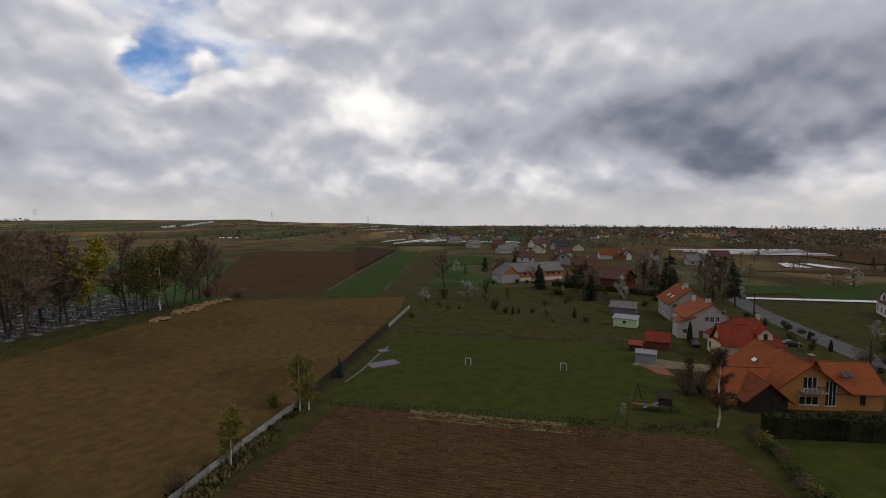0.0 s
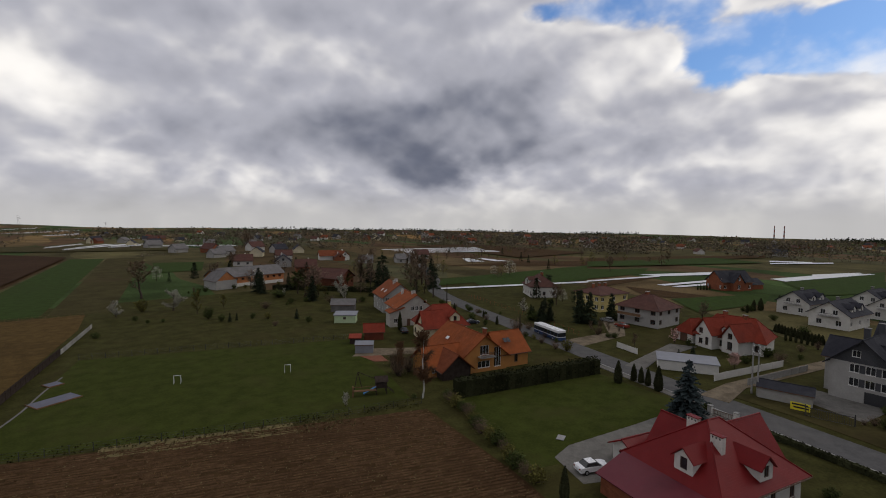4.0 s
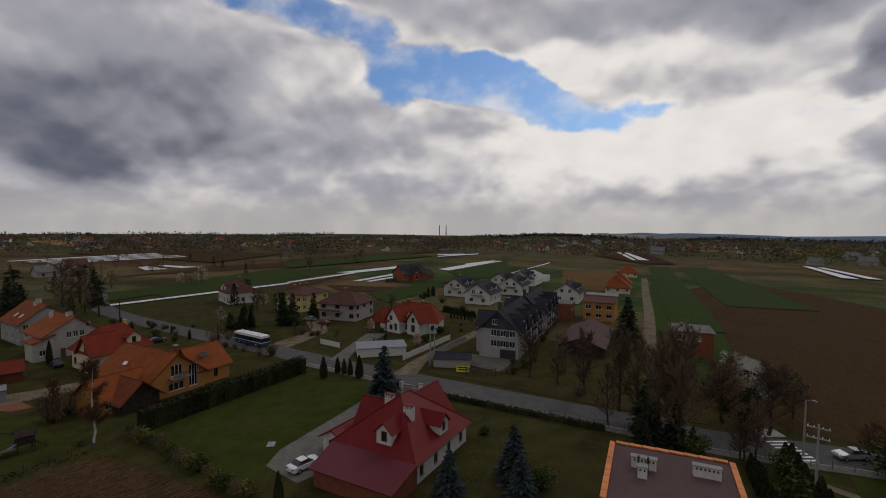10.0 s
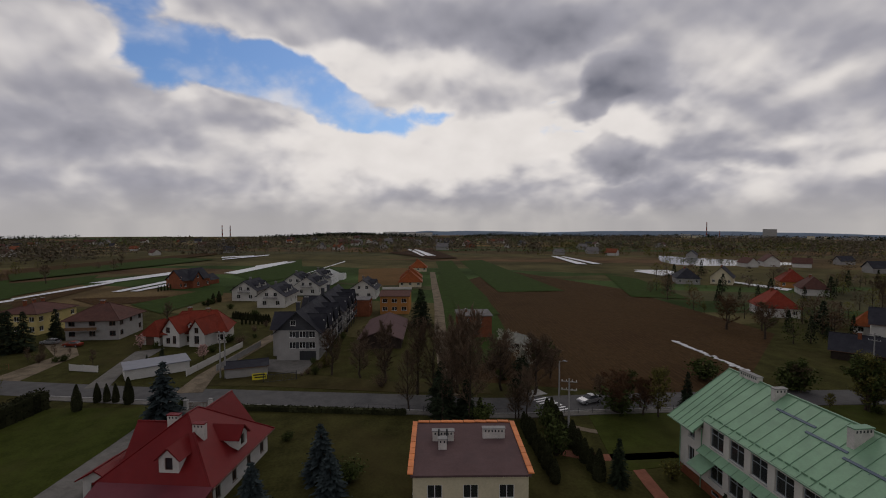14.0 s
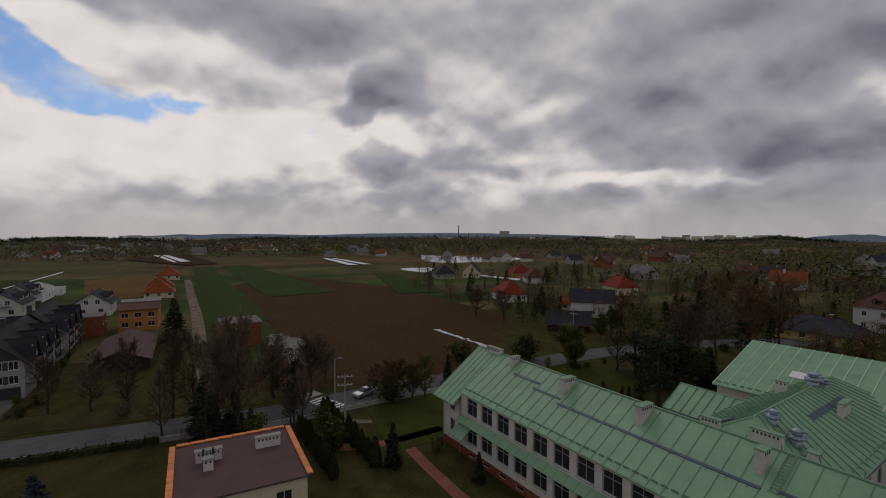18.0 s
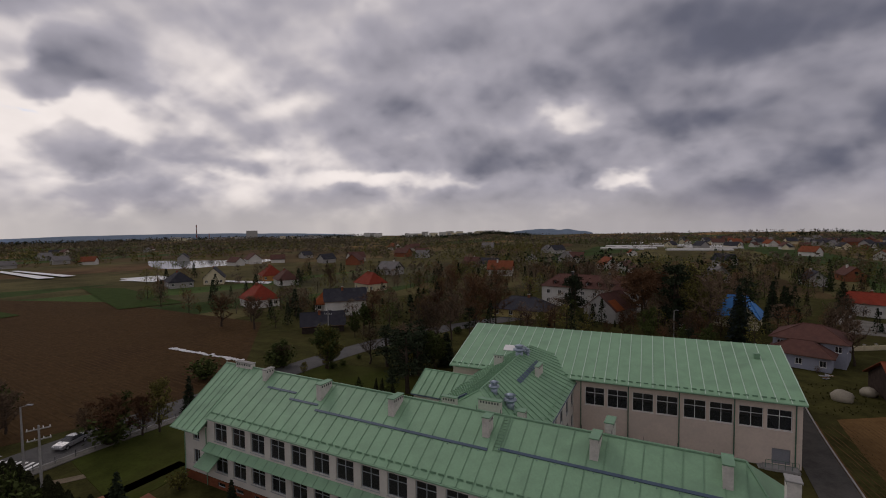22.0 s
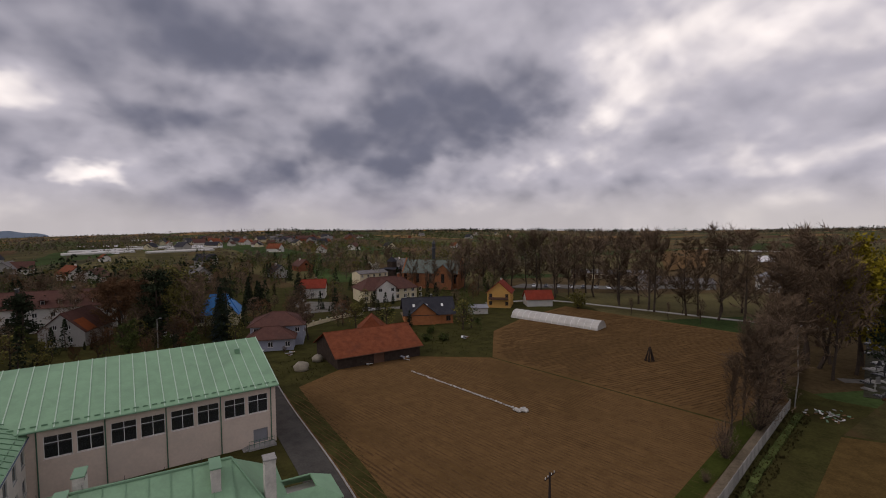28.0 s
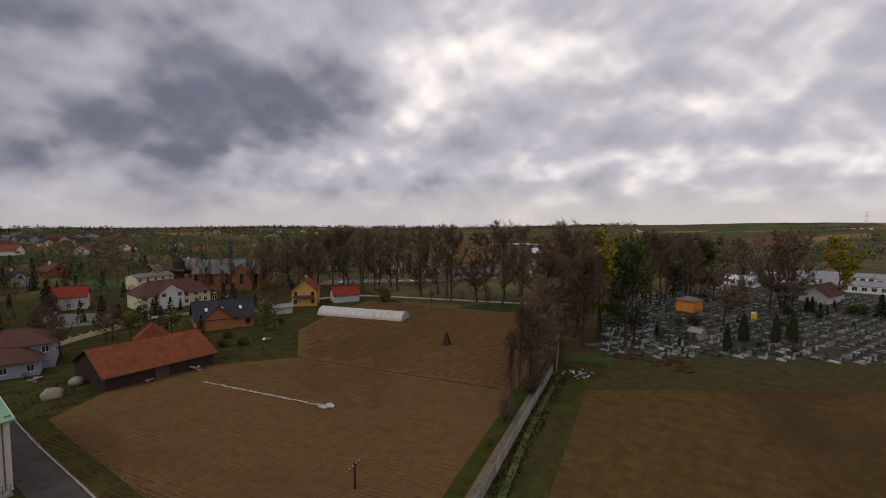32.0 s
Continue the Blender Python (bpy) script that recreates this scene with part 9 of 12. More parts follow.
def car(x, y, turn, paint, label, estate=False):
    """A passenger car: x runs to its nose."""
    ob = thing("car", x, y, 0.06, turn, label, "car")
    s = Shape()
    outline = [(-2.2, 0.35), (-2.25, 0.75), (-2.1, 0.95), (-1.2, 0.98), (0.9, 0.95), (2.0, 0.82), (2.22, 0.6), (2.2, 0.35)]
    k = len(outline)
    s.v = [(px, -0.86, pz) for px, pz in outline] + [(px, 0.86, pz) for px, pz in outline]
    s.f = [tuple(range(k)), tuple(range(2 * k - 1, k - 1, -1))] + [(i + 1 if i + 1 < k else 0, i, k + i, k + (i + 1) % k) for i in range(k)]
    part("body", s, paint, ob)
    top = [(-2.05 if estate else -1.55, 0.96), (-1.7 if estate else -0.95, 1.42), (0.15, 1.45), (0.95, 0.96)]
    roof = Shape()
    low, high = [(p, -0.8, q) for p, q in top], [(p, 0.8, q) for p, q in top]
    inner = [(p, -0.62 if q > 1.2 else -0.8, q) for p, q in top]
    outer = [(p, 0.62 if q > 1.2 else 0.8, q) for p, q in top]
    roof.face(inner[1], inner[2], outer[2], outer[1])
    part("roof_panel", Shape().slab([inner[1], inner[2], outer[2], outer[1]], 0.05), paint, ob)
    part("windscreen", Shape().face(inner[2], inner[3], outer[3], outer[2]), GLASS, ob)
    part("rear_window", Shape().face(inner[0], inner[1], outer[1], outer[0]), GLASS, ob)
    for ring in (inner, outer):
        part("side_window", Shape().face(*ring), GLASS, ob)
    for wx in (-1.35, 1.35):
        for wy in (-0.8, 0.8):
            wheel(ob, wx, wy)
    for wy in (-0.62, 0.62):
        part("headlight", Shape().box(2.12, wy - 0.17, 0.6, 2.235, wy + 0.17, 0.74), METAL_WHITE, ob)
        part("tail_light", Shape().box(-2.26, wy - 0.14, 0.7, -2.2, wy + 0.14, 0.86), TILE_RED, ob)
    return ob


car(54.1, 27.3, -27, CAR_WHITE, "white saloon car parked on the paved drive")
car(70.9, -45.2, 100, CAR_SILVER, "silver saloon car on the road beyond the crossing")
car(142.0, 69.5, 75, CAR_SILVER, "silver estate car parked by the grey house", True)
car(137.6, 62.5, 75, TILE_RED, "red car parked by the grey house")
car(103.5, 97.5, -25, CAR_SILVER, "pale car parked behind the cream house")
car(107.0, 95.8, -25, CAR_DARK, "dark car parked behind the cream house")
car(-84.5, -150.0, 170, CAR_WHITE, "white car parked by the villa", True)
car(-22.0, -152.0, 100, CAR_WHITE, "white car in the yard beyond the hall")
car(84.2, 101.0, 60, CAR_DARK, "dark car parked beside the tall grey house")
for i in range(8):
    car(-176.0 - i * 3.6, -154.0 + i * 4.4, 40, (CAR_WHITE, CAR_DARK, CAR_SILVER)[i % 3], "car parked in the lot behind the bare trees")


def bus(x, y, turn):
    ob = thing("bus", x, y, 0.06, turn, "white and dark blue town bus on the road", "bus")
    blue = surface("dark_blue_bus_paint", (0.02, 0.045, 0.12), 0.3, spread=0.05, bump=0, spec=0.6)
    part("lower_body", Shape().box(-5.8, -1.25, 0.35, 5.8, 1.25, 1.3), blue, ob)
    part("roof_body", Shape().box(-5.75, -1.22, 2.35, 5.75, 1.22, 2.95), CAR_WHITE, ob)
    part("stripe", Shape().box(-5.81, -1.262, 1.15, 5.81, 1.262, 1.28), CAR_WHITE, ob)
    part("window_band", Shape().box(-5.7, -1.2, 1.3, 5.7, 1.2, 2.35), GLASS, ob)
    for i in range(8):
        part("window_post", Shape().box(-5.6 + i * 1.58, -1.23, 1.3, -5.48 + i * 1.58, 1.23, 2.35), blue, ob)
    for i in range(3):
        part("roof_hatch", Shape().box(-3.8 + i * 3, -0.4, 2.95, -2.9 + i * 3, 0.4, 3.08), METAL_WHITE, ob)
    for wx in (-3.4, 3.6):
        for wy in (-1.15, 1.15):
            wheel(ob, wx, wy, 0.48)


bus(110.6, 70.5, 67)


# ---- playing field, gardens and yards ----
for x, y, t in ((25.3, 97.2, -25), (43.8, 89.7, -25)):
    g = thing("football_goal", x, y, 0.05, t, "small white tube football goal on the grass", "goal", "small goals")
    part("frame", Shape().tube((-0.6, 0, 0), (-0.6, 0, 1.6), 0.05).tube((0.6, 0, 0), (0.6, 0, 1.6), 0.05).tube((-0.6, 0, 1.6), (0.6, 0, 1.6), 0.05).tube((-0.6, 0, 1.6), (-0.6, 0.9, 0), 0.04).tube((0.6, 0, 1.6), (0.6, 0.9, 0), 0.04), METAL_WHITE, g)
play = thing("climbing_frame", 50.9, 67.4, 0.05, -30, "dark timber play tower with slide and swings", "play tower")
tower = Shape()
for px in (-0.9, 0.9):
    for py in (-0.9, 0.9):
        tower.box(px - 0.07, py - 0.07, 0, px + 0.07, py + 0.07, 2.6)
part("frame", tower, WOOD_DARK, play)
part("platform", Shape().box(-0.95, -0.95, 1.2, 0.95, 0.95, 1.3), WOOD_DARK, play)
part("cabin", Shape().box(-0.9, -0.9, 1.3, 0.9, 0.9, 2.1), WOOD_DARK, play)
part("tower_roof", Shape().slab([(-1.2, -1.2, 2.4), (1.2, -1.2, 2.4), (1.2, 0, 3.2), (-1.2, 0, 3.2)], 0.06).slab([(1.2, 1.2, 2.4), (-1.2, 1.2, 2.4), (-1.2, 0, 3.2), (1.2, 0, 3.2)], 0.06), WOOD_DARK, play)
part("slide", Shape().slab([(-0.9, -0.3, 1.3), (-0.9, 0.3, 1.3), (-3.2, 0.3, 0.15), (-3.2, -0.3, 0.15)], 0.06), SHEET_BLUE, play)
part("swing_frame", Shape().tube((-4.8, 1.6, 0), (-4.0, 2.4, 3.4), 0.07).tube((-3.2, 3.2, 0), (-4.0, 2.4, 3.4), 0.07).tube((-4.0, 2.4, 3.4), (-0.9, 0.5, 2.5), 0.07), WOOD_DARK, play)
part("bridge", Shape().box(-5.2, -1.2, 0.9, -0.95, -0.4, 1.0).box(-5.2, -1.2, 0, -5.0, -0.4, 1.8).box(-5.2, -1.22, 1.7, -0.95, -1.16, 1.8), WOOD, play)
part("ladder_frame", Shape().tube((1.0, -0.5, 1.2), (2.4, -0.5, 0), 0.06).tube((1.0, 0.5, 1.2), (2.4, 0.5, 0), 0.06).box(1.3, -0.5, 0.85, 1.4, 0.5, 0.92).box(1.8, -0.5, 0.45, 1.9, 0.5, 0.52), WOOD_DARK, play)
for x, y, w, d in ((7.6, 101.8, 6.6, 3.6), (8.3, 112.0, 2.4, 2.6)):
    s = thing("sand_pit", x, y, 0.05, 20, "flat sand pit covered with blue-grey foil", "sand pit")
    part("cover", Shape().box(-w / 2, -d / 2, 0, w / 2, d / 2, 0.12), surface("blue_grey_foil", (0.085, 0.085, 0.115), 0.6, spread=0.2, bump=0.3), s)
    part("edge_board", Shape().box(-w / 2 - 0.12, -d / 2 - 0.12, 0, -w / 2 - 0.01, d / 2 + 0.12, 0.2).box(-w / 2, -d / 2 - 0.12, 0, w / 2, -d / 2 - 0.01, 0.2), WOOD, s)
ribbon("stepping_path", bend([(-0.5, 92), (3.0, 99), (6.5, 108), (10, 116)]), 0.35, PAVING, "narrow grey slab path by the fence", 0.09, "path")
part_board = thing("white_board", 59.2, 35.0, 0.05, 20, "pale board lying on the lawn", "board")
part("sheet", Shape().slab([(-0.8, -0.55, 0.12), (0.8, -0.55, 0.1), (0.8, 0.55, 0.14), (-0.8, 0.55, 0.12)], 0.06), CONCRETE, part_board)
plot("shed_yard", [(60, 90.5), (66, 86.5), (74, 82), (77, 86), (70, 91), (66, 95)], DIRT, "bare earth yard by the sheds", 0.075, "yard")
plot("red_paved_yard", [(61.5, 89.5), (65.5, 86.8), (64, 82), (61.5, 84)], REDPAVE, "red paved strip beside the metal shed", 0.085, "yard")
plot("apartment_yard", [(96.8, 13), (104.8, 19), (113, 13), (111, 1.5), (97, 5.3)], PAVING, "pale paved yard before the apartment house", 0.075, "yard")
plot("side_lane", [(93.5, 27), (104, 25.5), (127, 18.5), (160, 8), (159, 5), (126, 15), (104, 22), (93, 22)], DIRT, "dusty side lane beside the white wall", 0.07, "lane")
plot("red_house_drive", [(100.5, 44.5), (112, 44.8), (128, 45), (130, 39), (112, 41.5), (100, 40.2)], PAVING, "paved drive beside the low garage", 0.07, "drive")
plot("grey_house_drive", [(109.5, 66), (128, 62), (142, 71), (146, 66), (128, 57), (107, 59.5)], DIRT, "gravel drive to the grey house", 0.07, "drive")
plot("road_verge", [(98, 27), (94.2, 12.5), (83.5, -15), (79, -30), (86, -31), (90, -14), (103.5, 12)], MEADOW, "worn grassy verge beside the road", 0.06, "verge")
plot("orchard_floor", [(86, -20), (92, 8), (110, 0), (116, -10), (150, -22), (145, -34), (84, -23)], GRASS, "rough shaded orchard ground", 0.045, "grass")
plot("school_lawn", [(66, -42), (58, -92), (24, -92), (24, -60), (48, -55), (49, -36)], LAWN, "dark green lawn behind the school", 0.045, "lawn")
ribbon("sandy_path", bend([(66.5, -34.0), (60, -40), (54.2, -51.1), (52, -60)]), 1.3, DIRT, "worn sandy path across the school lawn", 0.08, "path")
ribbon("red_path", bend([(56, -31), (52.9, -36), (51, -46.5)]), 1.8, REDPAVE, "red paved path to the school door", 0.085, "path")
ribbon("red_path", bend([(50.8, -39.4), (43.3, -37.5), (30, -35), (10, -32)]), 1.6, REDPAVE, "red paved path along the school front", 0.084, "path")
crossing = thing("zebra_crossing", 71.7, -38.2, 0.093, 102, "white zebra crossing painted on the road", "road marking")
for i in range(7):
    part("stripe", Shape().box(-1.6, -3.2 + i * 0.95, 0, 1.6, -2.75 + i * 0.95, 0.006), METAL_WHITE, crossing)
slab = thing("crossing_slab", 77.5, -37.6, 0, 102, "pale concrete slab at the roadside", "paving")
part("slab", Shape().box(-2.0, -1.4, 0.05, 2.0, 1.4, 0.14), KERB, slab)
ribbon("kerb", bend([(98.6, 51.5), (84.9, 14.2), (75.0, -14.4), (69.8, -28.8), (67.2, -45.5), (62.2, -72)]), 0.25, KERB, "pale concrete kerb along the road", 0.2, "kerb")
ribbon("pavement", bend([(97.6, 51.9), (83.9, 14.6), (74.0, -14.1), (68.8, -28.6), (66.2, -45.4), (61.2, -72)]), 1.5, PAVING, "narrow grey pavement beside the road", 0.16, "pavement")
ribbon("drive_kerb", bend([(-21.4, -22), (-27.7, -50), (-31.9, -84), (-36.4, -112)]), 0.2, KERB, "pale kerb along the school drive", 0.17, "kerb")
hedge("road_hedge", [(84.0, 17.0), (82.2, 13.0), (75.4, -7.6), (73.5, -13)], 1.0, 0.9, THUJA, "low dark hedge along the pavement", 8, 40, 0.14)
hedge("garden_hedge", [(77.5, 79.5), (85, 82)], 1.6, 2.0, THUJA, "dark clipped hedge behind the sheds", 9, 50, 0.16)
hedge("far_hedge", [(150, 33), (162, 29.5)], 1.2, 1.4, THUJA, "dark hedge beside the red-tiled house", 10, 40, 0.16)
hedge("tall_hedge", [(59.5, 56.8), (91.5, 46.4)], 2.2, 3.3, THUJA, "tall dark clipped hedge between the gardens", 5, 60, 0.2)
hedge("orchard_hedge", [(93, 203), (123, 166)], 2.0, 2.2, THUJA, "long dark hedge behind the orchard", 14, 22, 0.26)
hedge("field_hedge", [(-36, -14), (-43, -18), (-70, -22.6), (-96, -25.5)], 1.0, 0.25, LEAF_GREEN, "strip of fresh green weeds along the fence", 12, 14, 0.12)


# ---- west field things ----
tunnel = thing("foil_tunnel", -121.5, -96.3, 0, 100.4, "long low foil tunnel of dirty white plastic", "foil tunnel")
arc = [(3.0 * math.cos(math.pi * i / 10), 2.5 * math.sin(math.pi * i / 10)) for i in range(11)]
skin = Shape()
for k in range(14):
    x0, x1 = -14.8 + k * 29.6 / 14, -14.8 + (k + 1) * 29.6 / 14
    for (a, b), (c, d) in zip(arc, arc[1:]):
        skin.face((x0, a, b), (x1, a, b), (x1, c, d), (x0, c, d))
part("foil", skin, FOIL, tunnel)
for k in range(15):
    x = -14.8 + k * 29.6 / 14
    hoop = Shape()
    for (a, b), (c, d) in zip(arc, arc[1:]):
        hoop.tube((x, a * 1.01, b * 1.01), (x, c * 1.01, d * 1.01), 0.04, None, 4)
    part("hoop", hoop, METAL_WHITE, tunnel)
for x in (-14.8, 14.8):
    part("end_sheet", Shape().face(*[(x, a, b) for a, b in arc]), FOIL, tunnel)
stack = thing("pole_stack", -105.3, -56.5, 0, 0, "cone of dark stakes leaning on a tall pole", "stack")
part("pole", Shape().tube((0, 0, 0), (0, 0, 8.2), 0.09, 0.06, 8), WOOD, stack)
srng = random.Random(4)
for i in range(26):
    a = srng.uniform(0, 6.28)
    part("stake", Shape().tube((math.cos(a) * srng.uniform(0.8, 1.2), math.sin(a) * srng.uniform(0.8, 1.2), 0), (math.cos(a) * 0.15, math.sin(a) * 0.15, srng.uniform(2.6, 3.4)), 0.07, 0.05, 5), WOOD_DARK, stack)
roll = thing("foil_roll", -60, -69.5, 0.05, 0, "crumpled strip of white foil along the field", "foil")
strip = Shape()
for i in range(46):
    t = i / 46
    x, y = 1.3 - 2.7 * t + srng.gauss(0, 0.07), -14.4 + 29 * t
    strip.blob((x, y, 0.12), 0.25 * srng.uniform(0.7, 1.2), 0.5, 0.3, srng, 4, 6)
part("strip", strip, FOIL, roll)
heap = Shape()
for i in range(9):
    heap.blob((-1.45 + srng.gauss(0, 0.5), 14.9 + srng.gauss(0, 0.5), 0.25), 0.5 * srng.uniform(0.6, 1.1), 0.7, 0.35, srng, 4, 7)
part("heap", heap, FOIL, roll)
strip = Shape()
for i in range(70):
    t = i / 70
    strip.blob((-13.2 + 26.3 * t, 1.7 - 3.3 * t + srng.gauss(0, 0.2), 0.1), 0.5 * srng.uniform(0.6, 1.3), 0.3, 0.3, srng, 4, 6)
roll = thing("foil_roll", 91.9, -89.2, 0.05, 0, "torn strip of white foil lying in the dark field", "foil")
part("strip", strip, FLEECE, roll)
for x, y, r in ((-40.6, -100.0, 1.7), (-46.0, -104.0, 1.3)):
    t = thing("tarpaulin_heap", x, y, 0, 0, "rounded heap under a beige tarpaulin", "heap")
    part("cover", Shape().blob((0, 0, 0.6), r, 0.75, 0.12, srng, 7, 12), TARP, t, "", True)
for x, y in ((-53.5, -94.5), (-38, -121), (-43, -113), (-62.5, -92.2), (-86, -99)):
    t = thing("junk_heap", x, y, 0, srng.uniform(0, 360), "small heap of boards and pale sheets", "heap")
    for i in range(6):
        a, b = srng.uniform(-1, 1), srng.uniform(-1, 1)
        p = part("board", Shape().box(-0.7, -0.3, 0, 0.7, 0.3, 0.05), (METAL_WHITE, WOOD, SHEET_GREY)[i % 3], t)
        p.matrix_basis = pose(a, b, 0.15 + 0.12 * i, srng.uniform(-14, 14), srng.uniform(-14, 14), srng.uniform(0, 180))
frame_a = thing("wire_arch", -57.0, -56.0, 0, 80, "rusty bent frame of an old foil tunnel", "frame")
for x in (0.0, 7.6):
    arch = Shape()
    for i in range(8):
        a, b = math.pi * i / 8, math.pi * (i + 1) / 8
        arch.tube((x + 1.6 * math.cos(a), -9 + 9 * (x > 1), 1.7 * math.sin(a)), (x + 1.6 * math.cos(b), -9 + 9 * (x > 1), 1.7 * math.sin(b)), 0.03, None, 4)
    part("arch", arch, WOOD, frame_a)
mound = Shape()
for i in range(26):
    t = srng.random()
    mound.blob((-58 + 13 * t + srng.gauss(0, 1.2), 157 + 40 * t + srng.gauss(0, 1.2), 0.2), srng.uniform(0.9, 2.2), 0.45, 0.3, srng, 5, 9)
setting("earth_mound", mound, surface("yellow_clay", (0.22, 0.14, 0.065), 0.95, spread=0.3, bump=0.6), "long heap of yellow-brown earth beside the graveyard", "earth")
mound = Shape()
for i in range(16):
    mound.blob((-112 - srng.random() * 6, -18 + srng.random() * 16, 0.1), srng.uniform(0.6, 1.5), 0.4, 0.3, srng, 5, 8)
setting("earth_mound", mound, SOIL, "low bank of brown earth before the graves", "earth")
dump = thing("rubbish_heap", -98.8, -22.6, 0, 0, "scattered heap of grave rubbish and pale branches", "heap")
for i in range(40):
    p = part("scrap", Shape().box(-0.25, -0.12, 0, 0.25, 0.12, 0.12), (METAL_WHITE, WOOD, CONCRETE, SEAM_GREEN)[i % 4], dump)
    p.matrix_basis = pose(srng.gauss(0, 1.3), srng.gauss(0, 1.5), srng.uniform(0.02, 0.4), srng.uniform(-30, 30), srng.uniform(-30, 30), srng.uniform(0, 180))


# ---- park, stables and glasshouses behind the bare trees ----
ribbon("park_path", bend([(-128, -136), (-151, -123.8), (-160, -95), (-168, -61), (-176, -40)]), 2.2, KERB, "pale path between field and park", 0.08, "path")
plot("car_park", [(-165, -160), (-178, -146), (-210, -110), (-219, -116), (-180, -165)], PAVING, "grey car park behind the trees", 0.07, "car park")
for name, a, c, wide, ev, rd, wall, roof, words in (
    ("stable_building", (-226.0, -112.0), 31, 8, 2.8, 4.6, RENDER_GREY, FELT_GREY, "long low grey stable with a dark roof"),
    ("garage_row", (-238.0, -153.0), 40, 8, 3.0, 4.0, RENDER_WHITE, FELT_GREY, "long row of white garages with a flat dark roof"),
):
    b = Building(name, a[0], a[1], 110 if name == "stable_building" else 128, words, "outbuilding")
    b.block(0, 0, c, wide, ev, rd, wall, roof, "gable", 0.5, wins={"f": row(c, 12, 1.6, 1.2, 1.0)}, frame=FRAME_BROWN)
b = Building("blue_glass_pavilion", -245.0, -76.0, 100, "small pavilion with pale blue glazed front", "pavilion")
b.block(0, 0, 9, 8, 5.5, 7.0, RENDER_WHITE, SHEET_GREY, "hip", 0.5, wins={"f": row(9, 3, 2.0, 2.0, 3.0), "r": row(8, 3, 1.8, 2.0, 3.0)})
for x, y, t, ln in ((-262, 12, 70, 14), (-285, 36, 80, 40), (-300, 60, 80, 46), (-262, 62, 80, 40), (-290, 86, 80, 40)):
    b = Building("glasshouse", x, y, t, "pale glasshouse with a low ridge roof", "glasshouse", "glasshouses")
    b.block(0, 0, ln, 9, 3.0, 4.6, FLEECE, SHEET_GREY if ln > 20 else FLEECE, "gable", 0.1, wins={"f": row(ln, max(3, int(ln / 3)), 1.8, 1.6, 0.9), "r": row(9, 2, 1.6, 1.6, 0.9)})
t = thing("foil_dome", -248, 5, 0, 0, "rounded white foil dome", "foil dome")
part("cover", Shape().blob((0, 0, 0.2), 3.0, 1.1, 0.03, srng, 8, 14), FOIL, t, "", True)


# ---- graveyard ----
plot("graveyard_verge", [(-47, 196), (-75, 120), (-116, 30), (-138, 34), (-104, 112), (-63, 186)], GRASS, "rough green strip between field and graveyard", 0.055, "grass")
plot("rough_bank", [(-92, -19), (-116, -18), (-138, 34), (-117, 31), (-104, 5)], surface("rough_brown_grass", (0.052, 0.046, 0.018), 0.95, spread=0.4, size=1.5, bump=0.6, stain=(0.075, 0.044, 0.022), stain_size=0.12, stain_amount=0.7), "rough grass and bare earth before the graves", 0.058, "grass")
YARD = [(-114, -21), (-138, 34), (-128, 70), (-104, 112), (-85, 139), (-63, 186), (-110, 226), (-250, 150), (-250, 10), (-196, -36)]
plot("graveyard_ground", YARD, surface("graveyard_gravel", (0.050, 0.048, 0.034), 0.95, spread=0.4, size=1, bump=0.5, stain=(0.045, 0.055, 0.022), stain_size=0.15, stain_amount=0.7), "grass and gravel between the graves", 0.06, "ground")
ribbon("graveyard_path", bend([(-122, -26), (-135, -14), (-160, -8), (-200, 12), (-250, 45)]), 2.4, PAVING, "pale gravel path through the graveyard", 0.1, "path")


def grave_shapes(style):
    """Slab and headstone of one of four grave styles."""
    base = Shape().box(-1.0, -0.5, 0, 1.0, 0.5, 0.22).box(-0.85, -0.36, 0.22, 0.8, 0.36, 0.36 if style != 1 else 0.3)
    stone = Shape()
    if style == 0:
        stone.slab([(0.82, -0.42, 1.1), (0.97, -0.42, 1.1), (0.97, 0.42, 1.1), (0.82, 0.42, 1.1)], 0.88)
    elif style == 1:
        stone.box(0.84, -0.07, 0.22, 0.94, 0.07, 1.4).box(0.84, -0.34, 0.95, 0.94, 0.34, 1.08)
    elif style == 2:
        stone.box(0.78, -0.45, 0.22, 0.98, 0.45, 0.8).box(0.82, -0.25, 0.8, 0.94, 0.25, 1.3)
    else:
        stone.box(0.8, -0.48, 0.22, 0.96, 0.48, 0.75).box(0.84, -0.05, 0.75, 0.92, 0.05, 1.45).box(0.84, -0.22, 1.15, 0.92, 0.22, 1.24)
    return base, stone


GRAVES = []
for style in range(4):
    for mat in (STONE_GREY, STONE_DARK):
        GRAVES.append((style, mat))
grave_rng = random.Random(21)
spots = []
turn = 62.0
c, s_ = math.cos(radians(turn)), math.sin(radians(turn))
for i in range(-90, 90):
    for j in range(-110, 110):
        u, v = i * 3.3 + grave_rng.gauss(0, 0.15), j * 1.75 + grave_rng.gauss(0, 0.12)
        x, y = -150 + u * c - v * s_, 70 + u * s_ + v * c
        if inside(YARD, x, y) and grave_rng.random() < (0.72 if math.hypot(x, y) < 210 else 0.4) and math.hypot(x + 179, y + 8) > 5:
            spots.append((math.hypot(x, y), x, y))
spots.sort()
first = {}
rest_grey, rest_dark = Shape(), Shape()
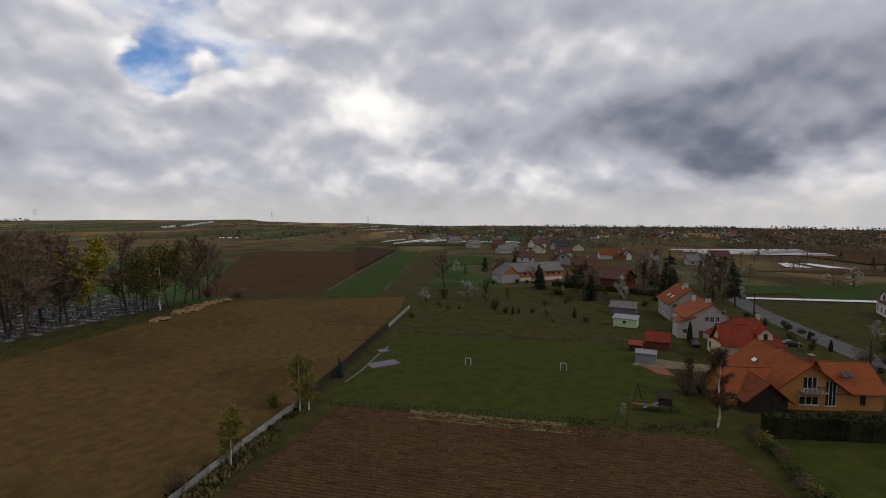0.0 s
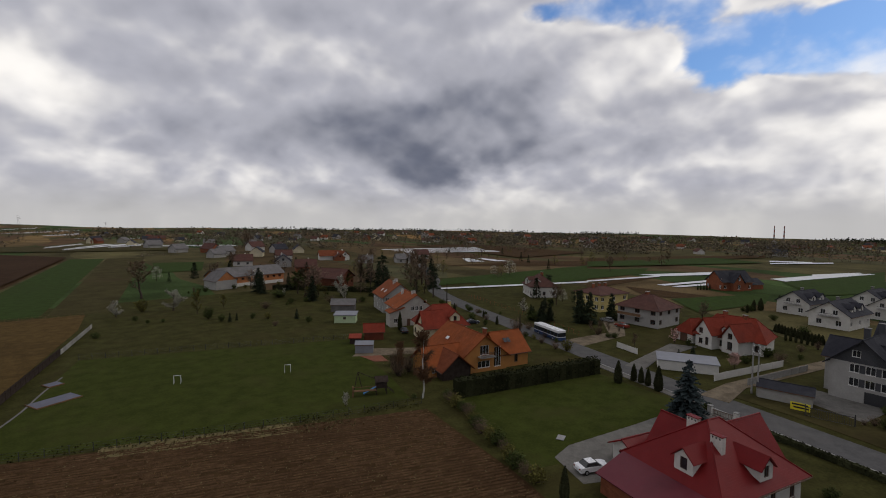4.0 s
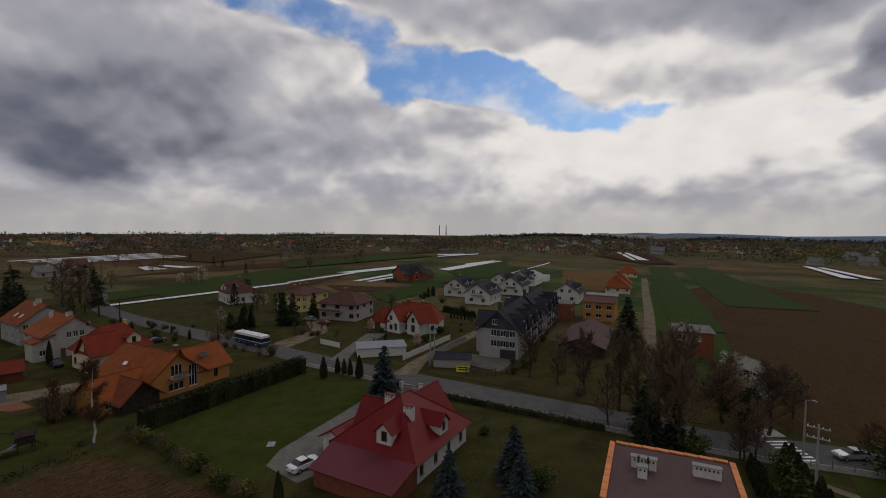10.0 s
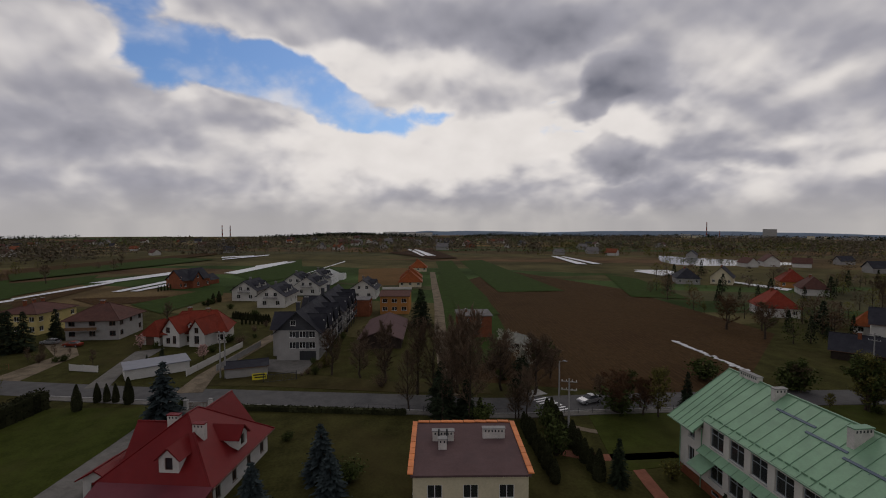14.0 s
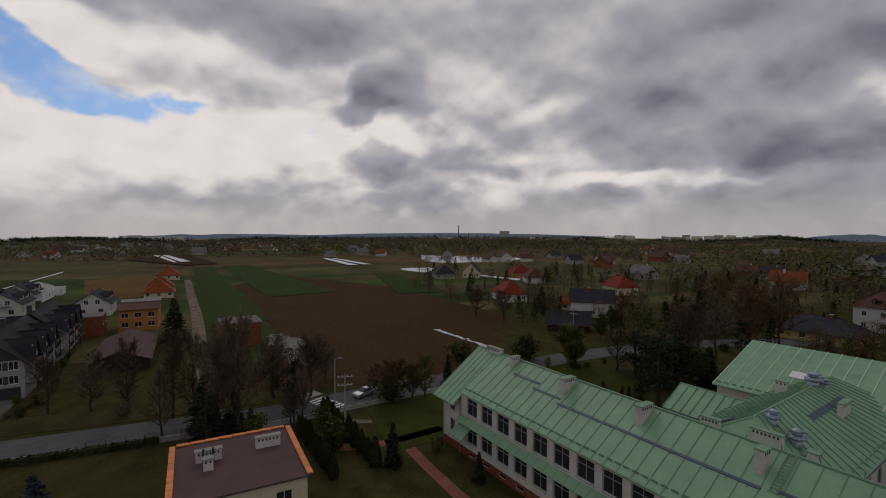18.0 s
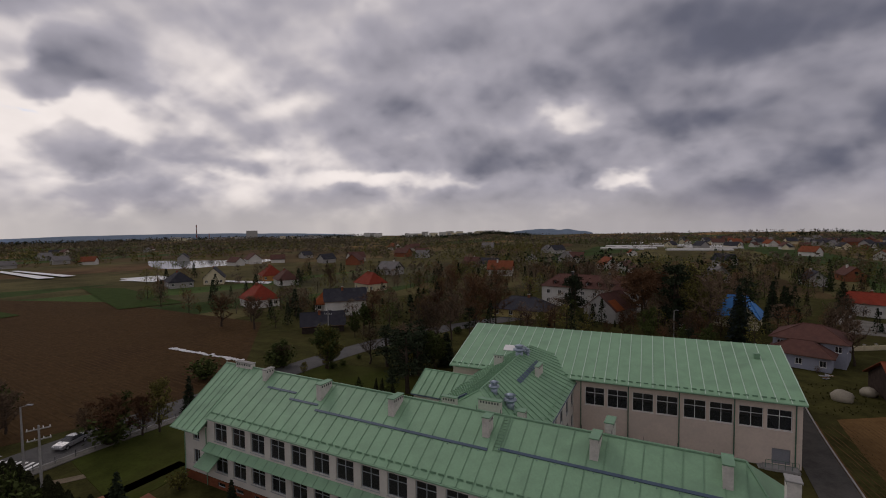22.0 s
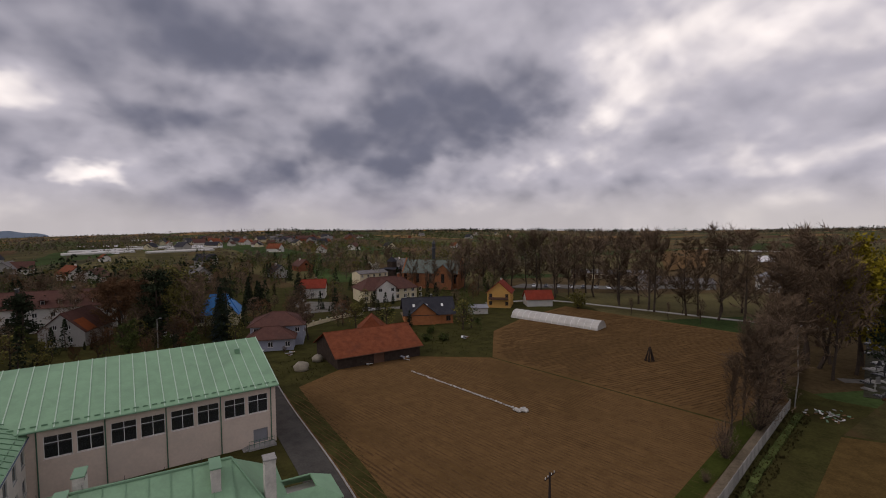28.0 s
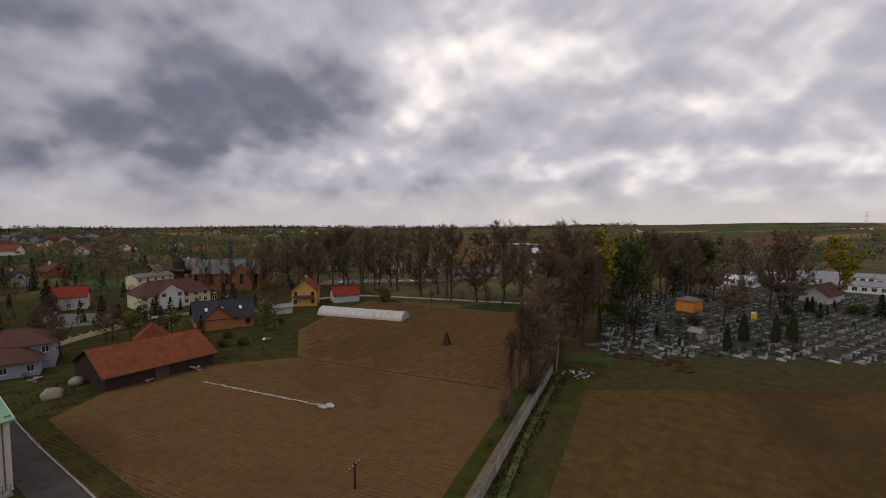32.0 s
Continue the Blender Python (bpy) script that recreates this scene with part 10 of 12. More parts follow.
for n, (d, x, y) in enumerate(spots):
    style, mat = grave_rng.choice(GRAVES if grave_rng.random() < 0.7 else GRAVES[::2])
    m = Matrix.LocRotScale((x, y, 0.06), Euler((0, 0, radians(turn + grave_rng.gauss(0, 2)))), Vector((grave_rng.uniform(0.85, 1.2), grave_rng.uniform(0.8, 1.5), grave_rng.uniform(0.8, 1.3))))
    if n < 190:
        if (style, mat) not in first:
            ob = thing("grave", 0, 0, 0, 0, "%s stone grave with a slab and headstone" % ("polished dark" if mat is STONE_DARK else "pale grey"), "grave", "graves")
            base, stone = grave_shapes(style)
            part("grave_slab", base, mat, ob)
            part("headstone", stone, mat, ob)
            ob.matrix_basis = m
            ob.scale = (1, 1, 1)
            first[(style, mat)] = ob
        else:
            copy_thing(first[(style, mat)], m)
    else:
        target = rest_dark if mat is STONE_DARK else rest_grey
        for piece in grave_shapes(style):
            k = len(target.v)
            target.v += [tuple(m @ Vector(p)) for p in piece.v]
            target.f += [tuple(k + i for i in f) for f in piece.f]
setting("graves", rest_grey, STONE_GREY, "rows of pale stone graves farther back", "graves", "stuff")
setting("graves", rest_dark, STONE_DARK, "rows of dark granite graves farther back", "graves", "stuff")
b = Building("timber_hut", -182.5, -6.0, 62, "bright orange varnished timber hut among the graves", "hut")
b.block(0, 0, 6.0, 5.6, 4.0, 5.0, WOOD_ORANGE, FELT_GREY, "hip", 0.3, doors={})
for i in range(12):
    b.add("plank", Shape().box(-3.05, -2.7 + i * 0.46, 0.1, -3.0, -2.33 + i * 0.46, 3.9), WOOD_ORANGE)
    b.add("plank", Shape().box(-2.9 + i * 0.5, 2.8, 0.1, -2.5 + i * 0.5, 2.86, 3.9), WOOD_ORANGE)
b = Building("grave_chapel", -142.5, -2.5, 62, "small pale stone tomb chapel", "chapel")
b.block(0, 0, 3.4, 3.0, 2.0, 3.0, STONE_GREY, STONE_GREY, "gable", 0.2, doors={"f": [(1.2, 1.0, 1.7)]})
b = Building("white_mortuary", -228.0, 36.5, 62, "white building with a brown roof at the graveyard", "chapel")
b.block(0, 0, 15, 9, 3.4, 6.6, RENDER_WHITE, TILE_BROWN, "gable", 0.8, turn=90, doors={"r": [(3.0, 2.6, 2.4)]}, wins={"b": row(15, 3, 1.2, 1.2, 1.2)})
kiosk = thing("yellow_toilet_booth", -176, 12, 0.06, 62, "yellow plastic booth beside the graves", "booth")
part("cabin", Shape().box(-0.6, -0.6, 0, 0.6, 0.6, 2.2), YELLOW_SIGN, kiosk)
part("cabin_roof", Shape().box(-0.65, -0.65, 2.2, 0.65, 0.65, 2.35), METAL_WHITE, kiosk)


# shrubs and small evergreens among the graves
for i in range(46):
    x, y = grave_rng.uniform(-215, -118), grave_rng.uniform(-30, 150)
    if inside(YARD, x, y) and math.hypot(x + 182, y + 6) > 9:
        plant(grave_rng.choice(("thuja", "bush", "bush", "spruce", "bush_bare")), x, y, grave_rng.uniform(1.4, 5.0), grave_rng.uniform(0.9, 1.4), "shrubs among the graves")


# ---- playground behind the hall ----
for i, (x, y, m) in enumerate(((-4, -117, SHEET_BLUE), (-9, -119, YELLOW_SIGN), (-24, -118.5, BLOSSOM_PINK))):
    t = thing("play_tower", x, y, 0, 20 * i, "small coloured plastic play tower", "play tower")
    part("frame", Shape().box(-0.7, -0.7, 0, -0.58, -0.58, 2.4).box(0.58, -0.7, 0, 0.7, -0.58, 2.4).box(-0.7, 0.58, 0, -0.58, 0.7, 2.4).box(0.58, 0.58, 0, 0.7, 0.7, 2.4), WOOD, t)
    part("panel", Shape().box(-0.7, -0.7, 1.0, 0.7, 0.7, 1.6), m, t)
    part("tower_roof", Shape().slab([(-0.9, -0.9, 2.4), (0.9, -0.9, 2.4), (0, 0, 3.1)], 0.05).slab([(0.9, 0.9, 2.4), (-0.9, 0.9, 2.4), (0, 0, 3.1)], 0.05), m, t)
plot("playground", [(14, -108), (-30, -103), (-33, -123), (12, -128)], DIRT, "worn sandy playground behind the hall", 0.06, "playground")


# ---- trees and bushes ----
for i in range(15):
    t = i / 14
    plant(("bush", "bush_bare", "bush_fresh")[i % 3], 58.3 - 12.1 * t + 0.5 * math.sin(i * 5.1), 57.5 - 27 * t, 2.0 + 0.9 * ((i * 7) % 5) / 5, 1.25, "shrubs along the plot edge")
for i in range(10):
    t = i / 9
    plant("thuja", 67.5 - 19.5 * t, -35.3 + 2.7 * t, 3.1 + 0.3 * ((i * 3) % 4), 1.35, "young thujas in two rows")
    plant("thuja", 63.8 - 15.0 * t, -29.6 + 2.5 * t, 2.8 + 0.3 * ((i * 5) % 4), 1.35, "young thujas in two rows")
plant("blue", 50.4, 7.6, 6.4, 1.65)
plant("blue", 56.4, 0.4, 7.4, 1.6)
plant("blue", 52.2, -0.6, 5.8, 1.7)
plant("bush", 55.2, -3.0, 3.4, 1.3)
plant("bush", 68.8, 5.2, 1.6, 1.5)
plant("thuja", 46.0, 26.4, 4.0, 0.9)
for x, y, h in ((88.7, 40.4, 4.6), (92.2, 38.8, 3.6), (91.9, 37.2, 3.4), (91.3, 35.6, 3.5), (90.2, 33.2, 4.8)):
    plant("thuja", x, y, h, 1.1, "thujas along the road")
plant("blue", 81.7, 25.2, 9.8, 1.5)
plant("bare", 43.7, 211.2, 13.7, 1.5)
plant("blossom", 29.4, 176.3, 5, 1.4)
plant("blossom", 45.7, 176.8, 6.9, 1.5)
plant("bush_fresh", 37.3, 180.9, 5.1, 1)
plant("fresh", 49.7, 165.3, 7.2, 0.9)
plant("spruce", 53.1, 146.2, 3.1, 1)
plant("spruce", 55.6, 147.4, 2.4, 1)
plant("bush", 51.6, 148.9, 2.7, 1)
plant("bush", 49.8, 154.8, 4.3, 1)
plant("spruce", 83.8, 194.3, 9.8, 1.2)
plant("spruce", 96.7, 196, 8.2, 1.1)
plant("fresh", 60.6, 172.3, 4.2, 1)
plant("bush", 32.5, 166.5, 1.9, 1.3)
plant("bush", 34.4, 160, 1.5, 1.2)
plant("bush", 38.2, 159.1, 1.3, 1.2)
plant("bush", 60.3, 146.7, 2.2, 1)
plant("bush_fresh", 63.6, 143.1, 2.6, 1)
plant("bush_bare", 61, 132.2, 2.1, 1.3)
plant("bush", 20, 148.4, 2, 1.4)
plant("blossom", 86.8, 179.7, 3.6, 1)
plant("fresh", 85.9, 184.6, 3.1, 1)
plant("spruce", 91.1, 165.1, 10.1, 1.3)
plant("spruce", 124.3, 161.2, 12, 1.2)
plant("spruce", 140.3, 196.6, 12.2, 1.2)
plant("spruce", 133.1, 178.4, 13.1, 1.1)
plant("bare", 136.7, 199.1, 9.6, 1.2)
plant("bare", 134.4, 152.9, 17, 1)
plant("bare", 136.8, 150.7, 15.4, 1)
plant("pine", 132.8, 140.8, 13.1, 1)
plant("bare", 244.9, 263.2, 7.1, 1.2)
plant("blossom", 101.3, 157.9, 5.8, 1.3)
plant("fresh", 121.4, 187.7, 6.3, 1.4)
plant("thuja", 85.2, 104.1, 5.4, 0.8)
plant("pink", 93.7, 110, 4.3, 1.2)
plant("spruce", 70.5, 137.5, 3.4, 1.2)
plant("bush", 70.8, 130.6, 2.3, 1.3)
plant("bush", 108, 96.1, 2.4, 1)
plant("bush", 122.2, 124.7, 2.7, 1.2)
plant("thuja", 116.9, 99.7, 2.5, 1)
plant("thuja", 111.9, 90, 2.9, 1)
plant("bush_bare", 106.7, 78.7, 5.5, 1)
plant("bush_bare", 103.3, 74.9, 2.8, 1.2)
plant("bush_fresh", 101.5, 59.5, 3.4, 1.1)
plant("bush_bare", 100.9, 62.4, 2.5, 1.2)
plant("bush_bare", 103.2, 68, 2.3, 1.3)
plant("blossom", 133.8, 95.9, 4.9, 1.1)
plant("spruce", 125.6, 83.1, 7, 1.5)
plant("spruce", 128.6, 82.2, 6.1, 1.5)
plant("bush", 125.7, 86.5, 4.3, 1.4)
plant("spruce", 134.4, 74.5, 11, 1.3)
plant("spruce", 134.8, 71.6, 10.6, 1.2)
plant("spruce", 146.7, 70.4, 9.1, 1.2)
plant("bare", 123.6, 65.1, 3.3, 1)
plant("bare", 125.6, 63.4, 3.5, 1)
plant("bare", 128.4, 62.2, 3.1, 1)
plant("bare", 126.9, 58.4, 2.2, 1)
plant("pink", 129.4, 44.3, 3.8, 1.2)
plant("thuja", 156.2, 23.8, 2.8, 0.8)
plant("thuja", 155.4, 22.5, 2.7, 0.8)
plant("thuja", 155.5, 21.3, 2.8, 0.8)
plant("thuja", 154.7, 19.9, 2.8, 0.8)
plant("thuja", 154.9, 18.8, 2.8, 0.8)
plant("thuja", 155, 17.6, 2.7, 0.8)
plant("thuja", 156, 24.9, 2.8, 0.8)
plant("spruce", 118.4, 36.3, 3.4, 1.2)
plant("spruce", 115.6, 38.5, 2.4, 1.2)
plant("pink", 116.8, 27.2, 3.4, 1.3)
plant("bush", 123.1, 26.5, 2.3, 1.4)
plant("bush", 132.6, 24.8, 2.4, 1.2)
plant("bare", 163, 47.8, 6.5, 1.3)
plant("bare", 117.6, 49.9, 3.6, 0.9)
plant("thuja", 244.6, 75.1, 2.8, 0.8)
plant("thuja", 245.9, 74.2, 2.8, 0.8)
plant("thuja", 247.2, 73.2, 2.8, 0.8)
plant("thuja", 247.6, 72, 2.9, 0.8)
plant("thuja", 248.9, 71.1, 2.9, 0.8)
plant("bush_bare", 60.1, 74.3, 2.5, 1.3)
plant("barebirch", 54.8, 60.4, 13.3, 0.9)
plant("bush", 53.7, 61.4, 1, 1.3)
plant("blossom", 42.5, 66, 2.5, 0.8)
plant("bush", 86.6, 23.8, 1.6, 1.4)
plant("birch", -14.9, 63.3, 8.3, 1.15)
plant("birch", -7.8, 79.6, 10.4, 1)
plant("birch", -6.4, 79.7, 9.6, 0.9)
plant("bush_fresh", -12.4, 82.1, 2.9, 1)
plant("blue", -1.6, 95, 4.1, 1.1)
plant("bush_bare", -19.6, 57.7, 4.1, 1.2)
plant("bush_bare", -10, 72.3, 2.2, 1)
plant("bare", -91.2, 149.3, 26.4, 1.1, "trees in the graveyard")
plant("bare", -81.7, 141, 26.7, 1, "trees in the graveyard")
plant("bare", -89.1, 161, 26.3, 1.1, "trees in the graveyard")
plant("bare", -80.6, 157.6, 23.5, 1.2, "trees in the graveyard")
plant("yellow", -76.6, 162.8, 24.2, 1.05, "trees in the graveyard")
plant("fresh", -67.4, 169.1, 17.8, 1.1, "trees in the graveyard")
plant("fresh", -65.3, 174.2, 22.8, 1, "trees in the graveyard")
plant("birch", -62.6, 177.3, 23, 1.3, "trees in the graveyard")
plant("fresh", -59.8, 180.3, 21.4, 1, "trees in the graveyard")
plant("bare", -83.2, 204.7, 24.9, 1, "trees in the graveyard")
plant("bare", -57.9, 196.6, 24, 0.9, "trees in the graveyard")
plant("bare", -56.2, 199.2, 23.4, 0.9, "trees in the graveyard")
plant("bare", -53.5, 212.3, 18.2, 0.8)
plant("bush_bare", -42.3, 199.6, 5.4, 1.4)
plant("bare", -116.7, 218.8, 24.8, 1.1, "trees in the graveyard")
plant("bare", -109.5, 183.8, 25.6, 1.1, "trees in the graveyard")
plant("bush_bare", -53.9, 201.9, 6, 1.3)
plant("spruce", 70.4, -18.8, 7.1, 1.6)
plant("thuja", 68.8, -24.2, 3.7, 1.1)
plant("bare", 70.1, -19.8, 14.5, 0.8)
plant("bare", 75.5, -13.8, 9.8, 0.7)
plant("bare", 69.3, -22.6, 16.4, 0.8)
plant("bare", 67.7, -29.9, 5, 1.2)
plant("bare", 68.8, -32.3, 7.9, 0.8)
plant("bare", 94.4, -7.2, 7.5, 1.2)
plant("bare", 97.7, -1.5, 9, 1)
plant("bush_bare", 88.1, -10.6, 3.3, 1.3)
plant("blossom", 98, -40.5, 6.9, 1.3)
plant("blossom", 89.6, -42.1, 2.7, 1)
plant("bush_bare", 92.7, -34.6, 5.5, 1.5)
plant("bush", 96.3, -49.2, 5.1, 1.6)
plant("bush_bare", 83.2, -36.9, 4.4, 1.5)
plant("bare", 82.4, -24.3, 13.3, 1)
plant("spruce", 139.9, -28.9, 12.2, 1.5)
plant("bush_bare", 103.2, -31.5, 5.3, 1.4)
plant("spruce", 46.4, -34.3, 6.1, 1.1)
plant("bush_fresh", 46, -41.4, 2.8, 1.1)
plant("spruce", 36.5, -39.8, 4, 1.1)
plant("spruce", 24.8, -42.8, 6.8, 1)
plant("red", 65.4, -47.3, 6.8, 1.5)
plant("red", 64, -50.9, 5.8, 1.3)
plant("fresh", 62.6, -52.6, 7.4, 1)
plant("spruce", 64.4, -59.7, 6.8, 1)
plant("bush", 66.9, -86.3, 5.4, 1.4)
plant("fresh", 55.8, -88.2, 9, 1.1)
plant("fresh", 58.8, -83.7, 2.3, 1.3)
plant("pine", 37.6, -88, 10.9, 1.5)
plant("pine", 35.3, -90.1, 10.7, 1.4)
plant("spruce", 38.7, -84.2, 4, 1.2)
plant("birch", 36.8, -89.5, 5.4, 0.8)
plant("thuja", 43.8, -80.4, 2, 1)
plant("thuja", 40.3, -81.1, 1.9, 0.8)
plant("thuja", 38.9, -80.7, 1.8, 0.8)
plant("bare", 102, -160.7, 15.3, 0.8)
plant("spruce", 96.4, -133, 4.5, 1.2)
plant("bare", 108.3, -132.5, 6.5, 1.3)
plant("fresh", 124.5, -142.3, 5.1, 1.2)
plant("bush", 114.7, -135, 2.9, 1.5)
plant("bare", 135.3, -141.8, 5.3, 1.4)
plant("fresh", 137.5, -131, 3.1, 1.3)
plant("bare", 116, -148.1, 7.1, 1.1)
plant("pine", 33.3, -102.1, 5.7, 1.1)
plant("pine", 40.3, -93.9, 9, 1.6)
plant("fresh", 38.1, -92.7, 4.7, 0.9)
plant("thuja", 42.5, -78.2, 2.7, 1.3)
plant("thuja", 38.7, -78, 3, 0.7)
plant("thuja", 37.7, -78.5, 3, 0.7)
plant("bush", 35.9, -78.3, 2.5, 1.3)
plant("bush", 31.6, -79.2, 1.3, 1.2)
plant("pine", 32.2, -99.3, 6.7, 1.2)
plant("pine", 9.1, -166, 15, 1.1)
plant("red", -11.6, -167.2, 13.7, 1.5)
plant("pine", -19.4, -149.6, 20, 1.05)
plant("fresh", -28.1, -151.4, 13.5, 1.2)
plant("bare", -27.1, -153.6, 8.1, 0.8)
plant("spruce", -33.5, -139.2, 15.5, 0.85)
plant("spruce", -51.9, -181, 12.7, 1)
plant("spruce", -54.7, -179.2, 11.4, 1)
plant("thuja", -3.5, -150.5, 2.3, 0.9)
plant("thuja", -5, -149.4, 2.6, 0.9)
plant("thuja", -7.5, -152.4, 2, 1.2)
plant("bush", -12.5, -145.2, 2.6, 1.6)
plant("fresh", -23.9, -153.1, 13, 1.2)
plant("red", -8.2, -192.4, 8.4, 1.2)
plant("bare", 7.6, -205.2, 14.2, 1.4)
plant("spruce", 9.3, -201.1, 8.1, 1)
plant("bare", -17.5, -169.9, 14.6, 1.3)
plant("spruce", -93.5, -255.3, 8.8, 1.2)
plant("spruce", -74.4, -190.9, 11.8, 1.3)
plant("spruce", -78.8, -195.7, 8.7, 1.1)
plant("bush_fresh", -76.3, -144.4, 5.3, 1.3)
plant("spruce", -99.4, -157.8, 4.4, 1)
plant("blossom", -126, -219.8, 10, 1.2)
plant("spruce", -104, -203.2, 6.1, 1.2)
plant("spruce", -80, -160.4, 5.5, 0.9)
plant("spruce", -82.9, -148.8, 3.9, 1.3)
plant("spruce", -74, -165.3, 2.7, 1.2)
plant("spruce", -73.5, -158.9, 2.3, 1.1)
plant("bush_fresh", -153.5, -213.2, 12, 1.2)
plant("bare", -128.3, -186.9, 15.1, 0.8)
plant("bare", -127.1, -174.3, 14.5, 0.9)
plant("bare", -129.6, -171.3, 13.6, 0.9)
plant("bare", -137.6, -169, 14, 0.9)
plant("bare", -141, -163.6, 22, 1, "bare trees round the park")
plant("bare", -174.1, -187.8, 18.1, 1.1, "bare trees round the park")
plant("bare", -51.6, -134.3, 9.4, 1.1)
plant("bare", -55.3, -136.2, 7.3, 1.1)
plant("bush", -80.2, -100.8, 2.5, 1.6)
plant("bush", -76.5, -103.5, 2.5, 1.6)
plant("bush_bare", -42.3, -122.7, 4.1, 1.4)
plant("bare", -165.2, -271.1, 14.7, 1, "bare trees round the park")
plant("spruce", -80.2, -133.2, 2.9, 1)
plant("bare", -152.2, -157.6, 22.2, 1, "bare trees round the park")
plant("bare", -155, -153.6, 24.4, 1, "bare trees round the park")
plant("bare", -165.5, -150, 23, 1, "bare trees round the park")
plant("bare", -171.9, -145.9, 25.1, 1, "bare trees round the park")
plant("bare", -158, -126.6, 25.8, 1, "bare trees round the park")
plant("bare", -163, -123.6, 24.6, 1, "bare trees round the park")
plant("bare", -178.5, -126.3, 23.5, 1, "bare trees round the park")
plant("bare", -202.9, -136.8, 21.9, 1, "bare trees round the park")
plant("bare", -162.5, -100, 25.6, 1.1, "bare trees round the park")
plant("bare", -171.1, -97.4, 25.9, 1.1, "bare trees round the park")
plant("bare", -160.5, -85.5, 25.9, 1, "bare trees round the park")
plant("bare", -164.5, -77.8, 14.9, 0.8, "bare trees round the park")
plant("bare", -164.7, -72.7, 24.1, 0.8, "bare trees round the park")
plant("bare", -175.5, -70.3, 24.2, 0.9, "bare trees round the park")
plant("bare", -181.6, -65.8, 27.1, 1, "bare trees round the park")
plant("bush_fresh", -146, -106.3, 7.6, 1.1)
plant("bare", -150, -87.8, 5.5, 0.8, "bare trees round the park")
plant("bare", -151.9, -76.1, 5.4, 0.7, "bare trees round the park")
plant("bare", -152.2, -66.4, 7.9, 0.7, "bare trees round the park")
plant("bare", -130, -33.6, 28, 1.2)
plant("bare", -147.6, -41.1, 25.8, 1.2, "bare trees round the park")
plant("yellow", -137, -25.7, 26.9, 1)
plant("yellow", -160, -32.7, 24, 1)
plant("pine", -124, -17.4, 25.5, 0.75, "trees in the graveyard")
plant("yellow", -129.0, -25.0, 23, 1.1, "trees in the graveyard")
plant("bare", -128, -31, 27, 1.15)
plant("bare", -121, -27, 24, 1.0)
plant("bare", -87, -28.3, 15, 1.1)
plant("bare", -94, -29.2, 15.5, 1)
plant("bare", -104, -31, 17, 1)
plant("bare", -112, -32.5, 22, 1)
plant("bush_bare", -84.5, -27.5, 5, 1.5)
plant("bush_bare", -90.5, -28.5, 6, 1.4)
plant("bush_bare", -99, -30, 6, 1.4)
plant("bare", -189, -16, 26, 1.2, "trees in the graveyard")
plant("bare", -199, -8, 24, 1.2, "trees in the graveyard")
plant("pine", -197, -11, 14, 0.9, "trees in the graveyard")
plant("bare", -203, -3.6, 25, 1.2, "trees in the graveyard")
plant("green", -206, 1, 22, 1.1, "trees in the graveyard")
plant("bare", -186, 17, 25, 1.3, "trees in the graveyard")
plant("pine", -152, 17.5, 11, 0.9, "trees in the graveyard")
plant("bare", -190.5, -18.9, 25.6, 1, "trees in the graveyard")
plant("bare", -206.1, -12.4, 24.6, 1.1, "trees in the graveyard")
plant("bare", -209.3, -7.2, 23.7, 1.1, "trees in the graveyard")
plant("bare", -163.4, 3.8, 22.4, 1, "trees in the graveyard")
plant("bare", -204.2, 10.1, 22.9, 1, "trees in the graveyard")
plant("bare", -192.3, 21.3, 26.6, 1.25, "trees in the graveyard")
plant("bare", -207, 25, 23.2, 1, "trees in the graveyard")
plant("yellow", -230.7, 41.7, 23, 1.1, "trees in the graveyard")
plant("blue", -206.2, 10.2, 9.8, 1.3, "trees in the graveyard")
plant("thuja", -133.4, 4, 6.8, 0.8, "trees in the graveyard")
plant("thuja", -145.3, 7.9, 7.4, 1.1, "trees in the graveyard")
plant("thuja", -146.7, 14.8, 7.5, 0.9, "trees in the graveyard")
plant("thuja", -150.3, 18.7, 8.3, 0.9, "trees in the graveyard")
plant("thuja", -208.3, 7.5, 5.7, 0.9, "trees in the graveyard")
plant("thuja", -198.5, 28.1, 5.3, 1, "trees in the graveyard")
plant("thuja", -200.3, 29.7, 5.4, 1, "trees in the graveyard")
plant("thuja", -202.9, 32.3, 3.4, 0.8, "trees in the graveyard")
plant("thuja", -205.3, 36.4, 3.9, 0.8, "trees in the graveyard")
plant("bush", -203.4, 40.8, 3.8, 1.5, "trees in the graveyard")
plant("bush", -204.9, 43.7, 4.2, 1.5, "trees in the graveyard")
plant("spruce", -200, 47, 8, 1.3, "trees in the graveyard")
plant("spruce", -215.5, -1.7, 4.5, 1, "trees in the graveyard")
plant("bush", -142, 11.4, 2.2, 1.4, "trees in the graveyard")
plant("bush", -124.2, -7.9, 1.8, 1.4, "trees in the graveyard")
plant("bush", -159.3, -7.8, 2.3, 1.3, "trees in the graveyard")
plant("bush_bare", -71.2, -26.9, 4, 1.1)
plant("bush_bare", -63, -25.8, 1.8, 1.1)
plant("bare", -147, -174.3, 22.5, 1, "bare trees round the park")
plant("bare", -158.2, -169.8, 23.5, 1, "bare trees round the park")
plant("bare", -169.5, -162.5, 24.6, 1.1, "bare trees round the park")
plant("bare", -166.2, -144.1, 25.8, 1, "bare trees round the park")
plant("bare", -167.3, -132.9, 24.4, 1, "bare trees round the park")
plant("bare", -165.1, -121.8, 26.1, 1, "bare trees round the park")
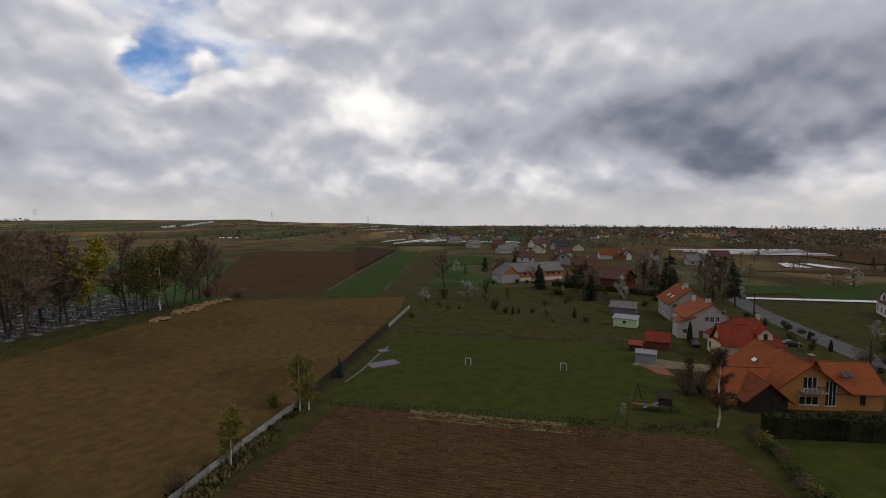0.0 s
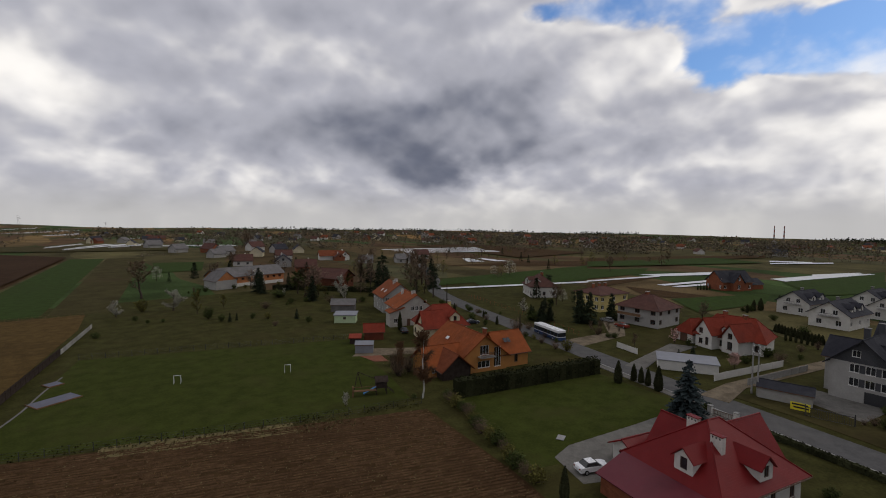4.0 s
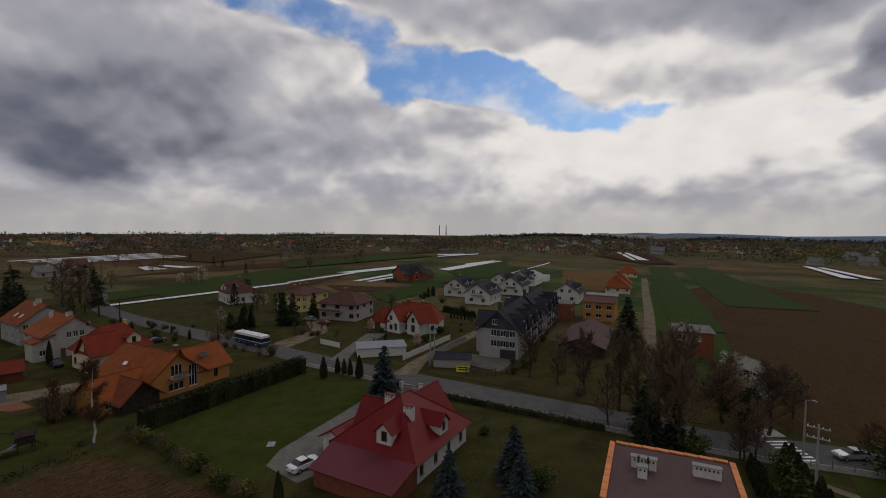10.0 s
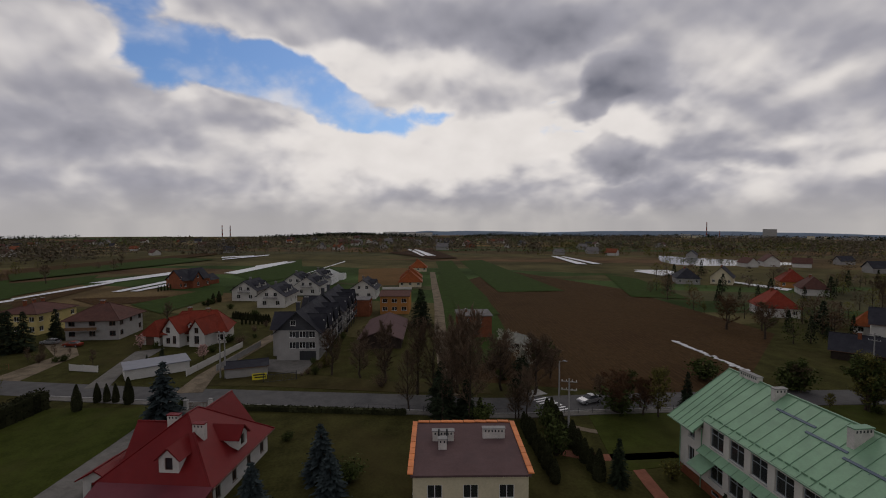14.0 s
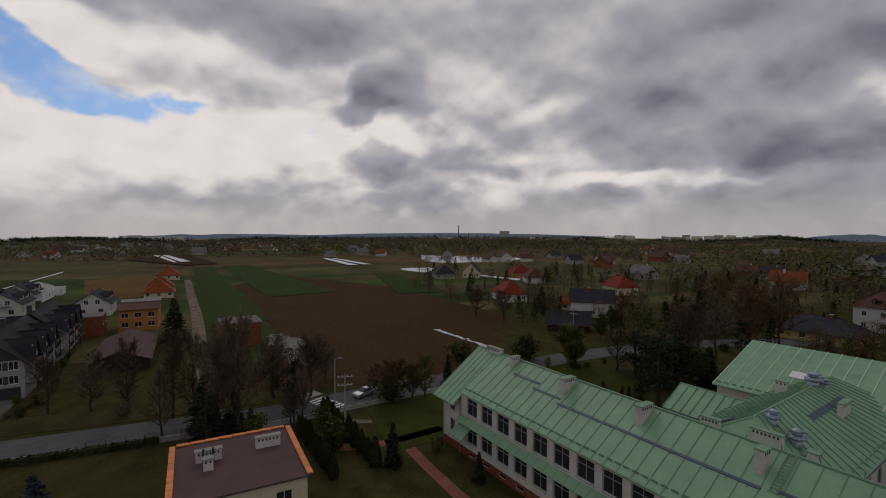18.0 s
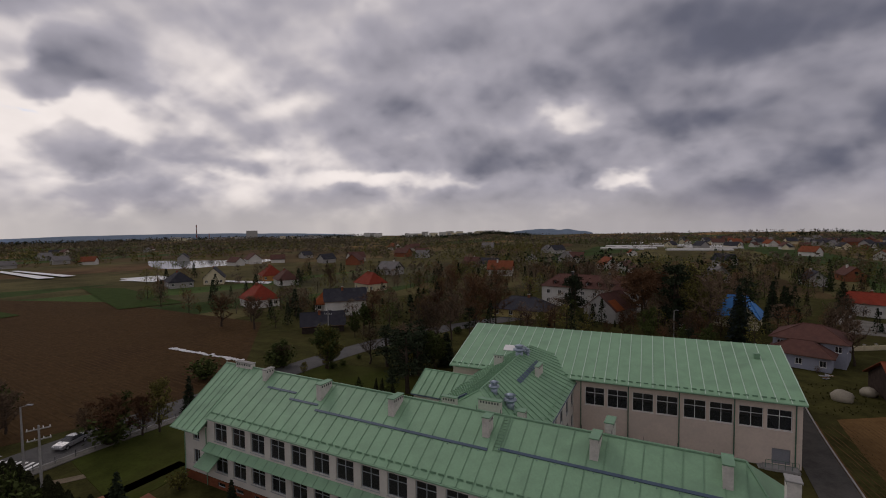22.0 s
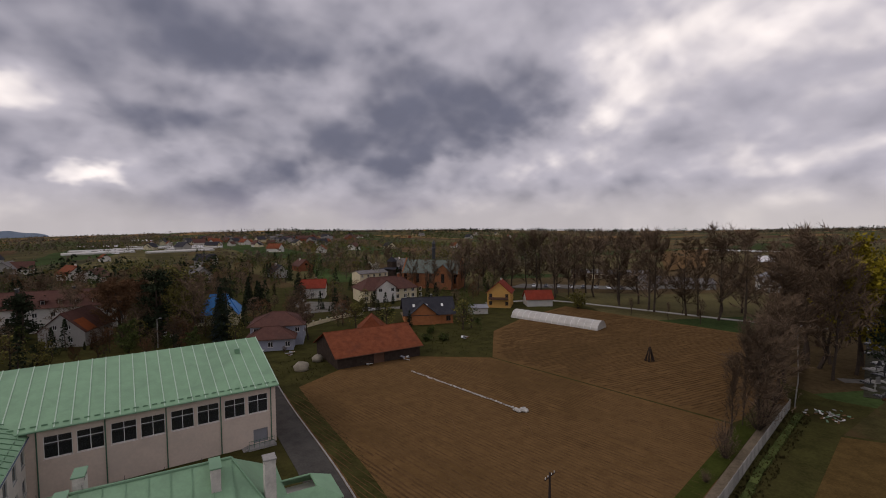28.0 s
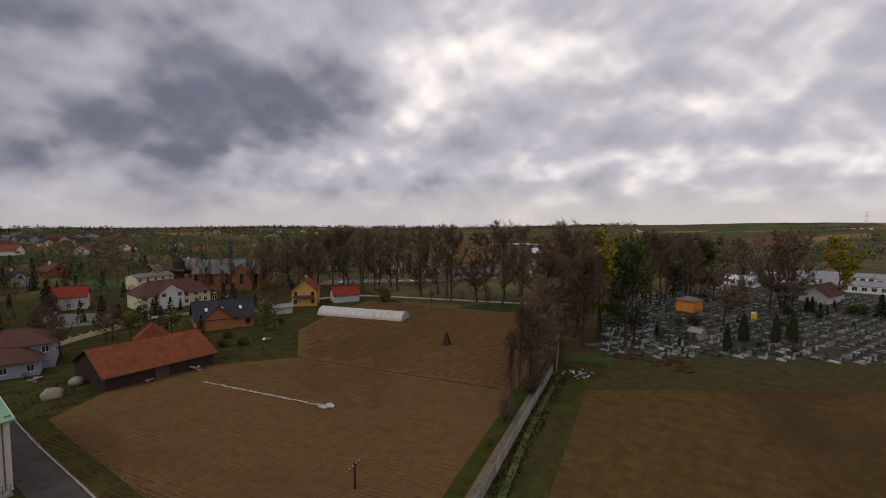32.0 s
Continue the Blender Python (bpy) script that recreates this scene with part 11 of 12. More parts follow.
plant("bare", -171.5, -117.4, 26.5, 1.1, "bare trees round the park")
plant("bare", -164.5, -101.4, 26.5, 1, "bare trees round the park")
plant("bare", -162.1, -88.4, 27.6, 1.1, "bare trees round the park")
plant("bare", -163.1, -75.8, 25.2, 1, "bare trees round the park")
plant("bare", -163, -65.7, 28.4, 1, "bare trees round the park")
plant("bare", -163.8, -58.6, 27.5, 1.1, "bare trees round the park")
plant("bare", -137.2, -36.3, 28.5, .9)
plant("bare", -133.6, -30.4, 26.5, .9)
plant("bare", -149.5, -36.6, 24.8, 1, "bare trees round the park")
plant("green", -131.0, -16.4, 25.0, .8, "trees in the graveyard")
plant("fresh", -133.2, -20.6, 24.6, .7, "trees in the graveyard")
plant("bare", -175.6, -18.9, 24.4, 1, "trees in the graveyard")
plant("bare", -202.1, -14.9, 24.6, 1, "trees in the graveyard")
plant("bare", -220.5, -8.5, 23.4, 1.1, "trees in the graveyard")
plant("bare", -216.5, -3.2, 20.5, 1.1, "trees in the graveyard")
plant("bare", -201.3, 21.2, 25.4, 1.3, "trees in the graveyard")
plant("bare", -250.3, 12.3, 19.1, 1.1, "trees in the graveyard")
plant("bare", -157.2, -47.6, 24.2, 1, "bare trees round the park")
plant("bare", -84.2, -29.6, 15.4, .45)
plant("bare", -92.3, -30.5, 13.4, .45)
plant("bare", -78.5, -29, 11.2, .5)
plant("bare", -99.6, -31.5, 10.2, .5)
plant("bush_bare", -74.8, -28.5, 4.7, .8)
plant("bare", -86.9, 152.6, 26.0, 1, "trees in the graveyard")
plant("bare", -84.5, 161.5, 24.5, 1, "trees in the graveyard")
plant("bare", -87.4, 143.2, 26.7, 1, "trees in the graveyard")
plant("bare", -73.8, 178.7, 24.1, 1, "trees in the graveyard")
plant("bare", -69, 179.7, 21.1, 1, "trees in the graveyard")
plant("bare", -58.1, 188.3, 22.8, 1, "trees in the graveyard")
plant("fresh", -61.4, 181.2, 20.9, .9, "trees in the graveyard")
plant("bare", -53.4, 199.6, 21.8, .9)
plant("pine", 33.1, -79.7, 12.8, 1.5)
plant("bare", 36.8, -100.6, 13.1, 1.2)
plant("bare", 38.2, -120.7, 15.2, 1.2)
plant("red", 36, -137.1, 15.9, 1.2)
plant("red", 31.4, -143.8, 16.4, 1.2)
plant("red", -17.4, -164.1, 14.9, 1.2)
plant("bare", -24.4, -156, 15.3, 1.1)
plant("bare", -31, -159.4, 14.5, 1.1)
plant("spruce", 10.6, -174.2, 13.8, 1)
plant("spruce", -21.9, -162.3, 19.3, 1.1)
plant("pine", -37.3, -149.6, 16.7, 1)
plant("fresh", 57.3, -90, 7.2, 1.2)
plant("bare", 48.9, -94.4, 8.5, 1.2)
plant("bare", 65.7, -85.7, 5.3, 1.3)
plant("red", 109.1, -125, 7.9, 1.3)
plant("bare", 121, -125, 7.1, 1.3)
plant("pine", 69.2, -18.2, 8.0, 1.3)
plant("bush", 67.4, -24.1, 3.9, 1.2)
plant("bare", 82, -16.6, 13.4, .8)
plant("bare", 78.3, -25, 12.7, .9)
plant("bare", 89.8, -11.7, 11.5, .9)
plant("bare", 78.7, -19.2, 13.3, .8)
plant("bare", 67.3, -30.1, 6.0, 1)
plant("bush", 65.8, -47.2, 5.7, 1.3)
plant("bush", 63.1, -33.3, 4.5, 1)
plant("bare", 91.8, -37.1, 6.5, 1.2)
plant("blossom", 86.5, -39.8, 6.1, 1.2)
plant("bush", 96.3, -47.1, 4.5, 1.3)
plant("bare", 84.6, -44.5, 6.4, 1.3)
plant("pine", 40.1, -94.4, 11.0, 1.4)
plant("pine", 42.1, -107.6, 9.4, 1.2)
plant("spruce", 32.9, -100.1, 7.1, 1.2)
plant("green", 56.5, -88.4, 8.6, 1.4)
plant("bush", 42.1, -77.1, 2.7, 1)
plant("thuja", 38.1, -76.7, 3.1, 1)
plant("thuja", 36.8, -76.5, 3.3, 1)
plant("thuja", 34.5, -76.3, 2.9, 1)
plant("red", 71.7, -139.3, 9.6, 1.3)
plant("bare", 51.9, -143.5, 10.0, 1.3)
plant("red", 60.4, -186, 11.9, 1.3)
plant("bare", 47.8, -168, 11.8, 1.3)
plant("red", -13.3, -175.6, 12.7, 1.3)
plant("bare", -27.4, -140.5, 17.2, 1.1)
plant("fresh", -24.6, -144.9, 15.0, 1.1)
plant("bare", -17.1, -150, 12.7, 1)
plant("bush", -53, -141.1, 4.4, 1.2)
plant("bare", -61.2, -153.1, 10.5, 1.1)
plant("bush", 54.9, -30.4, 6.0, .8)
plant("green", 69.2, -51.3, 5.4, 1.4)
plant("bare", 71.8, -47.9, 4.3, 1.3)
plant("fresh", 55.9, -89.5, 8.0, 1.2)
plant("bush", 66.8, -85.8, 5.5, 1.4)
plant("bare", 38.3, -92.1, 9.7, 1.3)
plant("pine", 38.1, -97.7, 9.5, 1.4)
plant("spruce", 32.1, -100.2, 6.5, 1.1)
plant("red", 50, -144.6, 9.4, 1.4)
plant("red", 44.9, -162.9, 11.5, 1.4)
plant("bare", 42.4, -179, 11.3, 1.4)
plant("red", 113, -116.2, 9.8, 1.4)
plant("bare", 100.5, -116.5, 9.2, 1.4)
plant("bare", 107.2, -142.4, 9.4, 1.3)
plant("bare", 93.6, 175.9, 12.2, 1.5)
plant("bare", 94.6, 170, 12.8, 1.5)
plant("green", 95.2, 184.4, 9.4, 1.4)
plant("spruce", 85.3, 200.8, 11.0, 1.4)
plant("bare", 86.3, 210.8, 8.6, 1.4)
plant("bare", 146, 169.8, 16.5, 1.3)
plant("pine", 154.8, 172.5, 17.2, 1.2)
plant("spruce", 150.9, 161.7, 14.8, 1.2)
plant("bare", 134.9, 187.7, 17.2, 1.3)
plant("pine", 144, 190.1, 14.5, 1.3)
plant("bare", 137.9, 199.9, 13.1, 1.3)
plant("bare", 201.2, 501.5, 18.5, 1.4)
plant("bare", 111.5, 301.5, 10.2, 1.4)
plant("bush", 106.3, 166, 3.2, 1.6)
plant("bush", 84.7, 180.3, 3.9, 1.8)
plant("blossom", 105.4, 167.4, 8.4, 1.1)
plant("bush_bare", 93.6, 155.7, 3.5, 1.6)
plant("bush_bare", 70.5, 160.3, 3.1, 1.6)
plant("bare", 76.5, 227.1, 10.7, 1.4)
plant("bare", 127.9, 275.5, 8.9, 1.4)
plant("bush", 100.8, 125.5, 4.0, 1.4)
plant("bush_bare", 59.2, 72.7, 5.5, 1)
plant("bush_bare", 62.5, 73.4, 5.1, 1)
plant("bush_bare", 63.1, 79.2, 3.5, 1)
plant("red", 59.4, 72.3, 6.8, .6)
plant("pine", 139.6, 78.8, 9.8, 1.4)
plant("bare", 155.5, 96.7, 7.8, 1.3)
plant("bush", 115.4, 69.8, 3.0, 1.5)
plant("bush_bare", 113.8, 79.6, 2.6, 1.5)
plant("bare", 289, 141.3, 9.4, 1.3)
plant("pine", 185.1, 119.5, 7.9, 1.3)
plant("bare", 404, 148.4, 8.9, 1.3)
plant("bush", 148.9, 63.2, 3.3, 1.4)
plant("bush_bare", 174.7, 59.5, 3.0, 1.4)
plant("bush", 168.3, 22.7, 3.0, 1.3)
plant("bare", 106.6, -8.7, 7.0, 1.1)
plant("pine", 74.6, -33.8, 8.0, 1.4)
plant("bare", 76.7, -37.4, 11.3, 1.1)
plant("bare", 80.5, -32.4, 10.6, 1.1)
plant("bush_bare", 85.4, -21.8, 4.4, 1.2)
plant("bush", 76.3, -74.3, 5.5, 1.5)
plant("red", -11.8, -157.5, 16.0, 1.7)
plant("red", -8.8, -164.1, 14.5, 1.4)
plant("fresh", -26.4, -154, 18.4, 1.4)
plant("pine", -20.3, -150.6, 20.0, 1.2)
plant("green", -31.2, -164.4, 15.1, 1.3)
plant("blue", -33.4, -139.9, 15.6, .9)
plant("bare", -1.2, -166.2, 14.9, 1.3)
plant("pine", 10.1, -167.6, 15.8, 1.3)
plant("bare", -54, -140.8, 10.3, 1.2)
plant("bare", -52, -124.8, 9.3, 1.2)
plant("spruce", -52.7, -183.7, 11.6, .9)
plant("spruce", -56, -181, 10.6, .9)
plant("fresh", -77.9, -142.8, 5.7, 1.2)
plant("bush", -72, -147.7, 2.9, 1.5)
plant("bush", -87.8, -140.8, 3.0, 1.5)


for x, y, h, w in ((73.7, -19.1, 9.0, 1.5), (70.6, -22.4, 6.5, 1.5), (31.8, -98.4, 8.0, 1.4)):
    plant("spruce", x, y, h, w)
plant("bush", 68.8, -24.8, 3.0, 1.2)
for x, y, h, w in ((44.3, -93.9, 9.5, 1.7), (39.5, -96.3, 11.0, 1.6), (36.0, -91.5, 8.5, 1.7)):
    plant("pine", x, y, h, w)
plant("green", 33.0, -94.0, 8.0, 1.3)
plant("green", 67.1, -86.0, 5.5, 1.6)
for i in range(15):
    t = i / 14
    plant("thuja", 166.8 - 9.0 * t, 29.2 - 12.0 * t, 2.5 + 0.3 * ((i * 3) % 4) / 3, 1.5, "thujas in a close row behind the red-tiled house")
grow = random.Random(23)
for x0, y0, x1, y1, count, kinds in (
    (126, 128, 122, 98, 16, "bush bush_bare bush"), (118, 116, 111, 92, 14, "bush bush_bare thuja"), (130, 92, 122, 74, 14, "bush bush spruce"),
    (112, 84, 103, 62, 12, "bush_bare bush bush_fresh"), (116, 50, 124, 62, 10, "bush bush_bare"), (128, 46, 148, 40, 12, "bush bush_bare bush"),
    (128, 24, 150, 16, 10, "bush bush_bare"), (196, 44, 220, 36, 16, "bush bush thuja"), (168, 40, 190, 32, 10, "bush bush_bare"),
    (140, 96, 160, 100, 12, "bush spruce bush_bare"), (96, 4, 150, -11, 26, "bush_bare bush bush_fresh"), (84, 88, 78, 84, 6, "bush bush_bare"),
    (96, 146, 128, 170, 18, "bush bush_bare bush spruce"), (74, 160, 112, 178, 18, "bush bush_bare fresh"), (56, 214, 110, 214, 16, "bush bush_bare bush_fresh"),
    (105, -46, 86, -46, 9, "bush bush_bare"), (100, -38, 78, -34, 12, "bush_bare bush"), (62, -78, 52, -100, 10, "bush bush_bare"),
    (76, -118, 112, -150, 18, "bush bush_bare fresh red"), (-44, -112, -30, -140, 12, "bush bush_bare bush"), (-66, -108, -104, -112, 14, "bush bush_bare bush_fresh"),
):
    for i in range(count // 2):
        t = grow.random()
        x, y = x0 + (x1 - x0) * t + grow.gauss(0, 1.4), y0 + (y1 - y0) * t + grow.gauss(0, 1.4)
        if any(math.hypot(x - hx, y - hy) < hr * 0.8 for hx, hy, hr in BUILT):
            continue
        kind = grow.choice(kinds.split())
        plant(kind, x, y, grow.uniform(1.2, 2.8) if "bush" in kind else grow.uniform(3.0, 5.5), grow.uniform(0.9, 1.5), "garden shrubs")

OPEN_LAND = ([(72, -60), (105, -124), (200, -138), (400, -240), (400, -20), (100, -20)], [(-20, -10), (-30, -95), (-60, -100), (-98, -100), (-150, -113), (-150, -50), (-100, -20)], [(35, -100), (-33, -100), (-33, -126), (35, -126)])

# ---- far land: woods, villages and towns ----
far_rng = random.Random(5)


def woods(name, sectors, mat, label, high=(5, 11), belt=60.0):
    """Far trees in ragged belts that lie across the slope; sectors are (yaw from, yaw to, near, far, trees)."""
    s = Shape()
    for a, b, near, far, count in sectors:
        tufts = 20 if far < 800 else 13 if far < 1300 else 8
        fine = 0.24 if far < 800 else 0.31 if far < 1300 else 0.42
        left = count
        while left > 0:
            yaw, d = far_rng.uniform(a, b), math.sqrt(far_rng.uniform(near * near, far * far))
            heart = bearing(yaw) * d
            turn = bearing(yaw + 90 + far_rng.gauss(0, 22))
            side = Vector((-turn.y, turn.x, 0))
            long, deep = belt * far_rng.uniform(0.4, 1.3), belt * far_rng.uniform(0.08, 0.25)
            tall = far_rng.uniform(*high)
            for _ in range(far_rng.randrange(6, 26)):
                left -= 1
                p = heart + turn * far_rng.uniform(-long, long) + side * far_rng.gauss(0, deep)
                if -190 < p.x < 60 and -700 < p.y < -420 or p.length < near:
                    continue
                z = land(p.x, p.y)
                h = tall * far_rng.uniform(0.65, 1.2)
                r = h * far_rng.uniform(0.3, 0.46)
                for _ in range(tufts):
                    k = far_rng.uniform(0.06, 1.0)
                    spread = r * 0.62 * math.sin(math.pi * (0.2 + 0.74 * k))
                    c = Vector((p.x + far_rng.gauss(0, spread), p.y + far_rng.gauss(0, spread), z + h * k))
                    s.leaf(c, r * fine * far_rng.uniform(0.7, 1.6), far_rng)
    return setting(name, s, mat, label, "woods", "stuff")


# Bare and green woods lifted towards grey: haze put into their base colours.
FAR_MIXED = surface("haze_greyed_bare_wood", (0.122, 0.102, 0.070), 0.95, spread=0.3, size=30, bump=0, island=0.22)
FAR_GREEN = surface("haze_paled_green_wood", (0.080, 0.090, 0.036), 0.9, spread=0.3, size=30, bump=0, island=0.22)
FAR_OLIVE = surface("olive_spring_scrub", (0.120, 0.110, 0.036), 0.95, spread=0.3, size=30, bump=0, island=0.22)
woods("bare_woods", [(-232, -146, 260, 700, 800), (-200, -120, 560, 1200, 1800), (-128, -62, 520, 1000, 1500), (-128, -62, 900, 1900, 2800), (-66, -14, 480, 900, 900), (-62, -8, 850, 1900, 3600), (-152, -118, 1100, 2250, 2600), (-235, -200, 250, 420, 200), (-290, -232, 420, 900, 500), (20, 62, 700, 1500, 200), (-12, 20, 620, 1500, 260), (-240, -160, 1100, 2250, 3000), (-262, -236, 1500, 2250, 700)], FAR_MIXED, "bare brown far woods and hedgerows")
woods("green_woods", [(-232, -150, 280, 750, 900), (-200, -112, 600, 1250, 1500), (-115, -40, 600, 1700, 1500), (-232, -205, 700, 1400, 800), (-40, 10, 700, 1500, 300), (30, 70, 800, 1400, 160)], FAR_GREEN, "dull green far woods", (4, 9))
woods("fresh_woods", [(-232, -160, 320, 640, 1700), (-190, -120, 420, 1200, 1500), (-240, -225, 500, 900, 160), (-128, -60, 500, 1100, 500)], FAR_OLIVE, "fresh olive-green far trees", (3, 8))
woods("dark_conifers", [(-225, -165, 230, 420, 50), (-128, -106, 1900, 2280, 900), (-150, -128, 2100, 2290, 700), (-168, -156, 1850, 2030, 500), (-226, -196, 1500, 2280, 800), (-64, -20, 1900, 2280, 1000), (-262, -250, 1900, 2250, 350), (-102, -84, 1800, 2290, 1800), (-171, -162, 1950, 2290, 900), (-248, -226, 2000, 2280, 500), (30, 42, 1900, 2280, 160)], NEEDLE, "dark far conifers", (7, 13), 90.0)


def hedgerows(name, sectors, mat, label, high):
    """Lines of far shrubs and trees along field edges."""
    s = Shape()
    for a, b, near, far, rows in sectors:
        for _ in range(rows):
            p = bearing(far_rng.uniform(a, b)) * math.sqrt(far_rng.uniform(near * near, far * far))
            turn = far_rng.choice((75, -15, 75, 60)) + far_rng.gauss(0, 6)
            way = bearing(turn)
            for i in range(far_rng.randrange(8, 30)):
                q = p + way * i * far_rng.uniform(5, 8) + Vector((far_rng.gauss(0, 2), far_rng.gauss(0, 2), 0))
                if q.length < near or far_rng.random() < 0.2:
                    continue
                z, h = land(q.x, q.y), far_rng.uniform(*high)
                for _ in range(9):
                    k = far_rng.uniform(0.05, 1.0)
                    s.leaf((q.x + far_rng.gauss(0, h * 0.24), q.y + far_rng.gauss(0, h * 0.24), z + h * k), h * 0.11 * far_rng.uniform(0.7, 1.6), far_rng)
    return setting(name, s, mat, label, "hedgerow", "stuff")


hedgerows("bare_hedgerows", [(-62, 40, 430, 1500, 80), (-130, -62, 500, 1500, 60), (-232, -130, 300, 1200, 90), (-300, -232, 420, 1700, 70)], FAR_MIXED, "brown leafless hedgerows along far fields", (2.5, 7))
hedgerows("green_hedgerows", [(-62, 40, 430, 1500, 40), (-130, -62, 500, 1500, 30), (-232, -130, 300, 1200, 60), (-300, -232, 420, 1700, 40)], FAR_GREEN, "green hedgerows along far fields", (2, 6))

def light_tree(kind, rng):
    """A far tree ten metres high: trunk, a few limbs and a crown of loose tufts."""
    trunk, crown = Shape(), Shape()
    cone = kind in ("spruce", "pine", "thuja")
    trunk.tube((0, 0, 0), (0.2, 0.1, 8.5), 0.22, 0.04, 5)
    if not cone and "bush" not in kind:
        for i in range(7):
            a, z = i * 2.4, rng.uniform(2.0, 5.5)
            trunk.tube((0, 0, z), (2.4 * math.cos(a), 2.4 * math.sin(a), z + rng.uniform(2.0, 3.6)), 0.1, 0.02, 3, False)
    for i in range(210):
        k = rng.uniform(0.03 if cone or "bush" in kind else 0.16, 1.0)
        wide = 2.3 * (1.02 - k) ** 0.9 + 0.1 if cone else 3.5 * math.sin(math.pi * (0.14 + 0.82 * k)) ** 0.7
        if kind == "thuja":
            wide = 1.5 * (1.02 - k**2)
        a, r = rng.uniform(0, 6.28), wide * rng.uniform(0.15, 1.0) ** 0.5 * rng.uniform(0.85, 1.12)
        p = Vector((math.cos(a) * r, math.sin(a) * r, 10 * k))
        if kind in ("bare", "red", "bush_bare"):
            shoot(crown, p, p + Vector((rng.gauss(0, 0.6), rng.gauss(0, 0.6), rng.uniform(0.3, 1.2))), 0.075)
            shoot(crown, p, p + Vector((rng.gauss(0, 0.7), rng.gauss(0, 0.7), rng.uniform(0.0, 1.0))), 0.07)
        else:
            crown.leaf(p, (0.42 if cone else 0.32) * rng.uniform(0.6, 1.4), rng)
    return trunk, crown, Shape()


# trees and shrubs between the village houses
grove = random.Random(77)
ROAD_LINE = [tuple(q)[:2] for q in bend(ROAD)]
GROVE, GROVE_SHAPES = {}, {}
for a, b, near, far, count, kinds in (
    (-226, -196, 178, 320, 170, "bare red fresh spruce spruce bush bush_fresh thuja green"),
    (-226, -196, 140, 176, 30, "bare red fresh spruce spruce bush bush_fresh thuja green"),
    (-196, -158, 178, 330, 340, "bare bare red red fresh spruce green bush pine"),
    (-196, -158, 120, 176, 85, "bare bare red red fresh spruce green bush pine"),
    (-176, -150, 128, 174, 40, "bare green fresh bare red pine bush green"),
    (-158, -128, 178, 330, 130, "bare fresh red bush green bush_fresh spruce"),
    (-162, -140, 150, 176, 20, "bare fresh red bush green bush_fresh spruce"),
    (-215, -190, 320, 460, 90, "bare red fresh spruce green green"),
    (-70, -34, 330, 480, 40, "bare fresh spruce bush"),
    (-60, -30, 190, 330, 24, "bare fresh spruce bush blossom"),
    (-30, -12, 200, 330, 16, "bare fresh spruce blossom bush"),
):
    made = 0
    for _ in range(count * 8):
        p = bearing(grove.uniform(a, b)) * math.sqrt(grove.uniform(near * near, far * far))
        if made == count:
            break
        if any(math.hypot(p.x - q[0], p.y - q[1]) < 6.5 for q in ROAD_LINE) or any(math.hypot(p.x - hx, p.y - hy) < hr + 1.5 for hx, hy, hr in BUILT) or any(inside(q, p.x, p.y) for q in OPEN_LAND):
            continue
        kind = grove.choice(kinds.split())
        high = grove.uniform(1.6, 3.6) if "bush" in kind else grove.uniform(3, 6) if kind == "thuja" else grove.uniform(4.5, 9.5)
        wide = grove.uniform(0.9, 1.3)
        if math.hypot(p.x, p.y) < 138:
            plant(kind, p.x, p.y, high, wide, "village trees")
        else:
            if kind not in GROVE_SHAPES:
                GROVE_SHAPES[kind] = light_tree(kind, random.Random(hash_of((kind, 1))))
            m = Matrix.LocRotScale((p.x, p.y, land(p.x, p.y)), Euler((0, 0, grove.uniform(0, 6.28))), (high * wide / 10, high * wide / 10, high / 10))
            for shape, mat in zip(GROVE_SHAPES[kind], (LOOKS[kind][0], LOOKS[kind][1], BARK)):
                if shape.f:
                    target = GROVE.setdefault(mat.name, (Shape(), mat))[0]
                    k = len(target.v)
                    target.v += [tuple(m @ Vector(c)) for c in shape.v]
                    target.f += [tuple(k + i for i in f) for f in shape.f]
        made += 1
for shape, mat in GROVE.values():
    setting("village_trees", shape, mat, "trees and shrubs between the farther village houses", "trees", "stuff")

far_roofs = (TILE_BROWN, TILE_DARK, FELT_GREY, TILE_RUST, TILE_BROWN, TILE_DARK)
far_walls = (RENDER_WHITE, RENDER_CREAM, RENDER_GREY, RENDER_WHITE, BRICK, RENDER_GREY)
FAR_HOUSES = {}
def garden_wall(points, mat, label):
    """A low rendered wall in bays between capped pillars."""
    ob = thing("garden_wall", points[0][0], points[0][1], 0, 0, label, "wall")
    at = Vector((points[0][0], points[0][1], 0))
    for a, b in zip(points, points[1:]):
        a, b = Vector((a[0], a[1], 0)) - at, Vector((b[0], b[1], 0)) - at
        count = max(1, round((b - a).length / 3.2))
        way = (b - a).normalized()
        side = Vector((-way.y, way.x, 0))
        for i in range(count):
            p, q = a.lerp(b, i / count), a.lerp(b, (i + 1) / count)
            f, k, w = p + way * 0.22, q - way * 0.22, side * 0.1
            part("bay", Shape().slab([tuple(v + Vector((0, 0, 1.15))) for v in (f - w, k - w, k + w, f + w)], 1.15), mat, ob)
            part("pillar", Shape().box(p.x - 0.21, p.y - 0.21, 0, p.x + 0.21, p.y + 0.21, 1.5), mat, ob)
            part("cap", Shape().box(p.x - 0.27, p.y - 0.27, 1.5, p.x + 0.27, p.y + 0.27, 1.6), CONCRETE, ob)


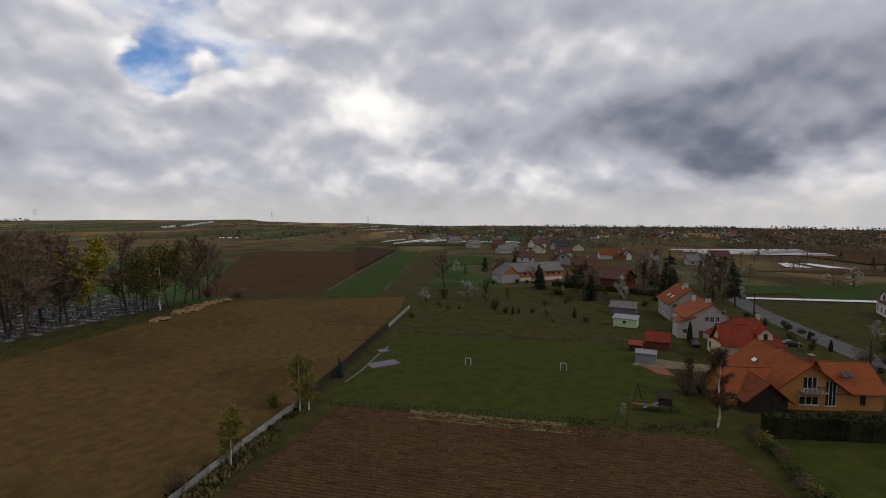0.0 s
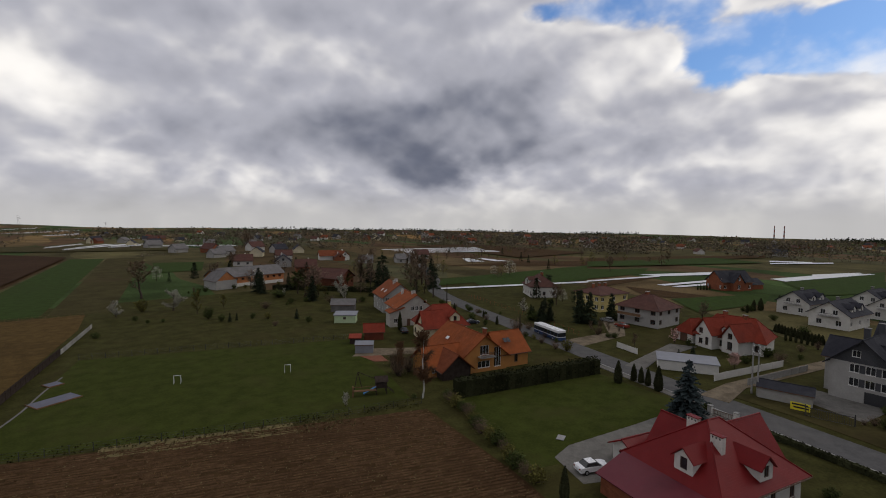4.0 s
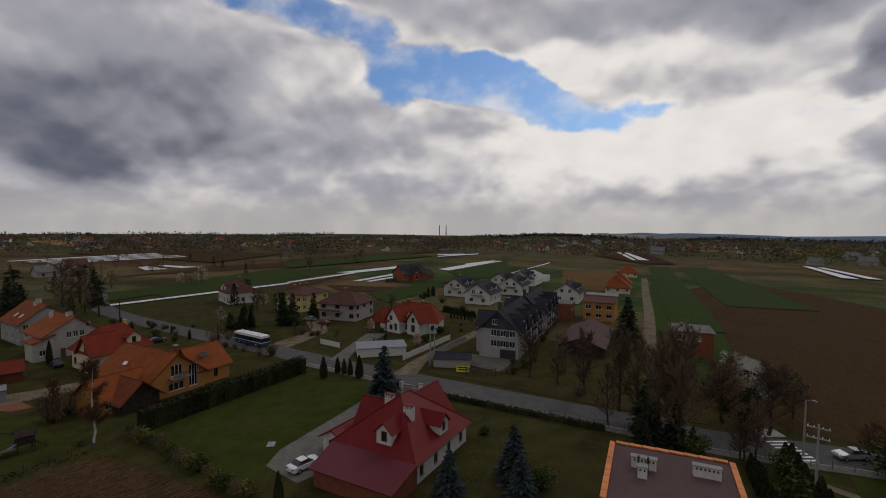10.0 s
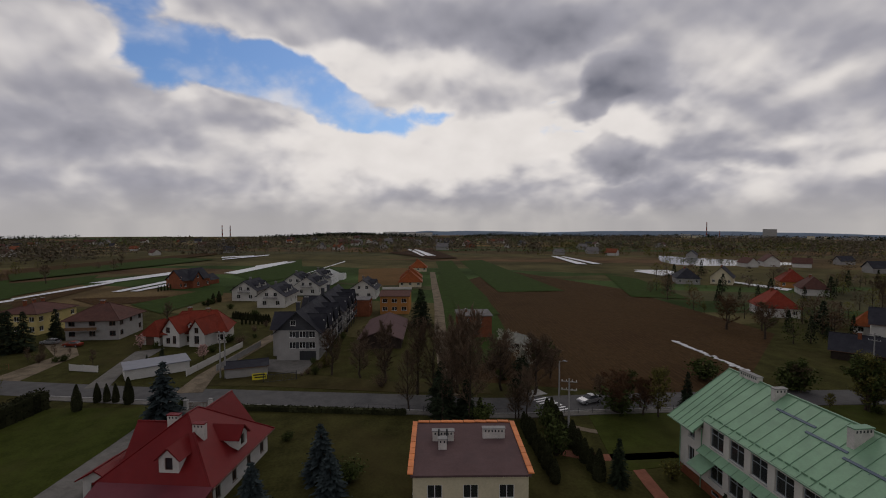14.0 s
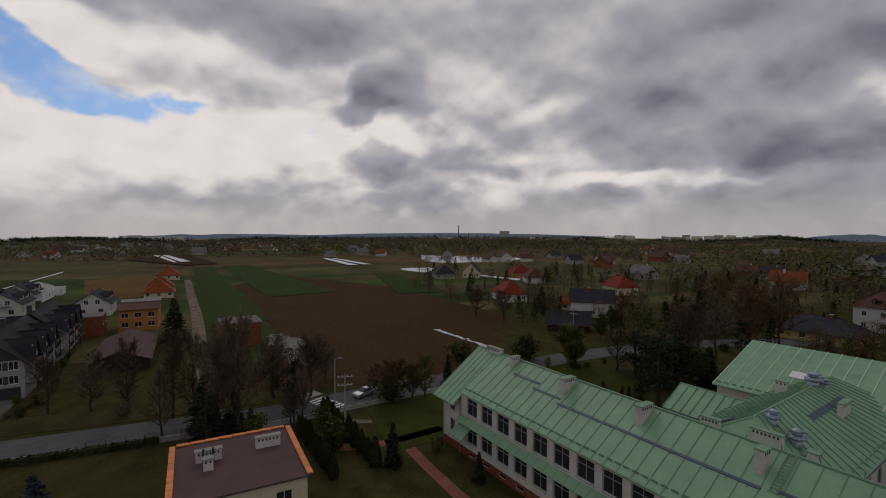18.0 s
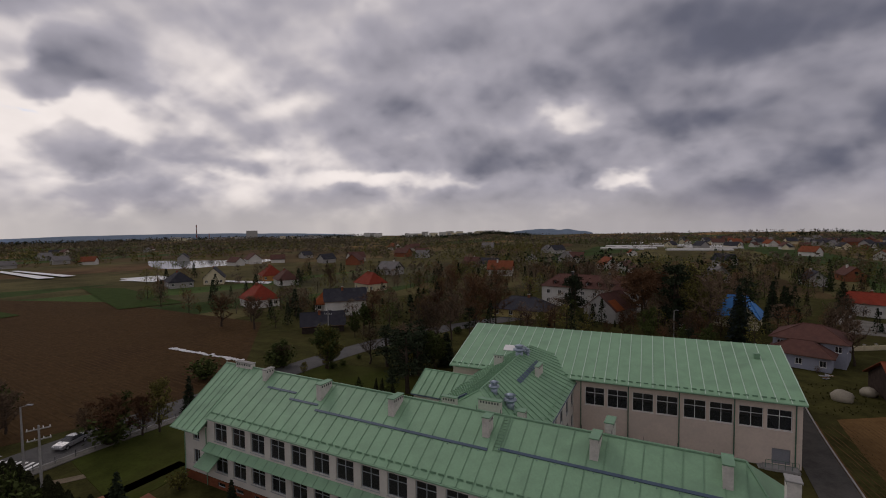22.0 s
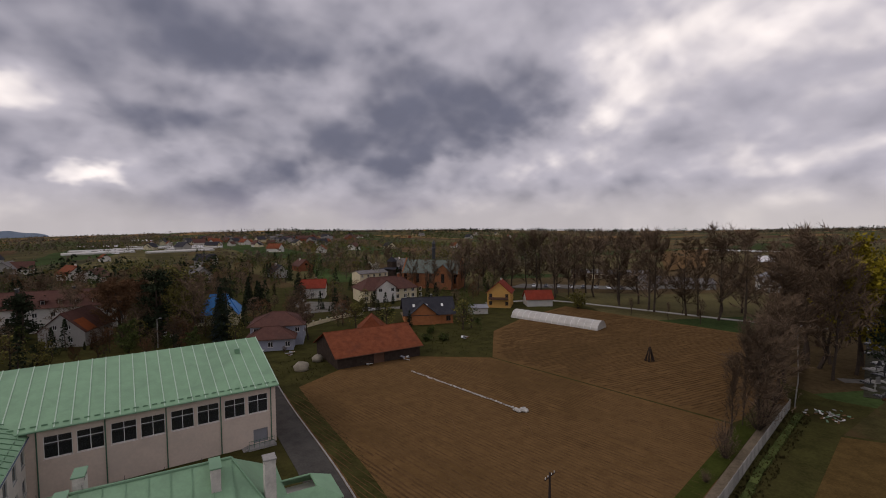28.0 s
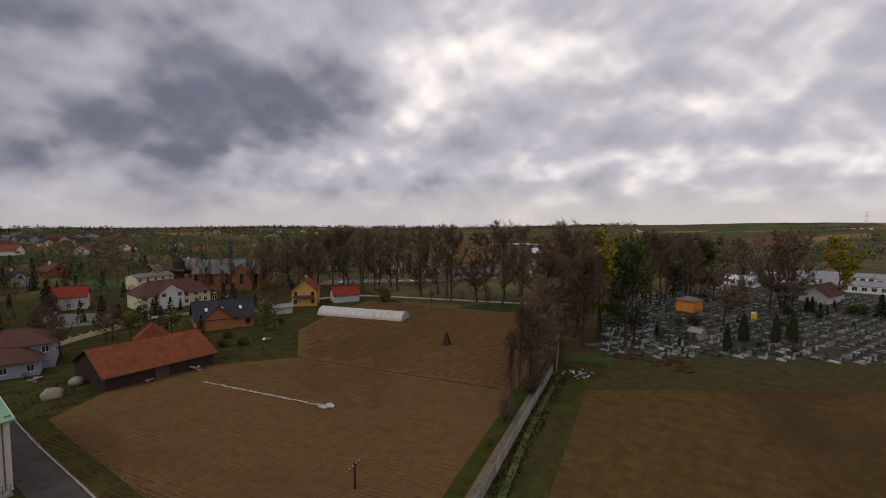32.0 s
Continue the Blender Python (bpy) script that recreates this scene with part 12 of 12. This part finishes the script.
garden_wall([(-57, -139), (-65.6, -142.9), (-73, -145.4), (-80, -145.3)], RENDER_CREAM, "low cream garden wall with capped pillars along the lane")
garden_wall([(-68, -167), (-67.5, -179), (-75, -186)], RENDER_GREY, "low grey garden wall round a paved yard")
STREET = ((149, 418, 20, 1.1), (126, 321, -20, 1.0), (144, 299, 65, 1.1), (140, 261, -25, 1.0), (194, 328, -20, 1.0), (198, 317, 70, 0.8), (200, 424, 10, 1.1), (226, 274, -22, 0.9), (262, 294, -22, 1.0), (194, 463, 15, 1.2), (214, 413, 70, 1.0), (202, 287, -22, 0.8), (170, 352, -20, 1.0), (166, 392, 60, 1.1))


def far_house(x, y, turn, size=1.0):
    """A small far house; a few builds are shared by all of them, and those past 380 m show no windows."""
    away = math.hypot(x, y) > 380
    k = far_rng.randrange(6)
    m = Matrix.LocRotScale((x, y, land(x, y) - 0.2), Euler((0, 0, radians(turn))), Vector((size, size, size)))
    if (k, away) not in FAR_HOUSES:
        ob = thing("far_house", 0, 0, 0, 0, "small distant %s house" % ("white", "cream", "grey", "white", "brick", "grey")[k], "house", "far village houses")
        wall = Shape().box(-6, -4.5, 0, 6, 4.5, 3.8)
        for q in (-6, 5.8):
            wall.slab([(q, -4.5, 3.8), (q, 4.5, 3.8), (q, 0, 7.4)][:: 1 if q > 0 else -1], 0.2)
        part("wall", wall, far_walls[k], ob)
        roof = Shape().slab([(-6.6, -5.2, 3.4), (6.6, -5.2, 3.4), (6.6, 0, 7.7), (-6.6, 0, 7.7)], 0.25)
        roof.slab([(6.6, 5.2, 3.4), (-6.6, 5.2, 3.4), (-6.6, 0, 7.7), (6.6, 0, 7.7)], 0.25)
        part("roof", roof, far_roofs[k], ob)
        if not away:
            part("chimney", Shape().box(1.2, 0.4, 6.0, 1.9, 1.3, 8.4), WHITE_PLASTER, ob)
            for q in (-1, 1):
                for px in (-3.4, 2.2):
                    part("window", Shape().box(px, q * 4.52 - 0.03, 1.1, px + 1.4, q * 4.52 + 0.03, 2.6), GLASS, ob)
                part("window", Shape().box(q * 6.02 - 0.03, -0.7, 4.1, q * 6.02 + 0.03, 0.7, 5.4), GLASS, ob)
        ob.matrix_basis = m
        ob.scale = (1, 1, 1)
        FAR_HOUSES[(k, away)] = ob
    else:
        copy_thing(FAR_HOUSES[(k, away)], m)


for a, b, near, far, count in ((-64, -8, 620, 1400, 90), (-34, -12, 360, 620, 9), (-110, -64, 560, 1500, 70), (-130, -104, 420, 900, 12), (-208, -186, 640, 1050, 70), (-226, -200, 1000, 1500, 14), (-216, -196, 215, 330, 5), (-230, -196, 330, 620, 5), (-192, -150, 270, 620, 22), (-160, -128, 330, 520, 8)):
    for _ in range(count):
        p = bearing(far_rng.uniform(a, b)) * far_rng.uniform(near, far)
        if all(math.hypot(p.x - hx, p.y - hy) > hr + 8 for hx, hy, hr in BUILT):
            far_house(p.x, p.y, far_rng.uniform(0, 360), far_rng.uniform(0.8, 1.2))


# the street of houses beyond the barns
for x, y, turn, size in STREET:
    far_house(x, y, turn, size)

for x0, y0, x1, y1, mat, name, words in (
    (-20, -590, 60, 14, FOIL, "valley_glasshouse", "long pale glasshouse across the valley"), (-30, -640, 70, 12, FOIL, "valley_glasshouse", "long pale glasshouse across the valley"),
    (-90, -570, 64, 12, FOIL, "valley_glasshouse", "long pale glasshouse across the valley"), (-112, -620, 60, 12, FOIL, "valley_glasshouse", "long pale glasshouse across the valley"), (-70, -660, 70, 12, FOIL, "valley_glasshouse", "long pale glasshouse across the valley"),
):
    ob = thing(name, x0, y0, land(x0, y0), 8, words, "glasshouse", "glasshouses across the valley")
    part("wall", Shape().box(-x1 / 2, -y1 / 2, 0, x1 / 2, y1 / 2, 1.3), mat, ob)
    part("roof", Shape().slab([(-x1 / 2, -y1 / 2, 1.3), (x1 / 2, -y1 / 2, 1.3), (x1 / 2, 0, 2.3), (-x1 / 2, 0, 2.3)], 0.1).slab([(x1 / 2, y1 / 2, 1.3), (-x1 / 2, y1 / 2, 1.3), (-x1 / 2, 0, 2.3), (x1 / 2, 0, 2.3)], 0.1), mat, ob)


def block_of_flats(yaw, d, long, high, wide=12):
    p = bearing(yaw) * d
    ob = thing("block_of_flats", p.x, p.y, land(p.x, p.y) - 1, yaw, "pale distant block of flats on the skyline", "flats", "distant blocks of flats")
    part("body", Shape().box(-long / 2, -wide / 2, 0, long / 2, wide / 2, high), (RENDER_WHITE, RENDER_CREAM, RENDER_GREY)[int(long) % 3], ob)
    part("roof", Shape().box(-long / 2 - 0.3, -wide / 2 - 0.3, high, long / 2 + 0.3, wide / 2 + 0.3, high + 0.8), FELT_GREY, ob)


for i in range(9):
    block_of_flats(-97.2 - i * 0.66, 2180 + 20 * (i % 2), 21 + 3 * (i % 3), 16 + (i % 3) * 1.5)
block_of_flats(-138.6, 2150, 44, 34)
flat_rng = random.Random(19)
for a, b, count, low, tall in ((-153.2, -150.6, 5, 14, 20), (-158.2, -155.6, 8, 11, 15), (-162.5, -158.0, 15, 14, 22), (-166.0, -162.5, 7, 12, 17), (-147.0, -139.4, 14, 7, 12), (-137.6, -127.0, 20, 6, 12), (-150.0, -147.5, 2, 7, 9)):
    for i in range(count):
        block_of_flats(flat_rng.uniform(a, b), flat_rng.uniform(2040, 2240), flat_rng.uniform(12, 42), flat_rng.uniform(low, tall))


def stack_chimney(yaw, d, high, r):
    p = bearing(yaw) * d
    ob = thing("tall_chimney", p.x, p.y, land(p.x, p.y), 0, "tall thin industrial chimney on the skyline", "chimney", "tall chimneys")
    for i in range(6):
        part("band", Shape().tube((0, 0, high * i / 6), (0, 0, high * (i + 1) / 6 - 0.01), r * (1 - 0.06 * i), r * (1 - 0.06 * (i + 1)), 10), TILE_RED if i % 2 else CONCRETE, ob)


for yaw, high in ((-79.2, 50), (-80.0, 50), (-133.1, 62), (-134.3, 26)):
    stack_chimney(yaw, 2200, high, 2.6)


def pylon(yaw, d, high):
    p = bearing(yaw) * d
    ob = thing("pylon", p.x, p.y, land(p.x, p.y), yaw, "lattice power pylon on the ridge", "pylon", "power pylons")
    legs = Shape()
    for a in (-1, 1):
        for b in (-1, 1):
            legs.tube((a * high * 0.09, b * high * 0.09, 0), (0, 0, high), 0.35, 0.2, 4)
    part("lattice", legs, METAL_DARK, ob)
    for z, w in ((0.62, 0.2), (0.78, 0.16), (0.92, 0.11)):
        part("arm", Shape().box(-high * w, -0.2, high * z, high * w, 0.2, high * z + 0.5), METAL_DARK, ob)


for yaw, d, high in ((29, 2050, 45), (8.2, 2100, 45), (-2.6, 2200, 34), (78, 2200, 40), (98, 2250, 22), (9.6, 700, 26), (-9, 2200, 24)):
    pylon(yaw, d, high)
# hills beyond the plain; pale blue stands in for haze in their colour
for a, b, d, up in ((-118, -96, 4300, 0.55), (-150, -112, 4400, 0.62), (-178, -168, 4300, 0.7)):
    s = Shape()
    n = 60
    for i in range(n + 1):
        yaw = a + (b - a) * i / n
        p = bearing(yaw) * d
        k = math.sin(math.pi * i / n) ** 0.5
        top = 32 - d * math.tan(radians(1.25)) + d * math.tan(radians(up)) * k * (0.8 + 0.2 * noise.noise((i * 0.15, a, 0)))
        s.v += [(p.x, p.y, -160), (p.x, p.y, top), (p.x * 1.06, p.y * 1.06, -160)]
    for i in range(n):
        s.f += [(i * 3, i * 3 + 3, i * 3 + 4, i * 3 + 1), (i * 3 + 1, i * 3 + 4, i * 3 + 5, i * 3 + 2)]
    setting("far_hills", s, surface("haze_tinted_hills", (0.30, 0.38, 0.50), 1.0, spread=0.1, size=200, bump=0, spec=0.0), "far hills tinted pale blue for haze", "backdrop")
